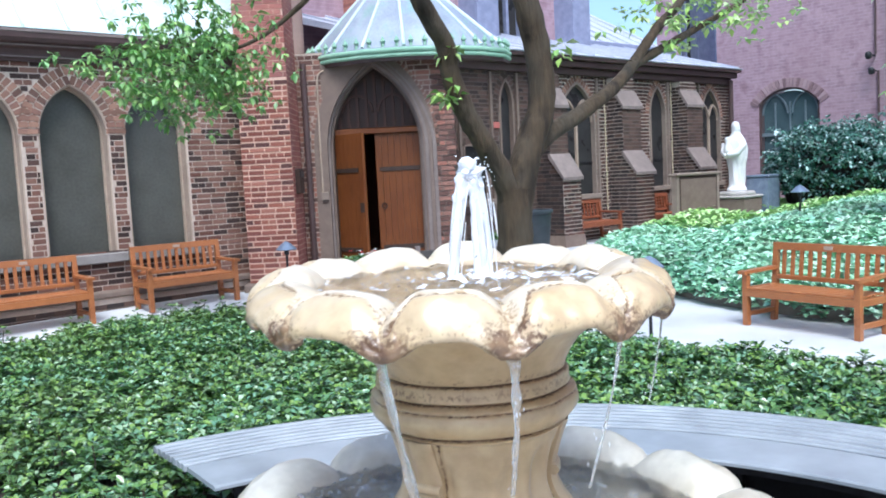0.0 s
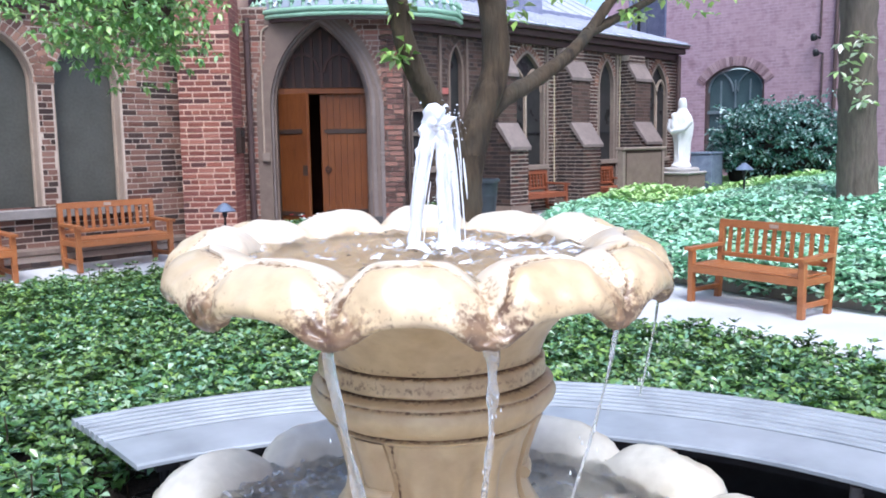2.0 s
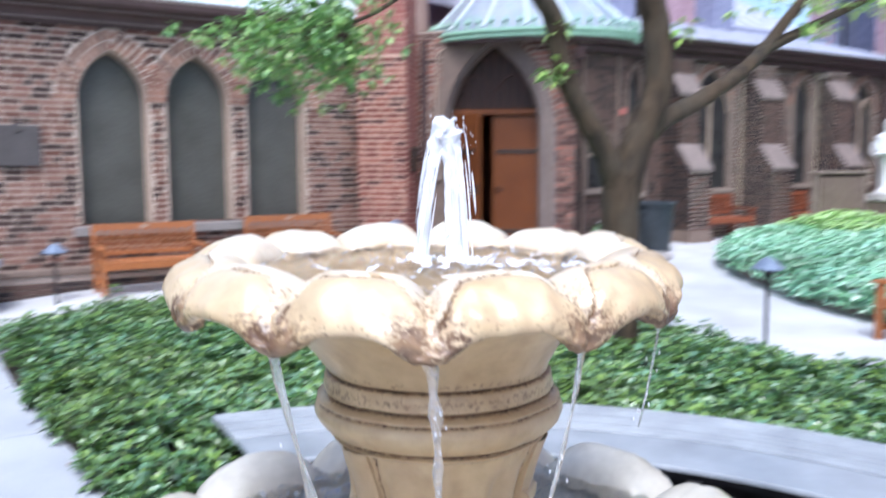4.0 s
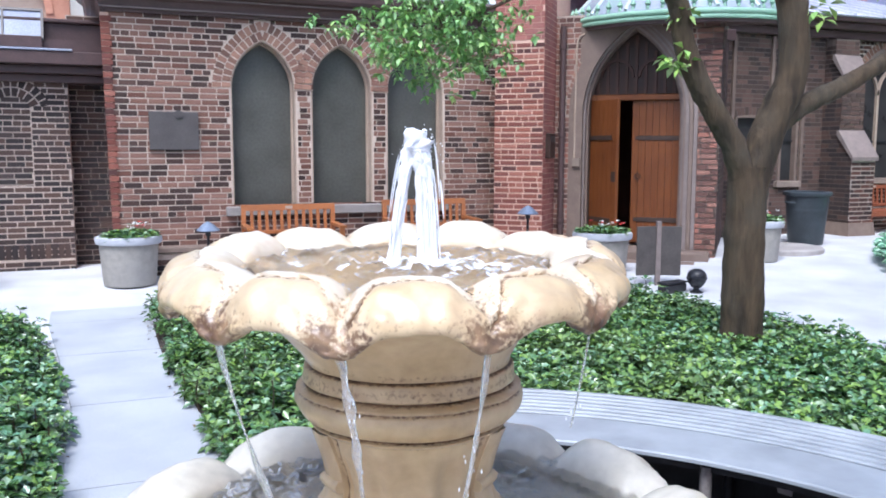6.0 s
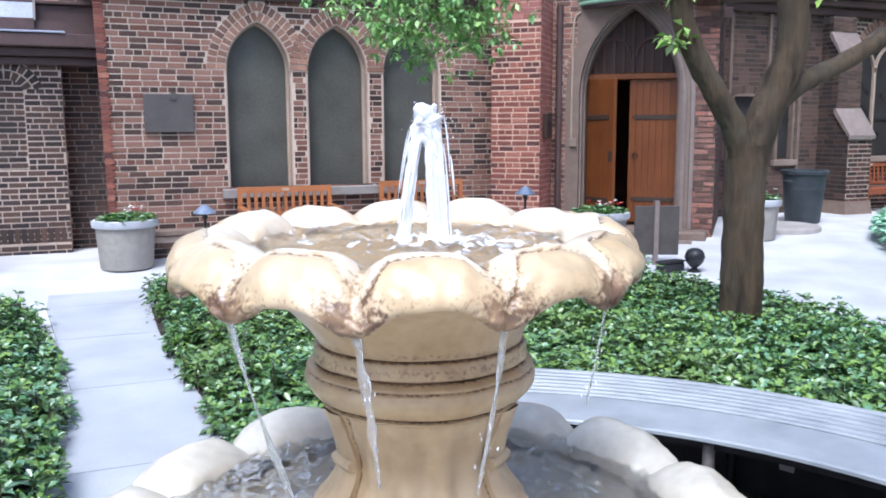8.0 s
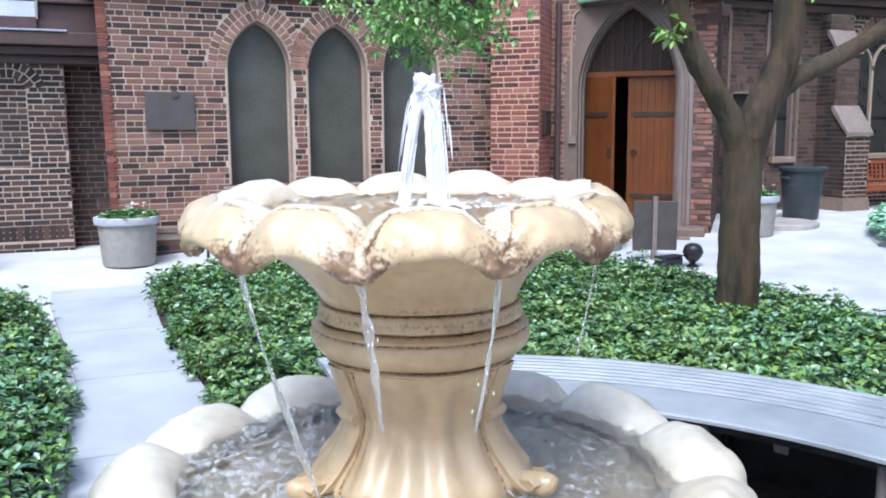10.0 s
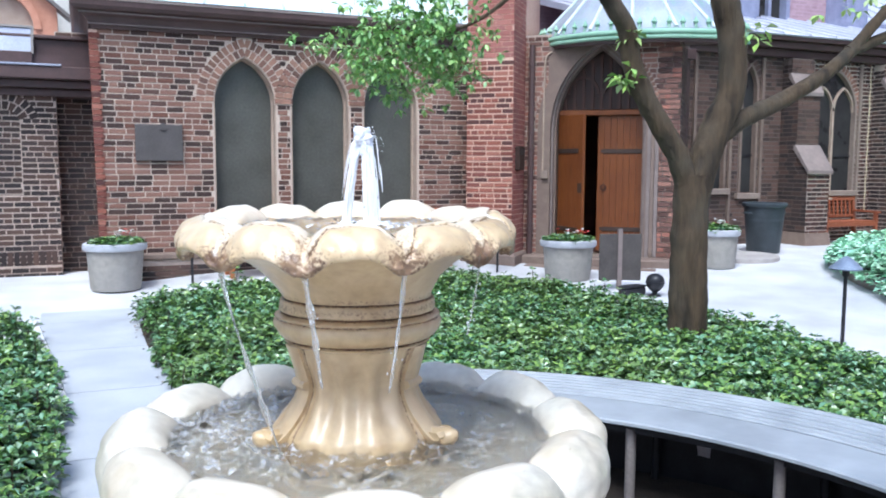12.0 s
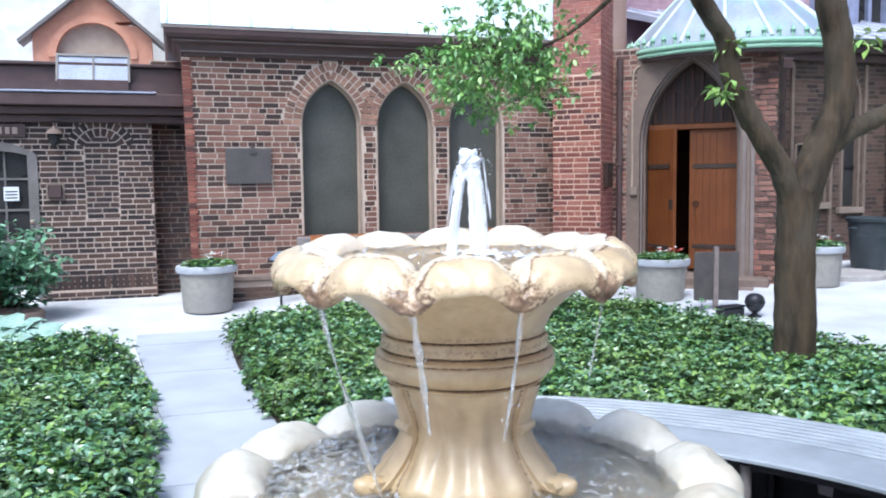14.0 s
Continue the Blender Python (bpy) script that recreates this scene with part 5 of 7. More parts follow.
carpet(centre_bed, 2.1, 8.3, -0.6, 10.6, 2, "glossy green pachysandra carpet filling the bed")
carpet(left_bed, -4.3, 1.8, 2.7, 8.9, 3, "glossy green pachysandra carpet beside the path")
litter_rng = random.Random(4)
litter = []
for _ in range(120):
    y = litter_rng.uniform(4.2, 9.8)
    x = (2.42 - 0.16 * step(5.5, 8.5, y) - 0.12 * litter_rng.random() ** 2.5 + 0.04) if litter_rng.random() < 0.7 else 1.6 - 0.28 * step(6.5, 9, y) + 0.1 * litter_rng.random() ** 2.5
    litter.append((x, y, 0.035))
leaves("leaf_litter", litter, dry_leaf, 0.05, "dry brown leaves along the path edge", "litter", per=1, lift=(-5, 25), seed=5)
# dark ground inside the ring bench
ib = B()
for k in range(30):
    a0, a1 = radians(-45 + 4.2 * k), radians(-45 + 4.2 * (k + 1))
    ib.add([(FX + r * math.cos(a), FY + r * math.sin(a), 0.02) for r, a in ((0.5, a0), (2.75, a0), (2.75, a1), (0.5, a1))], [(0, 1, 2, 3)])
tagged(part("ground_ring", ib, soil), "dark ground inside the ring bench", "soil", kind="structure")
leaves("fallen_leaves", [(3.98, 3.5, 0.05), (4.3, 3.3, 0.05), (3.6, 3.9, 0.05)], flower_white, 0.09, "pale fallen leaves on dark ground", "litter", per=2, lift=(0, 30), seed=8, width=0.8)

# raised bank on the far side of the paving
KERB = [(9.3, -2.0), (9.45, 1.5), (9.62, 4.0), (9.75, 5.5), (9.95, 6.6), (10.4, 7.7), (11.1, 8.9), (12.6, 10.0), (15.3, 10.6), (17.2, 10.9), (21.0, 11.2)]
kerb_line = [(p.x, p.y) for p in spline([(x, y, 0) for x, y in KERB], 6)]


def bank_in(x, y):
    """Distance behind the kerb line."""
    best, sign = 99.0, 1
    for (xa, ya), (xb, yb) in zip(kerb_line, kerb_line[1:]):
        ex, ey = xb - xa, yb - ya
        t = min(max(((x - xa) * ex + (y - ya) * ey) / (ex * ex + ey * ey), 0), 1)
        px, py = x - xa - t * ex, y - ya - t * ey
        d = math.hypot(px, py)
        if d < best:
            best, sign = d, (1 if ex * py - ey * px < 0 else -1)
    return best * sign


def bank_z(x, y, e):
    return ground_z(x, y) * (1 - step(0, 2, e)) + 0.16 + 0.62 * step(0.0, 4.2, e) + 0.04 * lump(x, y, 0.8)


bank = B()
idx = {}
for j in range(60):
    for i in range(58):
        x, y = 9.2 + i * 0.21, -1.8 + j * 0.22
        e = bank_in(x, y)
        if e > -0.02:
            idx[i, j] = len(bank.v)
            bank.v.append((x, y, bank_z(x, y, e)))
for i, j in list(idx):
    q = [(i, j), (i + 1, j), (i + 1, j + 1), (i, j + 1)]
    if all(t in idx for t in q):
        bank.f.append(tuple(idx[t] for t in q))
        bank.m.append(0)
tagged(part("ground_bank", bank, soil, smooth=60), "raised soil bank behind a stone kerb", "soil", kind="structure")
rng = random.Random(6)
spots, lime_spots = [], []
for _ in range(42000):
    x, y = rng.uniform(9.3, 20.8), rng.uniform(-1.5, 11.0)
    if rng.random() < (x - 9.3) / 24:
        continue
    e = bank_in(x, y)
    if e < -0.13:
        continue
    z = bank_z(x, y, max(e, 0)) + rng.uniform(0.06, 0.2) - 0.16 * step(0.1, -0.13, e) if e < 0.1 else bank_z(x, y, e) + rng.uniform(0.06, 0.2)
    if x > 13.8 and y > 6.9 and e < 3.0 and lump(x, y, 0.9) > -0.2 + 0.5 * rng.random():
        lime_spots.append((x, y, z + 0.06))
    else:
        spots.append((x, y, z))
leaves("groundcover", spots, mound_leaf, 0.11, "bluish green ivy carpet over the bank", "groundcover", seed=6, width=0.65, per=6, lift=(-18, 24))
leaves("fern_edging", lime_spots, fern_leaf, 0.17, "bright lime green ferns along the bank", "fern", seed=7, width=0.34, per=7, lift=(-15, 45))
kb_ = B()
for (xa, ya), (xb, yb) in zip(kerb_line, kerb_line[1:]):
    dx, dy = xb - xa, yb - ya
    l = math.hypot(dx, dy)
    nx, ny = dy / l * 0.14, -dx / l * 0.14
    za, zb = ground_z(xa, ya), ground_z(xb, yb)
    kb_.hexa([(xa, ya, za - 0.05), (xb, yb, zb - 0.05), (xb + nx, yb + ny, zb - 0.05), (xa + nx, ya + ny, za - 0.05), (xa, ya, za + 0.2), (xb, yb, zb + 0.2), (xb + nx, yb + ny, zb + 0.2), (xa + nx, ya + ny, za + 0.2)])
tagged(part("kerb_bank", kb_, kerb_stone), "low grey-brown stone kerb of the bank", "kerb", kind="structure")


# ---- the fountain ----
def stone_material(name, tones):
    mt = material(name, tones, 5, 0.42, bump=0.28, fine=34, stain=(0.5, 0.39, 0.245), stain_scale=4.5, stain_amount=0.6, spec=0.5)
    nt = mt.node_tree
    bs = next(n for n in nt.nodes if n.type == "BSDF_PRINCIPLED")
    src = bs.inputs["Base Color"].links[0].from_socket
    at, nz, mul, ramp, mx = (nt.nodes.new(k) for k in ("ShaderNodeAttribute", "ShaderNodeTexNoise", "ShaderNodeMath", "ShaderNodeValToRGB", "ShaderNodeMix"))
    # crust and specks of dirt, with the shade of the rib cuts painted in
    at.attribute_name = "dirt_shade"
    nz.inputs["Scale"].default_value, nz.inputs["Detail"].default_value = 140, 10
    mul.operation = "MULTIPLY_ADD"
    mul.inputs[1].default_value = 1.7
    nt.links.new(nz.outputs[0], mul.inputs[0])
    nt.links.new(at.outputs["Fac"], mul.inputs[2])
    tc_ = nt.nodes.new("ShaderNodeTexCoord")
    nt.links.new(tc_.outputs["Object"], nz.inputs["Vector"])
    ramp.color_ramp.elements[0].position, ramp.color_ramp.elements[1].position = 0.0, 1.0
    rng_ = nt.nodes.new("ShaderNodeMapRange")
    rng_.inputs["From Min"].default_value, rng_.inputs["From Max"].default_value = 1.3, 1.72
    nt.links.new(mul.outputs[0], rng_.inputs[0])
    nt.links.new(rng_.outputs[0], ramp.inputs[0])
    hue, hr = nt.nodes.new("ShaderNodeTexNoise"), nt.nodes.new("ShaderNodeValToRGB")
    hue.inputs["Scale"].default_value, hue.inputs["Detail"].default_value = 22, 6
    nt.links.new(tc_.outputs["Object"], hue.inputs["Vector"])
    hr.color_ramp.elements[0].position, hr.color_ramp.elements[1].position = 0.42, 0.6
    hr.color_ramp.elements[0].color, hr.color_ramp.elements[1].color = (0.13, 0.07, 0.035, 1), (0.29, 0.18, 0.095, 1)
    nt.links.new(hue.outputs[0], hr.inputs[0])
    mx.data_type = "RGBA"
    # pale tone on the lip of a petal: the sky's brightness put into the colour
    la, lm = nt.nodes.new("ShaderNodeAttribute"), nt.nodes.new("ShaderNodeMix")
    la.attribute_name, lm.data_type = "lip_light", "RGBA"
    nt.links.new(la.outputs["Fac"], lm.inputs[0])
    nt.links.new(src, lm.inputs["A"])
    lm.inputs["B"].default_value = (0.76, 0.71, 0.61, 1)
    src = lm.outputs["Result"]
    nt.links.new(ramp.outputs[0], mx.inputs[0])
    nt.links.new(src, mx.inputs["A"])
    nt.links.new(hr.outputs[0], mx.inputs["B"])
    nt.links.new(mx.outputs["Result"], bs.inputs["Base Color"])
    bs.inputs["Coat Weight"].default_value = 0.4
    bs.inputs["Coat Roughness"].default_value = 0.26
    return mt


def water_material(name, tint, rough, foam_glint, scale, foam_glint_at=0.6, soft=0.12, churn=None, reach=0.2, clear=0.92, swirl=0.0):
    """Clear rippled water with white froth and painted glints; churn: the place where it is stirred up most."""
    mt = bpy.data.materials.new(name)
    mt.use_nodes = True
    nt = mt.node_tree
    nt.nodes.clear()
    N = nt.nodes.new
    out, wet, white, mix, nz, ramp, bp, tc = (N(k) for k in ("ShaderNodeOutputMaterial", "ShaderNodeBsdfPrincipled", "ShaderNodeBsdfPrincipled", "ShaderNodeMixShader", "ShaderNodeTexNoise", "ShaderNodeValToRGB", "ShaderNodeBump", "ShaderNodeTexCoord"))
    wet.inputs["Base Color"].default_value = (*tint, 1)
    wet.inputs["Roughness"].default_value = rough
    wet.inputs["IOR"].default_value = 1.33
    wet.inputs["Transmission Weight"].default_value = clear
    white.inputs["Base Color"].default_value = (0.85, 0.87, 0.9, 1)
    white.inputs["Roughness"].default_value = 0.35
    nt.links.new(tc.outputs["Object"], nz.inputs["Vector"])
    nz.inputs["Scale"].default_value, nz.inputs["Detail"].default_value = scale, 9
    nz.inputs["Distortion"].default_value = swirl
    ramp.color_ramp.elements[0].position, ramp.color_ramp.elements[1].position = foam_glint_at, foam_glint_at + soft
    ramp.color_ramp.elements[1].color = (foam_glint, foam_glint, foam_glint, 1)
    froth_glint = nz.outputs[0]
    if churn:
        dist, near, add = N("ShaderNodeVectorMath"), N("ShaderNodeMapRange"), N("ShaderNodeMath")
        dist.operation, add.operation = "DISTANCE", "ADD"
        dist.inputs[1].default_value = churn
        nt.links.new(tc.outputs["Object"], dist.inputs[0])
        near.inputs["From Min"].default_value, near.inputs["From Max"].default_value = 0.0, reach
        near.inputs["To Min"].default_value, near.inputs["To Max"].default_value = 0.14, -0.03
        nt.links.new(dist.outputs["Value"], near.inputs[0])
        nt.links.new(froth_glint, add.inputs[0])
        nt.links.new(near.outputs[0], add.inputs[1])
        froth_glint = add.outputs[0]
    nt.links.new(froth_glint, ramp.inputs[0])
    nt.links.new(ramp.outputs[0], mix.inputs[0])
    bp.inputs["Strength"].default_value, bp.inputs["Distance"].default_value = 0.8, 0.006
    nt.links.new(nz.outputs[0], bp.inputs["Height"])
    nt.links.new(bp.outputs[0], wet.inputs["Normal"])
    nt.links.new(wet.outputs[0], mix.inputs[1])
    nt.links.new(white.outputs[0], mix.inputs[2])
    nt.links.new(mix.outputs[0], out.inputs[0])
    return mt


stone = stone_material("fountain_stone", [(0.485, 0.34, 0.17), (0.58, 0.425, 0.232), (0.655, 0.512, 0.315)])
stone_rim = stone_material("fountain_stone_rim", [(0.49, 0.348, 0.18), (0.605, 0.455, 0.265), (0.705, 0.563, 0.375)])
stone_pale = stone_material("fountain_stone_pale", [(0.43, 0.395, 0.3), (0.515, 0.48, 0.39), (0.59, 0.555, 0.475)])
water_top = water_material("water_top", (0.95, 0.88, 0.76), 0.02, 0.85, 30, 0.57, 0.1, (FX + 0.12, FY - 0.05, 1.43), 0.25, 0.97, 1.1)
# much of the white here stands in for sky glints on the ripples
water_low = water_material("water_low", (0.93, 0.92, 0.89), 0.02, 0.42, 34, 0.56, 0.2, (FX - 0.2, FY + 0.12, 0.92), 0.8, 0.99, 1.5)
water_jet = water_material("water_jet", (0.97, 0.98, 1.0), 0.12, 1.0, 60, 0.2)
water_fall = water_material("water_fall", (0.99, 1.0, 1.0), 0.03, 0.16, 85, 0.5, 0.14)
NP, NOTCH = 12, radians(-120.4)


def petal(th):
    """0 in the notch between two petals, 1 at a petal's middle; and how far round the petal."""
    f = ((th - NOTCH) / (2 * math.pi) * NP) % 1.0
    return 1 - abs(2 * f - 1) ** 3.4, f


def scalloped(middle, notch, nt=NP * 30, seed=0, tilt=0.0, c=(0.0, 0.0), rib=0.008, dirt_and_light=1.0):
    """A rim of shell-like petals: one cross-section at a petal's middle, another in the notch, which ends in a hanging tongue."""
    mid = spline([(r, 0, z) for r, z in middle], 4)
    low_ = spline([(r, 0, z) for r, z in notch], 4)
    b, dirt_shade, lip_light, nf = B(), [], [], len(mid)
    for i in range(nt):
        th = 2 * math.pi * i / nt
        q, f = petal(th)
        which = int(((th - NOTCH) / (2 * math.pi) * NP) % NP)
        d = min(f, 1 - f) * (1 + 0.12 * math.sin(which * 3.1 + seed))
        low = 1 - math.exp(-(d / 0.235) ** 2.4)
        wob = 0.006 * math.sin(which * 2.4 + seed)
        for j in range(nf):
            u = j / (nf - 1)
            w = q + (low - q) * step(0.42, 0.7, u)
            r = low_[j].x + (mid[j].x - low_[j].x) * w
            z = low_[j].z + (mid[j].z - low_[j].z) * w + wob * w * (1 - u) + tilt * r * math.cos(th - radians(60))
            at = 0.55 - 0.2 * step(0.02, 0.26, f) + 0.014 * math.sin(9 * f + which) + 0.1 * step(0.72, 0.98, f)
            crease = max(0.0, 1 - abs(u - at) / 0.028) * step(0.0, 0.06, f) * (1 - 0.75 * step(0.62, 0.9, f))
            lip = step(0.0, 0.05, at - u) * (1 - step(0.05, 0.22, at - u)) * q
            p = Vector((r * math.cos(th), r * math.sin(th), z))
            tongue = (1 - low) * step(0.4, 0.6, u)
            n = noise.noise(p * 11 + Vector((seed, 0, 0))) * 0.008 + noise.noise(p * 34) * 0.004 - rib * crease + 0.003 * lip + tongue * (noise.noise(p * 75) * 0.006 + noise.noise(p * 150) * 0.004)
            k = (r + n) / r
            b.v.append((FX + c[0] + p.x * k, FY + c[1] + p.y * k, z + n * 0.7))
            # light on the sky-facing lip, put into the colour
            lip_light.append(min(0.62, 0.15 + dirt_and_light) * step(-0.03, 0.03, at - u) * (0.55 + 0.45 * q) * (0.72 + 0.6 * noise.noise(p * 17) + 0.3 * noise.noise(p * 60)))
            # crust in notches and tongues, specks below, darker along the crease
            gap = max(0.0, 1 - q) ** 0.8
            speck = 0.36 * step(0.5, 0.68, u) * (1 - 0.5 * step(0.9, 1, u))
            dirt_shade.append(min(1.0, max(gap * (0.62 if u > 0.33 else 0.25), 0.95 * tongue * (0.75 + 0.5 * noise.noise(p * 30))) + speck + 0.95 * crease) * dirt_and_light)
    for i in range(nt):
        for j in range(nf - 1):
            b.f.append((i * nf + j, ((i + 1) % nt) * nf + j, ((i + 1) % nt) * nf + j + 1, i * nf + j + 1))
    b.m = [0] * len(b.f)
    return b, dirt_shade, lip_light


STEM = (0.018, -0.009)          # the stem stands a little off the bowl's axis
BASIN = (0.022, -0.011)


def turned(prof, n=96, flute=None, seed=3, dark_at=(), c=(0.0, 0.0), c1=None):
    """A turned piece round the axis; c: its offset, which runs to c1 at the foot."""
    b, dirt_shade = B(), []
    fine = spline([(r, 0, z) for r, z in prof], 4)
    for i, p in enumerate(fine):
        r, z = p.x, p.z
        t = i / (len(fine) - 1) if c1 else 0.0
        ox, oy = (c[0] + (c1[0] - c[0]) * t, c[1] + (c1[1] - c[1]) * t) if c1 else c
        for j in range(n):
            th = 2 * math.pi * j / n
            k = flute(th, z) if flute else 0
            q = Vector((r * math.cos(th), r * math.sin(th), z))
            e = noise.noise(q * 14) * 0.004 + noise.noise(q * 40) * 0.0015
            b.v.append((FX + ox + (r + k + e) * math.cos(th), FY + oy + (r + k + e) * math.sin(th), z))
            dirt_shade.append(0.3 * max(0, noise.noise(Vector((math.cos(th) * 6, math.sin(th) * 6, z * 2)))) + sum(a * math.exp(-((z - zc) / w) ** 2) for zc, w, a in dark_at))
    m = len(fine)
    b.f = [(i * n + j, i * n + (j + 1) % n, (i + 1) * n + (j + 1) % n, (i + 1) * n + j) for i in range(m - 1) for j in range(n)]
    b.m = [0] * len(b.f)
    return b, dirt_shade


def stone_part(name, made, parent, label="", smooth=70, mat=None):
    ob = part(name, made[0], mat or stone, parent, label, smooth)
    for key, values in zip(("dirt_shade", "lip_light"), made[1:]):
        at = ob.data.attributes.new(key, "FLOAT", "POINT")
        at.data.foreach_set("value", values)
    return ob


# its parts are drawn round (FX, FY) and set on the spot here, a little smaller
SMALL = 0.93
fountain = thing("fountain", "two-tier cream cast stone fountain with petal bowls, running", "fountain",
                 Matrix.Translation((2.348, 2.468, 1.62)) @ Matrix.Scale(SMALL, 4) @ Matrix.Translation((-FX, -FY, -1.62)))
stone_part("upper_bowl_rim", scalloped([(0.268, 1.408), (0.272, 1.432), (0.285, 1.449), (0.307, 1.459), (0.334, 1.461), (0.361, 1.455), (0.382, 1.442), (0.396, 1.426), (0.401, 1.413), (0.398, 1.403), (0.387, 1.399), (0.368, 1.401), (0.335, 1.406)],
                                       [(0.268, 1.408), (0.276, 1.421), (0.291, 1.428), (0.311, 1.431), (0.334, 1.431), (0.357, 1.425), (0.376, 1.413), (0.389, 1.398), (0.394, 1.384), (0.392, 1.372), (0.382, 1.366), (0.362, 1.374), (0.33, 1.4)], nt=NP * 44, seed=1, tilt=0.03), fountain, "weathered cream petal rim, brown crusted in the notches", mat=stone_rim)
# the basin inside the upper rim
stone_part("upper_bowl", turned([(0.35, 1.404), (0.32, 1.388), (0.28, 1.37), (0.243, 1.348), (0.214, 1.322), (0.195, 1.297), (0.182, 1.275), (0.178, 1.265)], c1=STEM, flute=lambda th, z: 0.005 * petal(th)[0] * step(1.27, 1.36, z), dark_at=((1.272, 0.007, 0.45), (1.34, 0.03, 0.15))), fountain)
stone_part("bowl_floor", turned([(0.3, 1.405), (0.26, 1.385), (0.15, 1.372), (0.01, 1.37)]), fountain, mat=stone_rim)
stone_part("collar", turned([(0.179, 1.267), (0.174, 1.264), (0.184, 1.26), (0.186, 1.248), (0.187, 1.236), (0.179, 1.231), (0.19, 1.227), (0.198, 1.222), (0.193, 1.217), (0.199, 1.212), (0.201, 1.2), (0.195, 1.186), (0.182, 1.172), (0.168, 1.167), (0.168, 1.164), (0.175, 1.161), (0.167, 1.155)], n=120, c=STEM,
           dark_at=((1.264, 0.0035, 0.9), (1.247, 0.012, 0.5), (1.231, 0.003, 0.95), (1.2165, 0.0025, 0.8), (1.1655, 0.003, 0.9))), fountain, "ringed stone collar with a dirty band and darkened grooves")
RIBS = (-49.6, -169.6, 70.4)


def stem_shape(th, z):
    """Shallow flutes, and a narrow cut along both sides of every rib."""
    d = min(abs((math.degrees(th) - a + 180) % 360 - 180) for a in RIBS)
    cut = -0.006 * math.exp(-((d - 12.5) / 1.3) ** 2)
    return cut + 0.0065 * math.cos(15 * th) * step(0.88, 0.97, z) * (1 - step(1.1, 1.15, z)) * step(12, 18, d)


stem_made = turned([(0.168, 1.157), (0.158, 1.13), (0.146, 1.095), (0.139, 1.06), (0.143, 1.035), (0.155, 1.01), (0.172, 0.985), (0.188, 0.965), (0.2, 0.94), (0.205, 0.86)], n=240, c=STEM, flute=stem_shape, dark_at=((1.155, 0.004, 0.5),))
# shade in the cuts beside the ribs, put into the colour
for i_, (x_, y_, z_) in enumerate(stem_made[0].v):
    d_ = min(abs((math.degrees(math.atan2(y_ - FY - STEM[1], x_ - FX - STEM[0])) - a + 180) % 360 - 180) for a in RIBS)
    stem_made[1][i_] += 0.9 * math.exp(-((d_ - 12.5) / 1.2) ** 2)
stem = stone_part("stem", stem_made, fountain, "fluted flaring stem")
for a in RIBS:
    ca = radians(a)
    run = spline([(r, 0, z) for r, z in ((0.17, 1.157), (0.16, 1.13), (0.149, 1.095), (0.143, 1.062), (0.147, 1.035), (0.159, 1.01), (0.177, 0.985), (0.2, 0.96), (0.224, 0.945), (0.238, 0.952), (0.23, 0.964))], 4)
    rb_ = B()
    for i_, p in enumerate(run):
        half = radians(10.5) * 0.15 / p.x * (1 + 0.25 * i_ / len(run))
        for k_, (da, dr_) in enumerate(((-1, -0.02), (-1, 0.004), (-0.55, 0.011), (0.55, 0.011), (1, 0.004), (1, -0.02))):
            rb_.v.append((FX + STEM[0] + (p.x + dr_) * math.cos(ca + da * half), FY + STEM[1] + (p.x + dr_) * math.sin(ca + da * half), p.z + max(dr_, 0) * 0.3))
    for i_ in range(len(run) - 1):
        for k_ in range(5):
            rb_.f.append((i_ * 6 + k_, i_ * 6 + k_ + 1, i_ * 6 + k_ + 7, i_ * 6 + k_ + 6))
    rb_.m = [0] * len(rb_.f)
    vol = part("volute", rb_, stone, stem, smooth=50)
    knob = [(0.185, 0.952), (0.203, 0.945), (0.225, 0.944), (0.243, 0.949), (0.257, 0.957), (0.266, 0.965)]
    part("scroll", B().tube([(FX + STEM[0] + r * math.cos(ca), FY + STEM[1] + r * math.sin(ca), z) for r, z in knob], [0.018, 0.024, 0.026, 0.024, 0.018, 0.006], 14), stone, vol, "rounded scroll foot", smooth=80)
    part("volute_band", B().tube([(FX + STEM[0] + 0.152 * math.cos(ca + t), FY + STEM[1] + 0.152 * math.sin(ca + t), 1.066) for t in (-0.2, -0.1, 0, 0.1, 0.2)], 0.011, 8), stone, fountain, smooth=70)
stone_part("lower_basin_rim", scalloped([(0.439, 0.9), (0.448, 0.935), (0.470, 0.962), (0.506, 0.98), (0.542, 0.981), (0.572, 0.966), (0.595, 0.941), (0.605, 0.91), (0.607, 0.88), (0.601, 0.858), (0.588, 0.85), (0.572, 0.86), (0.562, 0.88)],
                                        [(0.445, 0.895), (0.458, 0.912), (0.475, 0.92), (0.503, 0.923), (0.531, 0.921), (0.556, 0.911), (0.573, 0.893), (0.585, 0.87), (0.588, 0.845), (0.585, 0.825), (0.575, 0.82), (0.567, 0.835), (0.562, 0.87)], nt=NP * 22, seed=5, c=BASIN, rib=0.002, dirt_and_light=0.35), fountain, "broad pale petal rim of the lower basin", mat=stone_pale)
stone_part("lower_basin", turned([(0.56, 0.9), (0.565, 0.8), (0.54, 0.68), (0.45, 0.56), (0.3, 0.48), (0.22, 0.42), (0.2, 0.3), (0.24, 0.16), (0.36, 0.06), (0.4, 0.0), (0.42, -0.08), (0.42, -0.125)], c=BASIN), fountain)
stone_part("basin_floor", turned([(0.5, 0.93), (0.47, 0.87), (0.3, 0.84), (0.01, 0.83)], c=BASIN), fountain, mat=stone_pale)


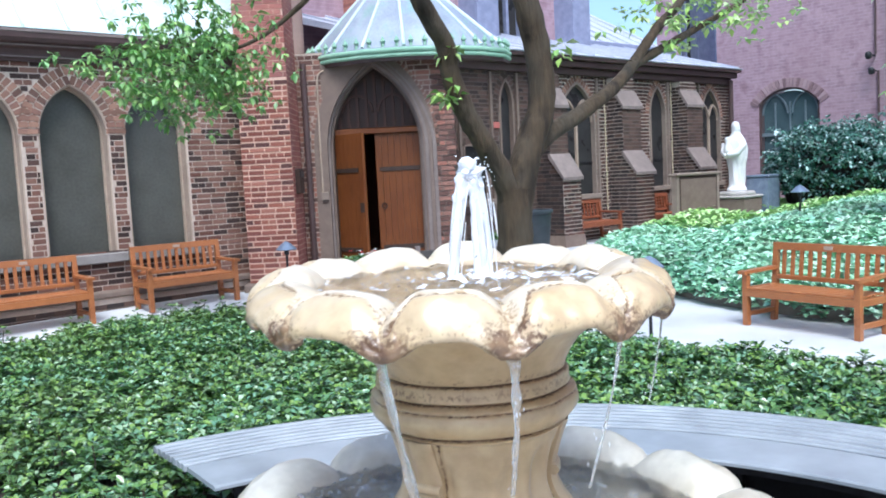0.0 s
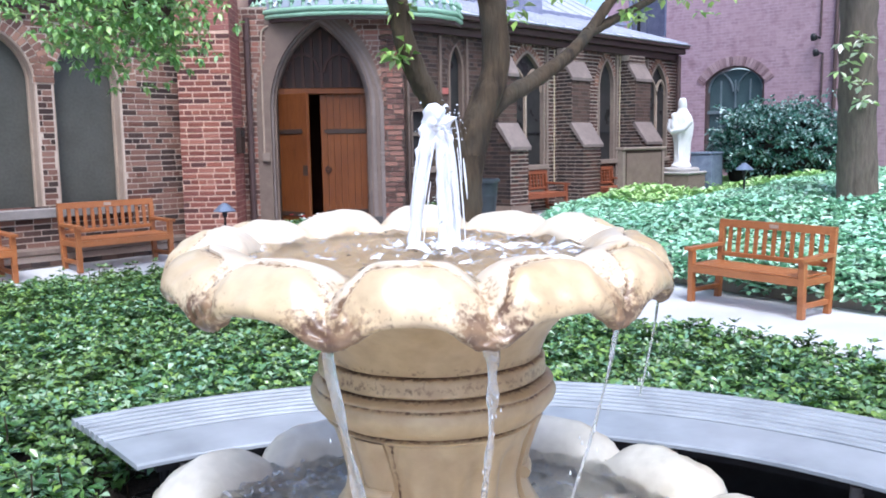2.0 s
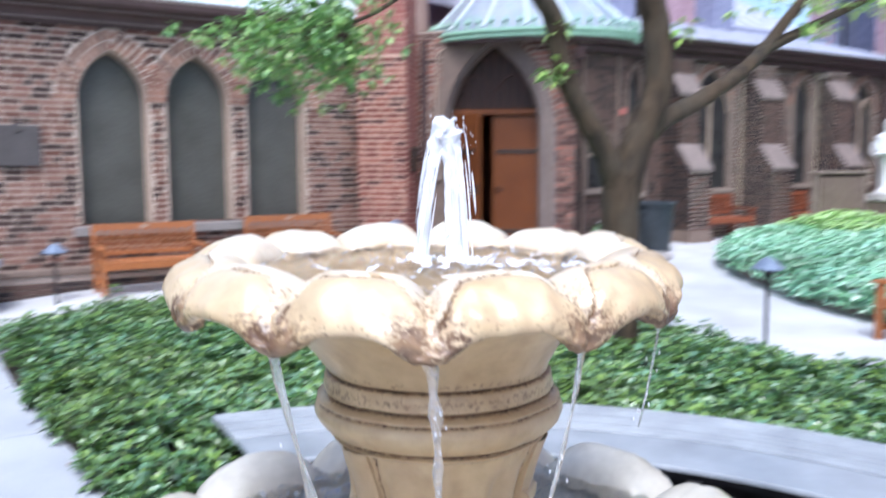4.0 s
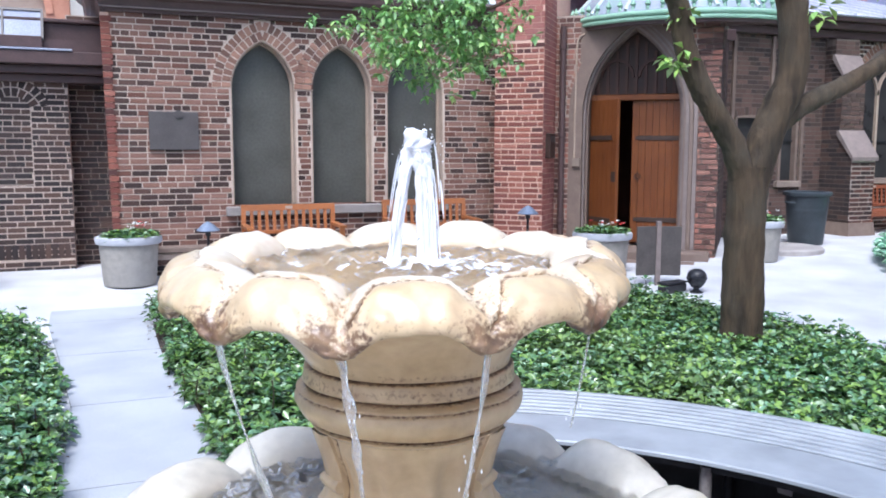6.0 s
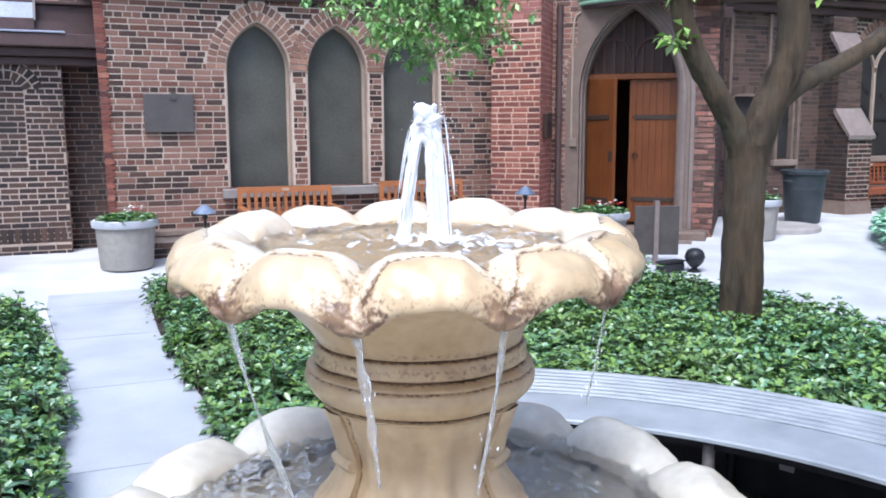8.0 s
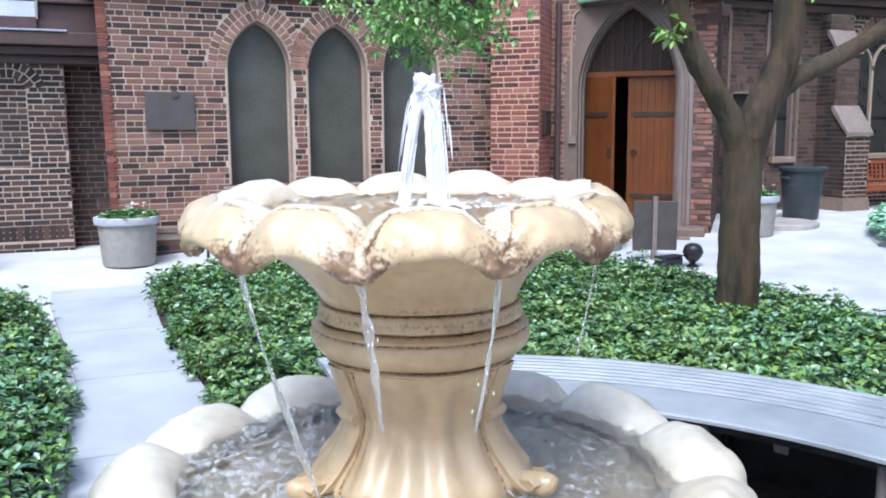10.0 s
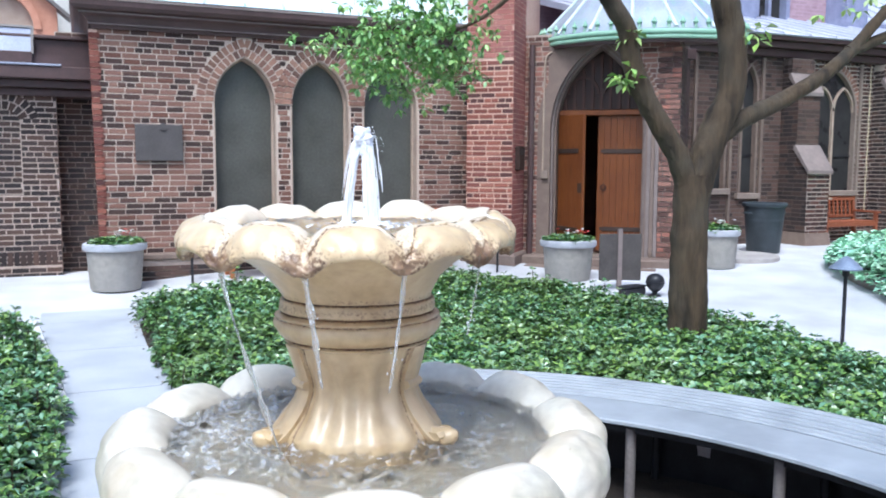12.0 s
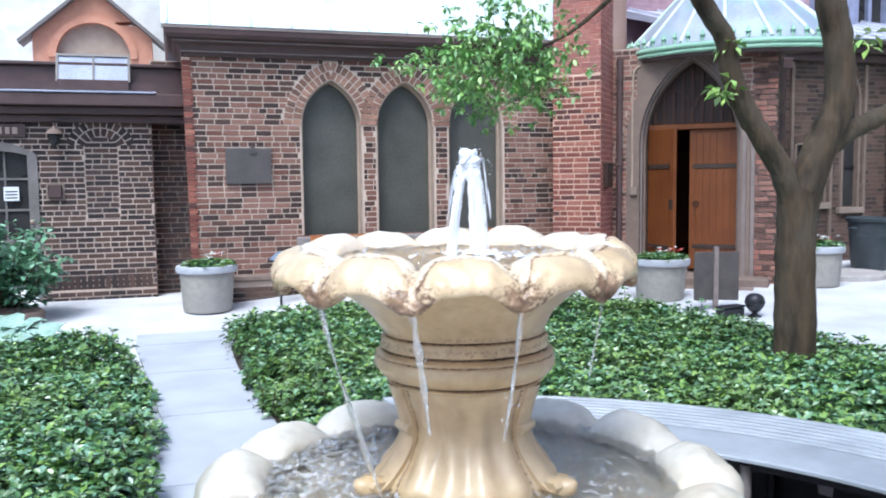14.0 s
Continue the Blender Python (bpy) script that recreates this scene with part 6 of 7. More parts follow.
def water_sheet(r, z, amp, seed, n=110, c=(0.0, 0.0), spill=0.0):
    b = B()
    for j in range(n + 1):
        for i in range(n + 1):
            u, v = 2 * i / n - 1, 2 * j / n - 1
            x, y = u * math.sqrt(1 - v * v / 2) * r, v * math.sqrt(1 - u * u / 2) * r
            d = math.hypot(x, y)
            bend = noise.noise(Vector((x * 9, y * 9, seed)))
            ring_ = math.sin(d * 105 + 5 * bend) * math.exp(-d * 3.2)
            crest_ = 0.5 - 1.6 * abs(noise.noise(Vector((x * 15 + bend, y * 15 - bend, seed))))
            w = amp * (0.55 * ring_ + 0.9 * crest_ + 0.7 * noise.noise(Vector((x * 42, y * 42, seed))) + 0.42 * noise.noise(Vector((x * 95, y * 95, seed))))
            b.v.append((FX + c[0] + x, FY + c[1] + y, z + w - spill * step(0.86 * r, r, d)))
    b.f = [(j * (n + 1) + i, j * (n + 1) + i + 1, (j + 1) * (n + 1) + i + 1, (j + 1) * (n + 1) + i) for j in range(n) for i in range(n)]
    b.m = [0] * len(b.f)
    return b


part("upper_water", water_sheet(0.33, 1.43, 0.0085, 1.5, 170), water_top, fountain, "rippled foaming water", 180)
part("lower_water", water_sheet(0.54, 0.934, 0.0115, 4.5, 220, BASIN, 0.024), water_low, fountain, "choppy water with its glints painted white", 180)
# the jet: it rises on one side, breaks at the top and falls back on the other
rng = random.Random(12)
JX, JY = 0.87, -0.5


def arch_point(t, off, top, spread):
    """Along the jet: t from 0 (nozzle) over 1 (top) to 2 (back in the water)."""
    side = -0.006 + spread * (t / 2) ** 1.15 + (0.012 * math.sin(math.pi * t / 2))
    z = 1.425 + (top - 1.425) * (1 - (1 - t) ** 2) if t <= 1 else 1.425 + (top - 1.425) * (1 - (t - 1) ** 2.2)
    return Vector((FX + side * JX + off[0], FY + side * JY + off[1], z + off[2]))


main = B()
for spread, top, w0, w1 in ((0.062, 1.642, 0.0095, 0.009), (0.05, 1.632, 0.0062, 0.0066), (0.074, 1.634, 0.006, 0.0066)):
    o = (0.0, 0.004, 0.0)
    pts = [arch_point(2 * k / 44, o, top, spread) for k in range(45)]
    main.tube(pts, [(w0 + (w1 - w0) * k / 44) * (1 + 1.25 * math.exp(-((k - 23) / 8) ** 2)) * (1 + 0.16 * math.sin(1.9 * k) + 0.08 * math.sin(4.7 * k)) for k in range(45)], 16, rough=0.7)
part("jet", main, water_jet, fountain, "short white arching jet", 180)
fine_ = B()
for k in range(110):
    o = (rng.gauss(0, 0.0065), rng.gauss(0, 0.0065), rng.gauss(0, 0.005))
    t0, ln_ = rng.uniform(0, 1.7), rng.uniform(0.15, 0.6)
    tp, sd = rng.gauss(1.64, 0.011), rng.gauss(0.062, 0.01)
    pts = [arch_point(min(t0 + ln_ * i / 9, 2), o, tp, sd) for i in range(10)]
    w = rng.uniform(0.0006, 0.0018)
    fine_.tube(pts, [w * (0.25 + math.sin(math.pi * (i + 0.4) / 10)) for i in range(10)], 5)
for k in range(150):
    o = (rng.gauss(0, 0.016), rng.gauss(0, 0.013), rng.gauss(-0.003, 0.013))
    c = arch_point(rng.uniform(0.7, 1.4), o, 1.64, 0.07)
    s = rng.uniform(0.0005, 0.0016)
    fine_.lathe([(0.3 * s, c.z - s), (s, c.z - 0.3 * s), (0.8 * s, c.z + 0.5 * s), (0.2 * s, c.z + 1.2 * s)], 7, (c.x, c.y))
tagged(part("jet_spray", fine_, water_jet, fountain, "", 180), kind="stuff")
# froth heaped round the foot of the jet and where it falls back
splash = B()
for k in range(46):
    a, r = rng.uniform(0, 6.28), abs(rng.gauss(0, 0.022))
    far_ = rng.random() < 0.6
    cx_, cy_ = (FX + 0.05, FY - 0.029) if far_ else (FX, FY)
    s = rng.uniform(0.003, 0.009)
    splash.lathe([(1.3 * s, 1.43), (1.1 * s, 1.434), (0.7 * s, 1.435 + s * 0.4), (0.1 * s, 1.436 + s * 0.7)], 9, (cx_ + r * math.cos(a), cy_ + r * math.sin(a)))
tagged(part("splash", splash, water_jet, fountain, "", 180), kind="stuff")


def ribbon(path, widths, thick, seed):
    """A thin, slightly twisting sheet of falling water."""
    b, n = B(), 10
    for i, p in enumerate(path):
        out = Vector((p.x - FX, p.y - FY, 0)).normalized()
        side_ = Vector((-out.y, out.x, 0))
        tw = 0.5 * math.sin(i * 0.21 + seed)
        ax, ay = side_ * math.cos(tw) + out * math.sin(tw), out * math.cos(tw) - side_ * math.sin(tw)
        for j in range(n):
            a = 2 * math.pi * j / n
            ripple = 1 + 0.35 * noise.noise(Vector((i * 0.33, math.cos(a) * 2, seed)))
            b.v.append(tuple(p + ax * (math.cos(a) * widths[i] * ripple) + ay * (math.sin(a) * thick * ripple)))
    m = len(path)
    b.f = [(i * n + j, i * n + (j + 1) % n, i * n + n + (j + 1) % n, i * n + n + j) for i in range(m - 1) for j in range(n)] + [tuple(range(n - 1, -1, -1)), tuple(range((m - 1) * n, m * n))]
    b.m = [0] * len(b.f)
    return b


# water spilling from the tongues: notch, half width at the top and at the foot, how far it draws in, sideways drift, how far down it holds together
for k, w0, w1, back_, drift, keep in ((0, 0.009, 0.003, 0.17, 0.012, 0.58), (1, 0.006, 0.002, 0.13, -0.004, 0.6), (2, 0.003, 0.001, 0.1, 0.0, 0.36), (11, 0.0095, 0.0055, 0.15, 0.01, 0.95)):
    th = NOTCH + 2 * math.pi * k / NP
    run = []
    for q in range(41):
        t = q / 40 * keep
        r = 0.378 - back_ * t ** 1.3
        a = th + drift / 0.38 * t * 2 + 0.01 * math.sin(5 * t + k)
        run.append(Vector((FX + r * math.cos(a), FY + r * math.sin(a), 1.374 - 0.455 * t)))
    strand = part("water_strand", ribbon(run, [(w0 + (w1 - w0) * q / 40) * (1 + 0.22 * math.sin(q * 0.55 + k * 2)) for q in range(41)], 0.0016, k + 0.5), water_fall, fountain, smooth=80)
    strand.visible_shadow = False
    # broken drops beside the strand, and white flecks for the glints where it lands
    drops = B()
    for q in range(9):
        t, s = rng.uniform(0.3, 0.98), rng.uniform(0.0006, 0.0013)
        c = run[int(t * 40)]
        x, y = c.x + rng.gauss(0, 0.007), c.y + rng.gauss(0, 0.007)
        drops.lathe([(0.2 * s, c.z - 2 * s), (s, c.z - s), (0.9 * s, c.z + s), (0.15 * s, c.z + 4 * s)], 6, (x, y))
    for q in range(70):
        a, r, s = rng.uniform(0, 6.28), abs(rng.gauss(0, 0.06)), rng.uniform(0.001, 0.003)
        x, y, z = run[-1].x + r * math.cos(a), run[-1].y + r * math.sin(a), 0.919 + rng.uniform(0, 0.01)
        if math.hypot(x - FX, y - FY) < 0.44 and keep > 0.7:
            drops.lathe([(0.3 * s, z - 0.3 * s), (s, z), (0.6 * s, z + 0.5 * s), (0.1 * s, z + 0.8 * s)], 7, (x, y))
    tagged(part("spray", drops, water_jet, fountain, "", 180), kind="stuff")

# ---- the ring bench ----
A0 = -60.0
rb = thing("ring_bench", "curved silver slatted bench around the fountain", "bench", pose(2.41, 2.49, 0))


def bench_end(r):
    """Where the seat stops at its near end: the cut is a little askew."""
    return 79.4 + 1.8 * (r - 1.98) / 0.725


def arc_bar(r0, r1, z0, z1, bev=0.006, n=64, drop=0.0, stop=None):
    b = B()
    ring_ = [(r0 + bev, z1 - drop), (r0, z1 - bev - drop), (r0, z0), (r1, z0), (r1, z1 - bev), (r1 - bev, z1)]
    m = len(ring_)
    for k in range(n + 1):
        for r, z in ring_:
            a = radians(A0 + ((stop or bench_end(r)) - A0) * k / n)
            b.v.append((r * math.cos(a), r * math.sin(a), z))
    b.f = [(k * m + i, k * m + (i + 1) % m, (k + 1) * m + (i + 1) % m, (k + 1) * m + i) for k in range(n) for i in range(m)] + [tuple(range(m)), tuple(range(n * m + m - 1, n * m - 1, -1))]
    b.m = [0] * len(b.f)
    return b


for k in range(7):
    r = 2.705 - 0.056 * k
    part("slat", arc_bar(r - 0.037, r, 0.42, 0.452 - 0.001 * (k % 2), 0.007), steel_slat, rb, smooth=30)
part("front_board", arc_bar(1.985, 2.302, 0.43, 0.452, 0.006, drop=0.003), steel_slat, rb, "broad plain front board", smooth=30)
# added dark strip: the shade under the seat, built as a solid
part("edging", arc_bar(2.55, 2.59, 0.0, 0.375, stop=74), black_metal, rb, "dark panel standing in for the shade under the seat")
part("under_frame", arc_bar(2.05, 2.64, 0.38, 0.425, stop=77), black_metal, rb)
for k in range(8):
    a = radians(A0 + 6 + 128 * k / 7)
    c, s = math.cos(a), math.sin(a)
    part("leg", B().tube([(2.06 * c, 2.06 * s, 0.0), (2.06 * c, 2.06 * s, 0.4)], 0.024, 10), grey_paint, rb, "dull grey metal post", smooth=50)
    part("leg", B().tube([(2.5 * c, 2.5 * s, 0.0), (2.5 * c, 2.5 * s, 0.37)], 0.022, 8), black_metal, rb, smooth=50)
tag_at = radians(32.3)
part("worn_patch", B().hexa([(-0.03, -0.004, -0.035), (0.028, -0.004, -0.04), (0.028, 0.004, -0.04), (-0.03, 0.004, -0.035), (-0.038, -0.004, 0.022), (0.034, -0.004, 0.034), (0.034, 0.004, 0.034), (-0.038, 0.004, 0.022)]).moved(pose(2.542 * math.cos(tag_at), 2.542 * math.sin(tag_at), 0.2, 0, 0, 32.3 - 90)), grey_stone, rb, "small pale grey patch under the seat")


# ---- garden benches ----
def garden_bench(m, label, width=1.33, group="garden benches", teak=None):
    teak = teak or teak_wood
    b = thing("garden_bench", label, "bench", m, group)
    w, d = width / 2, 0.55
    for s in (-1, 1):
        x = s * (w - 0.03)
        part("leg", B().box(x - 0.03, x + 0.03, 0.0, 0.06, 0, 0.56, bevel=0.006), teak, b)
        part("leg", B().hexa([(x - 0.03, d - 0.08, 0), (x + 0.03, d - 0.08, 0), (x + 0.03, d - 0.02, 0), (x - 0.03, d - 0.02, 0), (x - 0.03, d + 0.0, 0.86), (x + 0.03, d + 0.0, 0.86), (x + 0.03, d + 0.05, 0.86), (x - 0.03, d + 0.05, 0.86)]), teak, b)
        part("armrest", B().hexa([(x - 0.045, -0.05, 0.56), (x + 0.045, -0.05, 0.56), (x + 0.04, d + 0.0, 0.57), (x - 0.04, d + 0.0, 0.57), (x - 0.045, -0.05, 0.595), (x + 0.045, -0.05, 0.595), (x + 0.04, d + 0.0, 0.605), (x - 0.04, d + 0.0, 0.605)]), teak, b)
        part("stretcher", B().box(x - 0.022, x + 0.022, 0.06, d - 0.06, 0.1, 0.15, bevel=0.005), teak, b)
        part("seat_rail", B().box(x - 0.025, x + 0.025, 0.06, d - 0.05, 0.32, 0.39, bevel=0.005), teak, b)
    part("seat_rail", B().box(-w + 0.06, w - 0.06, 0.0, 0.035, 0.32, 0.395, bevel=0.005), teak, b)
    for k in range(5):
        y = 0.005 + 0.095 * k
        part("seat_slat", B().box(-w + 0.03, w - 0.03, y, y + 0.08, 0.397, 0.42, bevel=0.005), teak, b)
    part("top_rail", B().hexa([(-w + 0.06, d - 0.01, 0.78), (w - 0.06, d - 0.01, 0.78), (w - 0.06, d + 0.03, 0.78), (-w + 0.06, d + 0.03, 0.78), (-w + 0.06, d + 0.0, 0.86), (w - 0.06, d + 0.0, 0.86), (w - 0.06, d + 0.04, 0.86), (-w + 0.06, d + 0.04, 0.86)]), teak, b)
    part("lower_rail", B().box(-w + 0.06, w - 0.06, d - 0.04, d, 0.46, 0.51, bevel=0.005), teak, b)
    n = 11
    for k in range(n):
        x = -w + 0.14 + (width - 0.28) * k / (n - 1)
        part("back_slat", B().hexa([(x - 0.022, d - 0.028, 0.51), (x + 0.022, d - 0.028, 0.51), (x + 0.022, d - 0.01, 0.51), (x - 0.022, d - 0.01, 0.51), (x - 0.022, d + 0.0, 0.78), (x + 0.022, d + 0.0, 0.78), (x + 0.022, d + 0.018, 0.78), (x - 0.022, d + 0.018, 0.78)]), teak, b)
    part("name_plate", B().box(-0.05, 0.05, d - 0.012, d - 0.006, 0.8, 0.84), tan_stone, b, "small brass plate")
    return b


by_hall = [pose(x, 11.15, ground_z(x, 11.2)) for x in (4.02, 5.83)]
short = garden_bench(by_hall[0] @ Matrix.Diagonal((0.9, 0.9, 0.9, 1)), "orange varnished teak bench against the hall wall", 1.3)
copy_thing(short, by_hall[1])
garden_bench(pose(8.945, 5.07, 0.0, 0, 0, -98.5) @ Matrix.Diagonal((0.92, 0.92, 0.92, 1)), "orange varnished teak bench before the bank")
first = garden_bench(pose(14.08, 11.33, 0.245) @ Matrix.Diagonal((0.93, 0.93, 0.93, 1)), "reddish teak bench between chapel buttresses", teak=teak_red)
copy_thing(first, pose(16.37, 11.33, 0.25))


# ---- planters ----
def planter(x, y, r, h, seed, label, lift=0.0):
    z = ground_z(x, y) + lift
    p = thing("planter", label, "planter", pose(x, y, z), "concrete planters")
    part("tub", B().lathe([(r * 0.78, 0.0), (r * 0.8, 0.02), (r * 0.9, h - 0.09), (r * 0.9, h - 0.08)], 40), planter_mat, p, smooth=40)
    part("rim", B().lathe([(r * 0.9, h - 0.09), (r * 0.99, h - 0.085), (r * 1.02, h - 0.05), (r * 1.0, h - 0.01), (r * 0.93, h), (r * 0.86, h - 0.005), (r * 0.85, h - 0.05)], 40, caps=False), planter_rim, p, "pale rolled rim", smooth=40)
    part("earth", B().lathe([(0.01, h - 0.05), (r * 0.86, h - 0.05), (r * 0.86, h - 0.048)], 30), soil, p)
    rg = random.Random(seed)
    sp = []
    for _ in range(170):
        a, q = rg.uniform(0, 6.28), rg.random() ** 0.5 * r * 0.88
        sp.append((q * math.cos(a), q * math.sin(a), h - 0.03 + rg.uniform(0, 0.1) * (1 - 0.5 * q / r)))
    leaves("foliage", sp, ivy_leaf, 0.07, "", "", seed=seed, kind="", parent=p, width=0.6)
    fl = []
    for _ in range(15):
        a, q = rg.uniform(0, 6.28), rg.random() ** 0.5 * r * 0.8
        fl.append((q * math.cos(a), q * math.sin(a), h + rg.uniform(0.08, 0.14)))
    leaves("blossom", fl, [flower_white, flower_red], 0.035, "", "", seed=seed + 1, kind="stuff", parent=p, width=0.9, per=5, lift=(0, 40), pick=[1 if rg.random() < 0.3 else 0 for _ in fl])
    return p


planter(2.13, 11.4, 0.36, 0.56, 21, "round grey concrete planter with small flowers")
planter(7.57, 10.05, 0.36, 0.52, 23, "round grey concrete planter with red and white flowers")
planter(9.85, 9.86, 0.3, 0.53, 25, "round grey concrete planter by the porch")
tagged(part("step_round", B().lathe([(0.55, -0.1), (0.55, 0.04), (0.53, 0.06), (0.01, 0.061)], 40), tan_grey, m=pose(10.72, 10.36, ground_z(10.72, 10.36)), smooth=40), "low round worn stone slab before the porch", "step", kind="structure")

# ---- bin, sign, lights ----
bz = ground_z(11.5, 10.72)
tb = thing("trash_bin", "dark grey plastic trash bin with rolled rim", "bin", pose(11.5, 10.72, bz) @ Matrix.Diagonal((1.06, 1.06, 0.99, 1)))
part("body", B().lathe([(0.22, 0), (0.23, 0.02), (0.285, 0.72), (0.29, 0.74)], 32), bin_plastic, tb, smooth=40)
part("rim", B().lathe([(0.285, 0.72), (0.315, 0.725), (0.318, 0.77), (0.3, 0.785), (0.275, 0.78), (0.27, 0.5), (0.01, 0.48)], 32, caps=False), bin_plastic, tb, smooth=40)
for s in (-1, 1):
    part("handle", B().tube(spline([(s * 0.29, -0.07, 0.62), (s * 0.345, -0.05, 0.63), (s * 0.345, 0.05, 0.63), (s * 0.29, 0.07, 0.62)], 3), 0.014, 6), bin_plastic, tb, smooth=50)
st = thing("garden_sign", "dark brown double-leaf sign on a short post", "sign", pose(7.72, 9.12, 0.08, 0, 0, -20))
part("post", B().box(-0.026, 0.026, -0.035, 0.02, -0.06, 0.74, bevel=0.006), grey_brown, st, "weathered grey-brown wooden post")
for s in (-1, 1):
    part("board", B().box(0.022 * s if s > 0 else -0.255, 0.255 if s > 0 else -0.022, -0.014, 0.014, 0.12, 0.68, bevel=0.006).moved(pose(0, 0, 0, 0, 0, -8 * s)), sign_back, st)
sp_ = thing("garden_spotlight", "round black garden spotlight on a short base", "spotlight", pose(7.86, 8.6, 0.03) @ Matrix.Scale(0.86, 4))
part("base", B().lathe([(0.09, 0.0), (0.09, 0.05), (0.06, 0.07), (0.035, 0.09), (0.03, 0.14)], 20), black_metal, sp_, smooth=40)
head = part("housing", B().lathe([(0.03, 0.1), (0.07, 0.13), (0.112, 0.185), (0.124, 0.24), (0.118, 0.285), (0.095, 0.325), (0.05, 0.35), (0.01, 0.356)], 26), black_metal, sp_, "glossy round black head", smooth=60)
part("band", B().lathe([(0.125, 0.226), (0.13, 0.229), (0.13, 0.247), (0.125, 0.25)], 26), black_metal, head, smooth=40)
jb = thing("cable_box", "low black cable box on the bed beside the spotlight", "box", pose(7.6, 8.68, 0.08, 0, 0, 12))
part("case", B().box(-0.16, 0.16, -0.06, 0.06, 0.0, 0.1, bevel=0.015), black_metal, jb)
part("lid", B().box(-0.17, 0.17, -0.07, 0.07, 0.1, 0.12, bevel=0.008), black_metal, jb)


def path_lamp(x, y, h, label):
    p = thing("path_lamp", label, "lamp", pose(x, y, ground_z(x, y)), "path lamps")
    part("post", B().tube([(0, 0, 0), (0, 0, h - 0.05)], 0.016, 8), black_metal, p, smooth=50)
    part("cap", B().lathe([(0.0, h - 0.03), (0.13, h - 0.06), (0.135, h - 0.05), (0.06, h + 0.02), (0.02, h + 0.045), (0.0, h + 0.05)], 20, caps=False), lamp_blue, p, "blue-grey mushroom cap", smooth=40)
    part("neck", B().lathe([(0.03, h - 0.12), (0.035, h - 0.03)], 12), black_metal, p)


path_lamp(3.0, 11.3, 0.62, "low mushroom path lamp by the hall")
path_lamp(7.705, 5.83, 0.775, "low mushroom path lamp beside the bed")
path_lamp(6.9, 10.75, 0.72, "low mushroom path lamp by the brick pier")
path_lamp(13.65, 7.3, 1.12, "low mushroom path lamp among ferns")


# ---- the tree by the fountain ----
def limb(b, pts, r0, r1, n=10, k=6):
    run = spline(pts, k)
    b.tube(run, [r0 + (r1 - r0) * (i / (len(run) - 1)) ** 0.8 for i in range(len(run))], n, rough=0.14)
    return run


tree = thing("tree", "forked grey-brown tree rising from the planted bed", "tree")
trunk = B()
limb(trunk, [(6.33, 6.15, -0.05), (6.31, 6.13, 0.12), (6.28, 6.1, 0.5), (6.27, 6.1, 1.0), (6.27, 6.1, 1.5)], 0.175, 0.134, 20, 8)
part("trunk", trunk, bark, tree, "rough brown trunk", smooth=60)
forks = B()
limb(forks, [(6.27, 6.1, 1.28), (6.15, 6.1, 1.62), (5.98, 6.12, 1.88), (5.81, 6.15, 2.15), (5.7, 6.15, 2.4), (5.63, 6.12, 2.62), (5.45, 6.1, 2.82), (5.2, 6.05, 3.2), (5.0, 5.9, 3.9)], 0.098, 0.062, 12)
part("limb", forks, bark, tree, smooth=60)
forks = B()
limb(forks, [(6.28, 6.1, 1.25), (6.4, 6.1, 1.65), (6.52, 6.08, 1.95), (6.6, 6.05, 2.2), (6.58, 6.05, 2.6), (6.48, 6.05, 2.95), (6.4, 6.1, 3.6), (6.45, 6.2, 4.6), (6.3, 6.3, 5.6)], 0.13, 0.095, 14)
part("limb", forks, bark, tree, smooth=60)
forks = B()
limb(forks, [(6.46, 6.09, 1.78), (6.75, 6.1, 1.95), (7.1, 6.1, 2.09), (7.54, 6.1, 2.3), (7.85, 6.1, 2.5), (8.05, 6.1, 2.68), (8.3, 6.05, 2.95), (8.6, 6.0, 3.2), (9.1, 5.9, 3.8)], 0.088, 0.034, 12)
part("limb", forks, bark, tree, smooth=60)
forks = B()
limb(forks, [(7.9, 6.1, 2.56), (8.3, 6.12, 2.7), (8.75, 6.15, 2.86), (9.3, 6.2, 3.06), (9.8, 6.2, 3.25), (10.6, 6.2, 3.6)], 0.055, 0.025, 8)
part("limb", forks, bark, tree, smooth=60)
forks = B()
hang = limb(forks, [(6.4, 6.15, 3.7), (6.6, 7.2, 4.25), (6.55, 8.3, 4.0), (6.25, 9.0, 3.5), (5.9, 9.25, 3.18), (5.5, 9.35, 3.0), (5.1, 9.4, 2.86)], 0.06, 0.008, 8)
hang_limb = part("limb", forks, bark, tree, smooth=60)
rng = random.Random(31)
clump = []
for cx, cz, sx, sz, n in ((4.45, 2.88, 0.3, 0.13, 22), (4.85, 2.74, 0.28, 0.2, 38), (5.3, 2.87, 0.25, 0.17, 32), (5.55, 2.68, 0.22, 0.2, 32), (5.08, 2.44, 0.12, 0.16, 16), (4.95, 3.1, 0.35, 0.12, 22), (5.35, 3.22, 0.25, 0.1, 14), (4.6, 2.57, 0.12, 0.1, 11), (5.2, 3.42, 0.4, 0.14, 20), (5.6, 3.05, 0.2, 0.2, 16)):
    for _ in range(int(n * 2.1)):
        clump.append((cx + rng.gauss(0, sx * 0.72), 9.35 + rng.gauss(0, 0.3), cz + rng.gauss(0, sz * 0.75)))
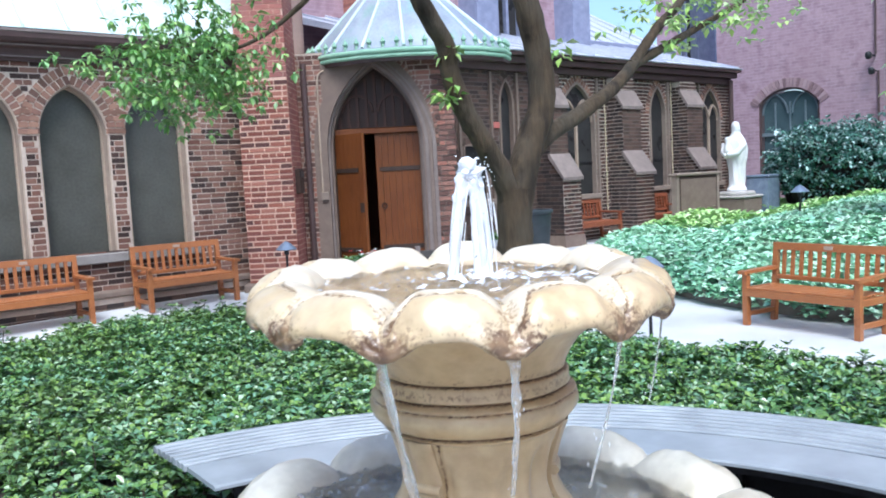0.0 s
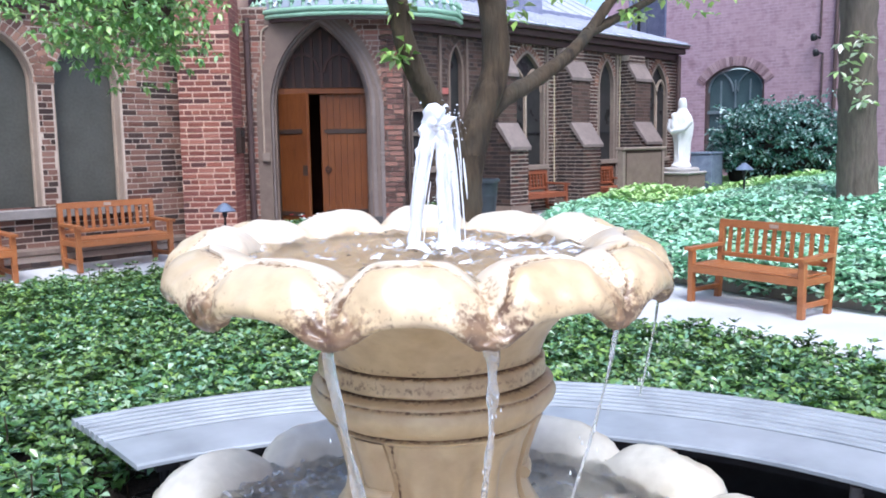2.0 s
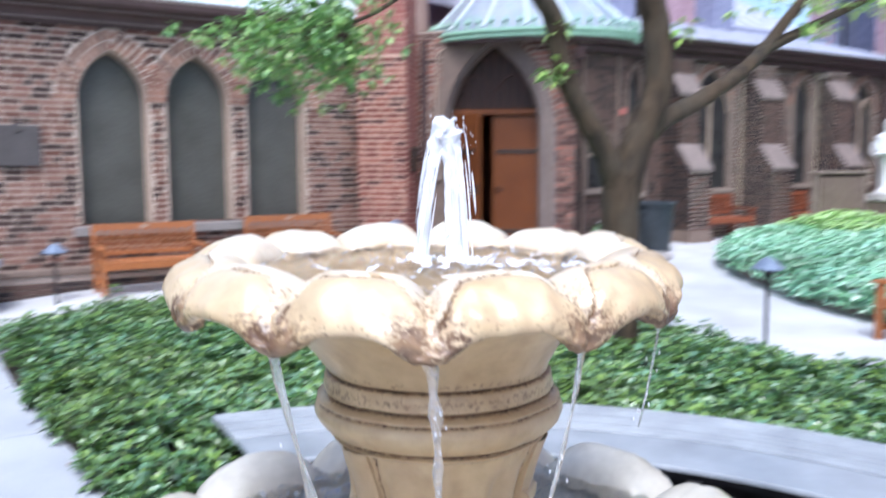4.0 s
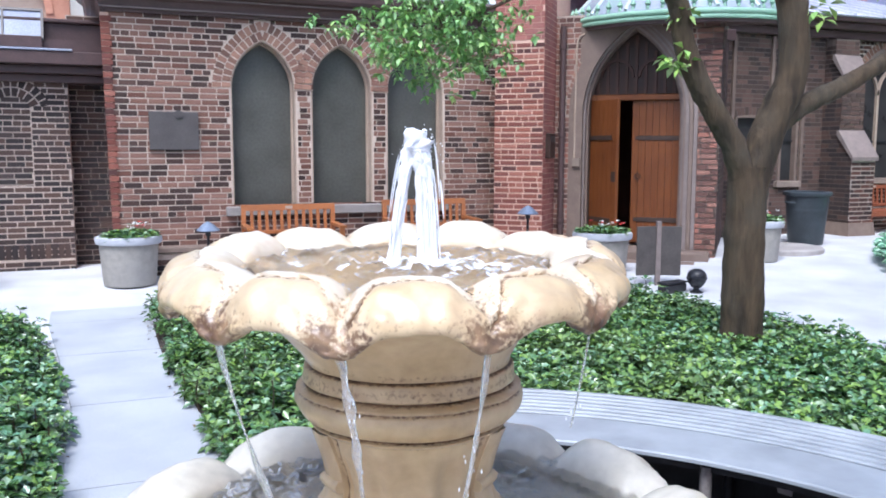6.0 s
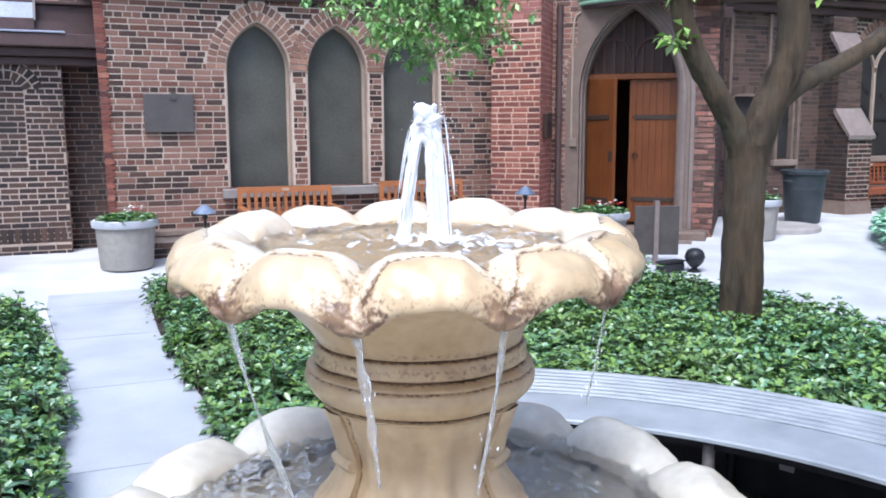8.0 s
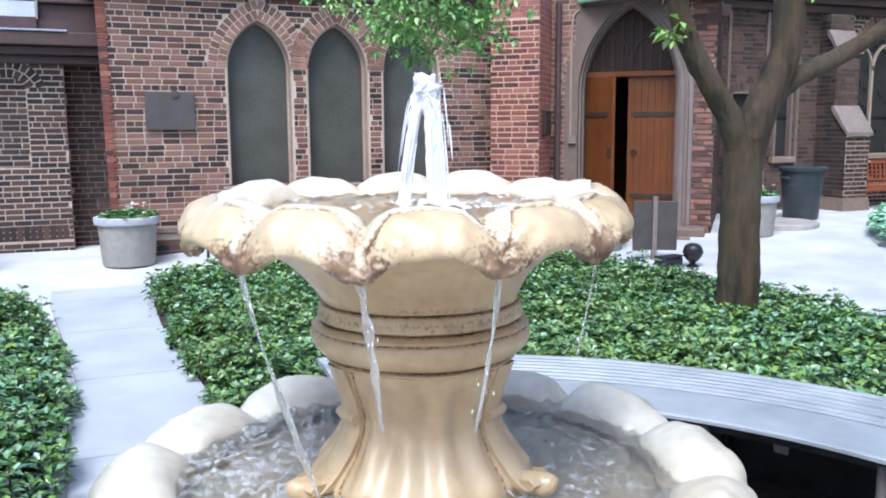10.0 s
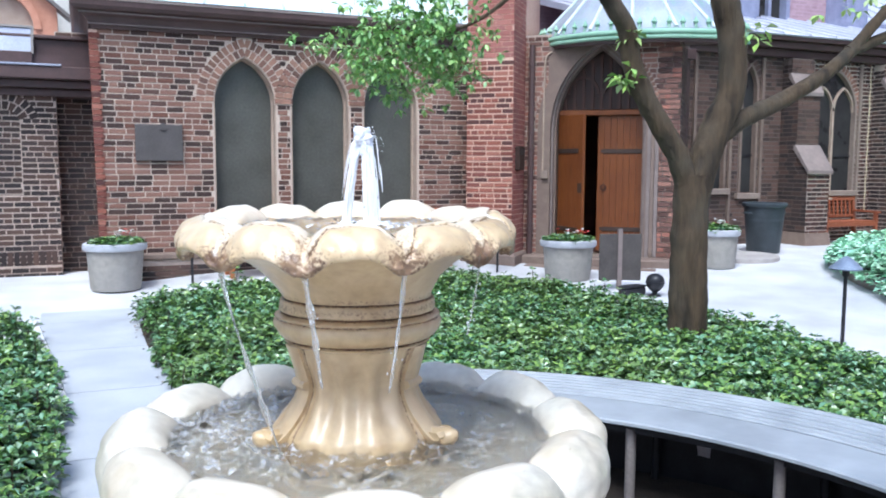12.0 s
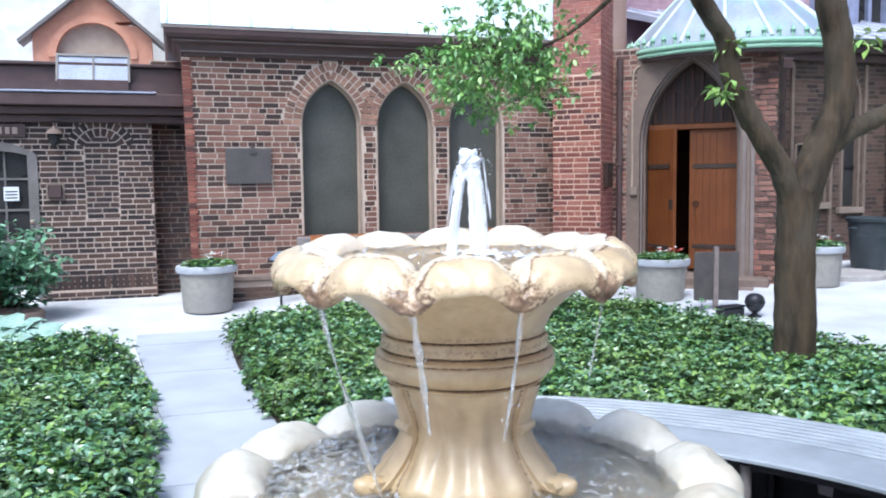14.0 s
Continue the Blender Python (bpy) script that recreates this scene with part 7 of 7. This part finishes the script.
for k in range(26):
    e = rng.choice(clump)
    s0 = hang[-1 - rng.randrange(8)]
    mid = ((s0[0] + e[0]) / 2, (s0[1] + e[1]) / 2, (s0[2] + e[2]) / 2 + 0.05)
    part("twig", B().tube([tuple(s0), mid, e], [0.007, 0.005, 0.002], 5), bark, hang_limb)
leaves("crown", clump, tree_leaf, 0.09, "hanging spray of fresh green leaves", "", seed=32, kind="", parent=tree, width=0.48, per=8, lift=(-80, 20))
tufts = []
for cx, cy, cz, s, n in ((5.6, 6.15, 2.24, 0.05, 7), (5.63, 6.15, 2.56, 0.05, 6), (6.75, 6.05, 2.62, 0.06, 5), (8.9, 6.1, 3.15, 0.3, 40), (9.6, 6.15, 3.35, 0.35, 44), (8.2, 6.05, 3.1, 0.2, 16), (8.5, 6.0, 2.75, 0.08, 7), (10.3, 6.2, 3.5, 0.4, 40)):
    for _ in range(n):
        tufts.append((cx + rng.gauss(0, s), cy + rng.gauss(0, s), cz + rng.gauss(0, s * 0.5)))
leaves("crown", tufts, lime_leaf, 0.11, "small tufts of light green leaves", "", seed=33, kind="", parent=tree, width=0.5, per=4, lift=(-60, 30))
crown = []
for _ in range(260):
    a, q = rng.uniform(0, 6.28), rng.random() ** 0.5 * 3.6
    crown.append((6.4 + q * math.cos(a), 6.2 + q * math.sin(a) * 0.8, 5.4 + rng.gauss(0, 0.9) + 0.2 * q))
leaves("crown", [p for p in crown if p[2] > 4.5], tree_leaf, 0.13, "high leafy crown with gaps", "", seed=34, kind="", parent=tree, width=0.5, per=6, lift=(-60, 30))

# ---- second tree on the bank ----
tree2 = thing("tree", "stout straight grey-brown tree on the ivy bank", "tree")
t2 = B()
limb(t2, [(13.1, 5.52, 0.5), (13.08, 5.5, 0.95), (12.98, 5.5, 2.0), (12.85, 5.5, 3.4), (12.85, 5.45, 5.5), (12.9, 5.4, 8.0)], 0.27, 0.19, 20, 8)
part("trunk", t2, bark_pale, tree2, smooth=60)
sprig = []
for cz, n, dx in ((2.75, 5, -0.25), (2.4, 5, -0.28), (2.05, 3, -0.22), (3.6, 12, -0.35), (2.5, 3, 0.3), (3.4, 8, 0.4)):
    for _ in range(n):
        sprig.append((12.75 + dx * 0.8 + rng.gauss(0, 0.07), 5.2 - dx * 0.6 + rng.gauss(0, 0.1), cz + rng.gauss(0, 0.1)))
leaves("crown", sprig, sprout_leaf, 0.15, "pale sprouts along the trunk", "", seed=36, kind="", parent=tree2, width=0.5, per=5, lift=(-50, 40))
# ---- statue, hedge, far furniture ----
ped = thing("statue_pedestal", "grey stone pedestal half hidden by ferns", "pedestal", pose(17.5, 10.5, 0.16))
part("shaft", B().box(-0.36, 0.36, -0.36, 0.36, 0.0, 0.72, bevel=0.02), brownstone, ped)
part("cap", B().box(-0.39, 0.39, -0.39, 0.39, 0.72, 0.78, bevel=0.025), tan_grey, ped)
part("plinth", B().lathe([(0.34, 0.78), (0.37, 0.79), (0.37, 0.83), (0.34, 0.86), (0.01, 0.865)], 28), tan_grey, ped, "mossy cream round plinth", smooth=40)
sb = B()
# a veiled figure: narrow at the feet, broad where the cloak hangs from the arms
prof = [(0.27, 1.16, 0.9), (0.28, 1.2, 0.9), (0.22, 1.25, 0.95), (0.2, 1.34, 1.0), (0.195, 1.5, 1.0), (0.205, 1.66, 1.05), (0.235, 1.8, 1.12), (0.255, 1.95, 1.12), (0.25, 2.06, 1.05), (0.21, 2.17, 1.0), (0.15, 2.25, 0.95), (0.118, 2.3, 0.95), (0.115, 2.36, 1.0), (0.108, 2.43, 1.0), (0.075, 2.49, 1.0), (0.01, 2.51, 1.0)]
fine = spline([(r, w, z) for r, z, w in prof], 4)
for p in fine:
    for j in range(36):
        a = 2 * math.pi * j / 36
        fold = (0.016 * math.sin(7 * a + 3 * p.z) + 0.01 * math.sin(13 * a - 5 * p.z)) * step(1.25, 1.4, p.z) * (1 - step(2.1, 2.25, p.z))
        lean = 0.035 * math.sin((p.z - 1.1) * 2.2)
        sb.v.append(((p.x + fold) * math.cos(a) * 0.72 + lean, (p.x + fold) * math.sin(a) * 0.8 * p.y, p.z))
sb.f = [(i * 36 + j, i * 36 + (j + 1) % 36, (i + 1) * 36 + (j + 1) % 36, (i + 1) * 36 + j) for i in range(len(fine) - 1) for j in range(36)]
sb.m = [0] * len(sb.f)
sb.lathe([(0.02, 1.8), (0.075, 1.85), (0.1, 1.95), (0.085, 2.04), (0.055, 2.1), (0.07, 2.15), (0.062, 2.2), (0.01, 2.225)], 14, (-0.13, 0.1))
sb.tube([(-0.02, -0.2, 2.06), (-0.15, -0.12, 1.9), (-0.19, 0.06, 1.87)], [0.065, 0.06, 0.05], 8)
sb.tube([(-0.06, 0.22, 2.08), (-0.15, 0.2, 1.92), (-0.2, 0.1, 1.84)], [0.06, 0.055, 0.045], 8)
tagged(part("statue", sb, marble, smooth=60, m=pose(17.5, 10.5, -0.213) @ Matrix.Diagonal((1, 1, 1.063, 1))), "white marble draped figure on a pedestal", "statue")
bushy = []
for _ in range(2300):
    a, t, q = rng.uniform(0, 6.28), rng.uniform(-1, 1), rng.uniform(0.72, 1.05)
    s = math.sqrt(1 - t * t)
    x, y, z = 19.05 + 0.9 * q * s * math.cos(a), 9.15 + 1.42 * q * s * math.sin(a), 1.5 + 0.78 * q * t + 0.34 * lump(a * 2, t * 3, 1.4)
    bushy.append((x, y, z))
for _ in range(150):
    q = rng.choice(bushy)
    if q[2] > 1.5:
        bushy.append((q[0] + rng.gauss(0, 0.12), q[1] + rng.gauss(0, 0.2), q[2] + rng.uniform(0.05, 0.32)))
bu = thing("shrub", "dark glossy evergreen shrub under the house window", "shrub", pose(19.05, 9.15, 0.6))
# added black core: the shade between the leaves, put into its colour
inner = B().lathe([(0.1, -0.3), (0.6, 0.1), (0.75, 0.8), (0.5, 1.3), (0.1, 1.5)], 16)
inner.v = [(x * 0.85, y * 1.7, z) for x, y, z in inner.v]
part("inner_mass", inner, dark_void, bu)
leaves("foliage", [(x - 19.05, y - 9.15, z - 0.6) for x, y, z in bushy], bush_leaf, 0.13, "", "", seed=41, kind="", parent=bu, width=0.42, per=6, lift=(-50, 60))
leaves("blossom", [(x - 19.05, y - 9.15, z - 0.55) for x, y, z in rng.sample(bushy, 330) if z > 1.3], flower_white, 0.045, "", "", seed=45, kind="stuff", parent=bu, width=0.9, per=4)
cab = thing("notice_cabinet", "brown wooden notice cabinet before the buttress", "cabinet", pose(16.32, 10.72, 0.4) @ Matrix.Diagonal((1.1, 1, 1, 1)))
cse = part("case", B().box(-0.66, 0.66, -0.06, 0.06, 0.1, 1.0, bevel=0.015), dark_wood, cab)
part("top_rail", B().box(-0.72, 0.72, -0.1, 0.1, 1.0, 1.06, bevel=0.015), drab_stone, cab)
part("panel", B().box(-0.58, 0.58, -0.072, -0.06, 0.16, 0.94, bevel=0.005), brownstone, cse)
for s in (-1, 1):
    part("post", B().box(s * 0.66 - 0.04, s * 0.66 + 0.04, -0.068, 0.05, -0.16, 1.0, bevel=0.008), drab_stone, cab, "weathered pale post")
ub = thing("utility_box", "blue-grey metal utility box beside the statue", "box", pose(18.12, 10.25, 0.56))
part("case", B().box(-0.24, 0.24, -0.24, 0.24, 0, 0.72, bevel=0.02), lamp_blue, ub)
part("lid", B().box(-0.26, 0.26, -0.26, 0.26, 0.72, 0.77, bevel=0.015), lamp_blue, ub)

# ---- by the low wing: shrub, stone trough, hostas ----
sh = thing("shrub", "blue-green shrub with white flowers by the glazed door", "shrub", pose(-0.12, 11.45, 0.0))
stems = B()
sp = []
for k in range(60):
    a, r = rng.uniform(0, 6.28), rng.uniform(0.12, 0.68)
    h = rng.uniform(0.5, 1.2)
    tip = (r * math.cos(a), r * math.sin(a), h)
    stems.tube([(0.05 * math.cos(a), 0.05 * math.sin(a), 0), (tip[0] * 0.6, tip[1] * 0.6, h * 0.6), tip], [0.012, 0.008, 0.004], 5)
    for _ in range(13):
        t = rng.uniform(0.35, 1.05)
        sp.append((tip[0] * t + rng.gauss(0, 0.05), tip[1] * t + rng.gauss(0, 0.05), h * t + rng.gauss(0, 0.03)))
part("stems", stems, bark, sh)
leaves("foliage", sp, shrub_leaf, 0.12, "", "", seed=43, kind="", parent=sh, width=0.5, per=4, lift=(-40, 30))
leaves("blossom", [(rng.uniform(0.05, 0.4), rng.uniform(-0.45, -0.2), rng.uniform(0.3, 0.5)) for _ in range(12)] + [(rng.uniform(-0.1, 0.2), rng.uniform(-0.4, -0.2), rng.uniform(0.7, 0.95)) for _ in range(6)], flower_white, 0.06, "", "", seed=44, kind="stuff", parent=sh, width=0.8, per=5)
tr_ = thing("stone_trough", "weathered round stone planter beside the shrub", "planter", pose(0.06, 11.0, 0.0))
part("bowl", B().lathe([(0.2, 0), (0.28, 0.03), (0.32, 0.2), (0.3, 0.24), (0.26, 0.22), (0.25, 0.12), (0.01, 0.1)], 28, caps=False), brownstone, tr_, smooth=40)
part("earth", B().lathe([(0.01, 0.16), (0.26, 0.16), (0.26, 0.165)], 20), soil, tr_)
for hx, hy, sc in ((0.2, 10.0, 1.55), (0.5, 9.5, 1.3), (-0.35, 9.6, 1.6), (-0.1, 10.4, 1.3), (0.25, 9.05, 1.4), (-0.45, 9.05, 1.5)):
    ho = thing("hosta", "pale broad-leaved hosta clump", "hosta", pose(hx, hy, 0.02), "hostas")
    hb = B()
    for k in range(13):
        a = k * 2.4
        l, w, el = 0.34 * sc * rng.uniform(0.8, 1.1), 0.2 * sc, radians(rng.uniform(12, 48))
        dx, dy = math.cos(a), math.sin(a)
        for i in range(5):
            t = i / 4
            r = 0.05 + l * t * math.cos(el)
            z = 0.08 + l * (t * math.sin(el) - 0.42 * t * t)
            ww = w * math.sin(math.pi * min(0.12 + 0.88 * t, 0.98)) * 0.5
            for s in (-1, 0, 1):
                hb.v.append((r * dx - s * ww * dy, r * dy + s * ww * dx, z + abs(s) * ww * 0.35))
        base = len(hb.v) - 15
        for i in range(4):
            for s in range(2):
                hb.f.append((base + i * 3 + s, base + i * 3 + s + 1, base + i * 3 + s + 4, base + i * 3 + s + 3))
    hb.m = [0] * len(hb.f)
    part("foliage", hb, hosta_leaf, ho, smooth=60)
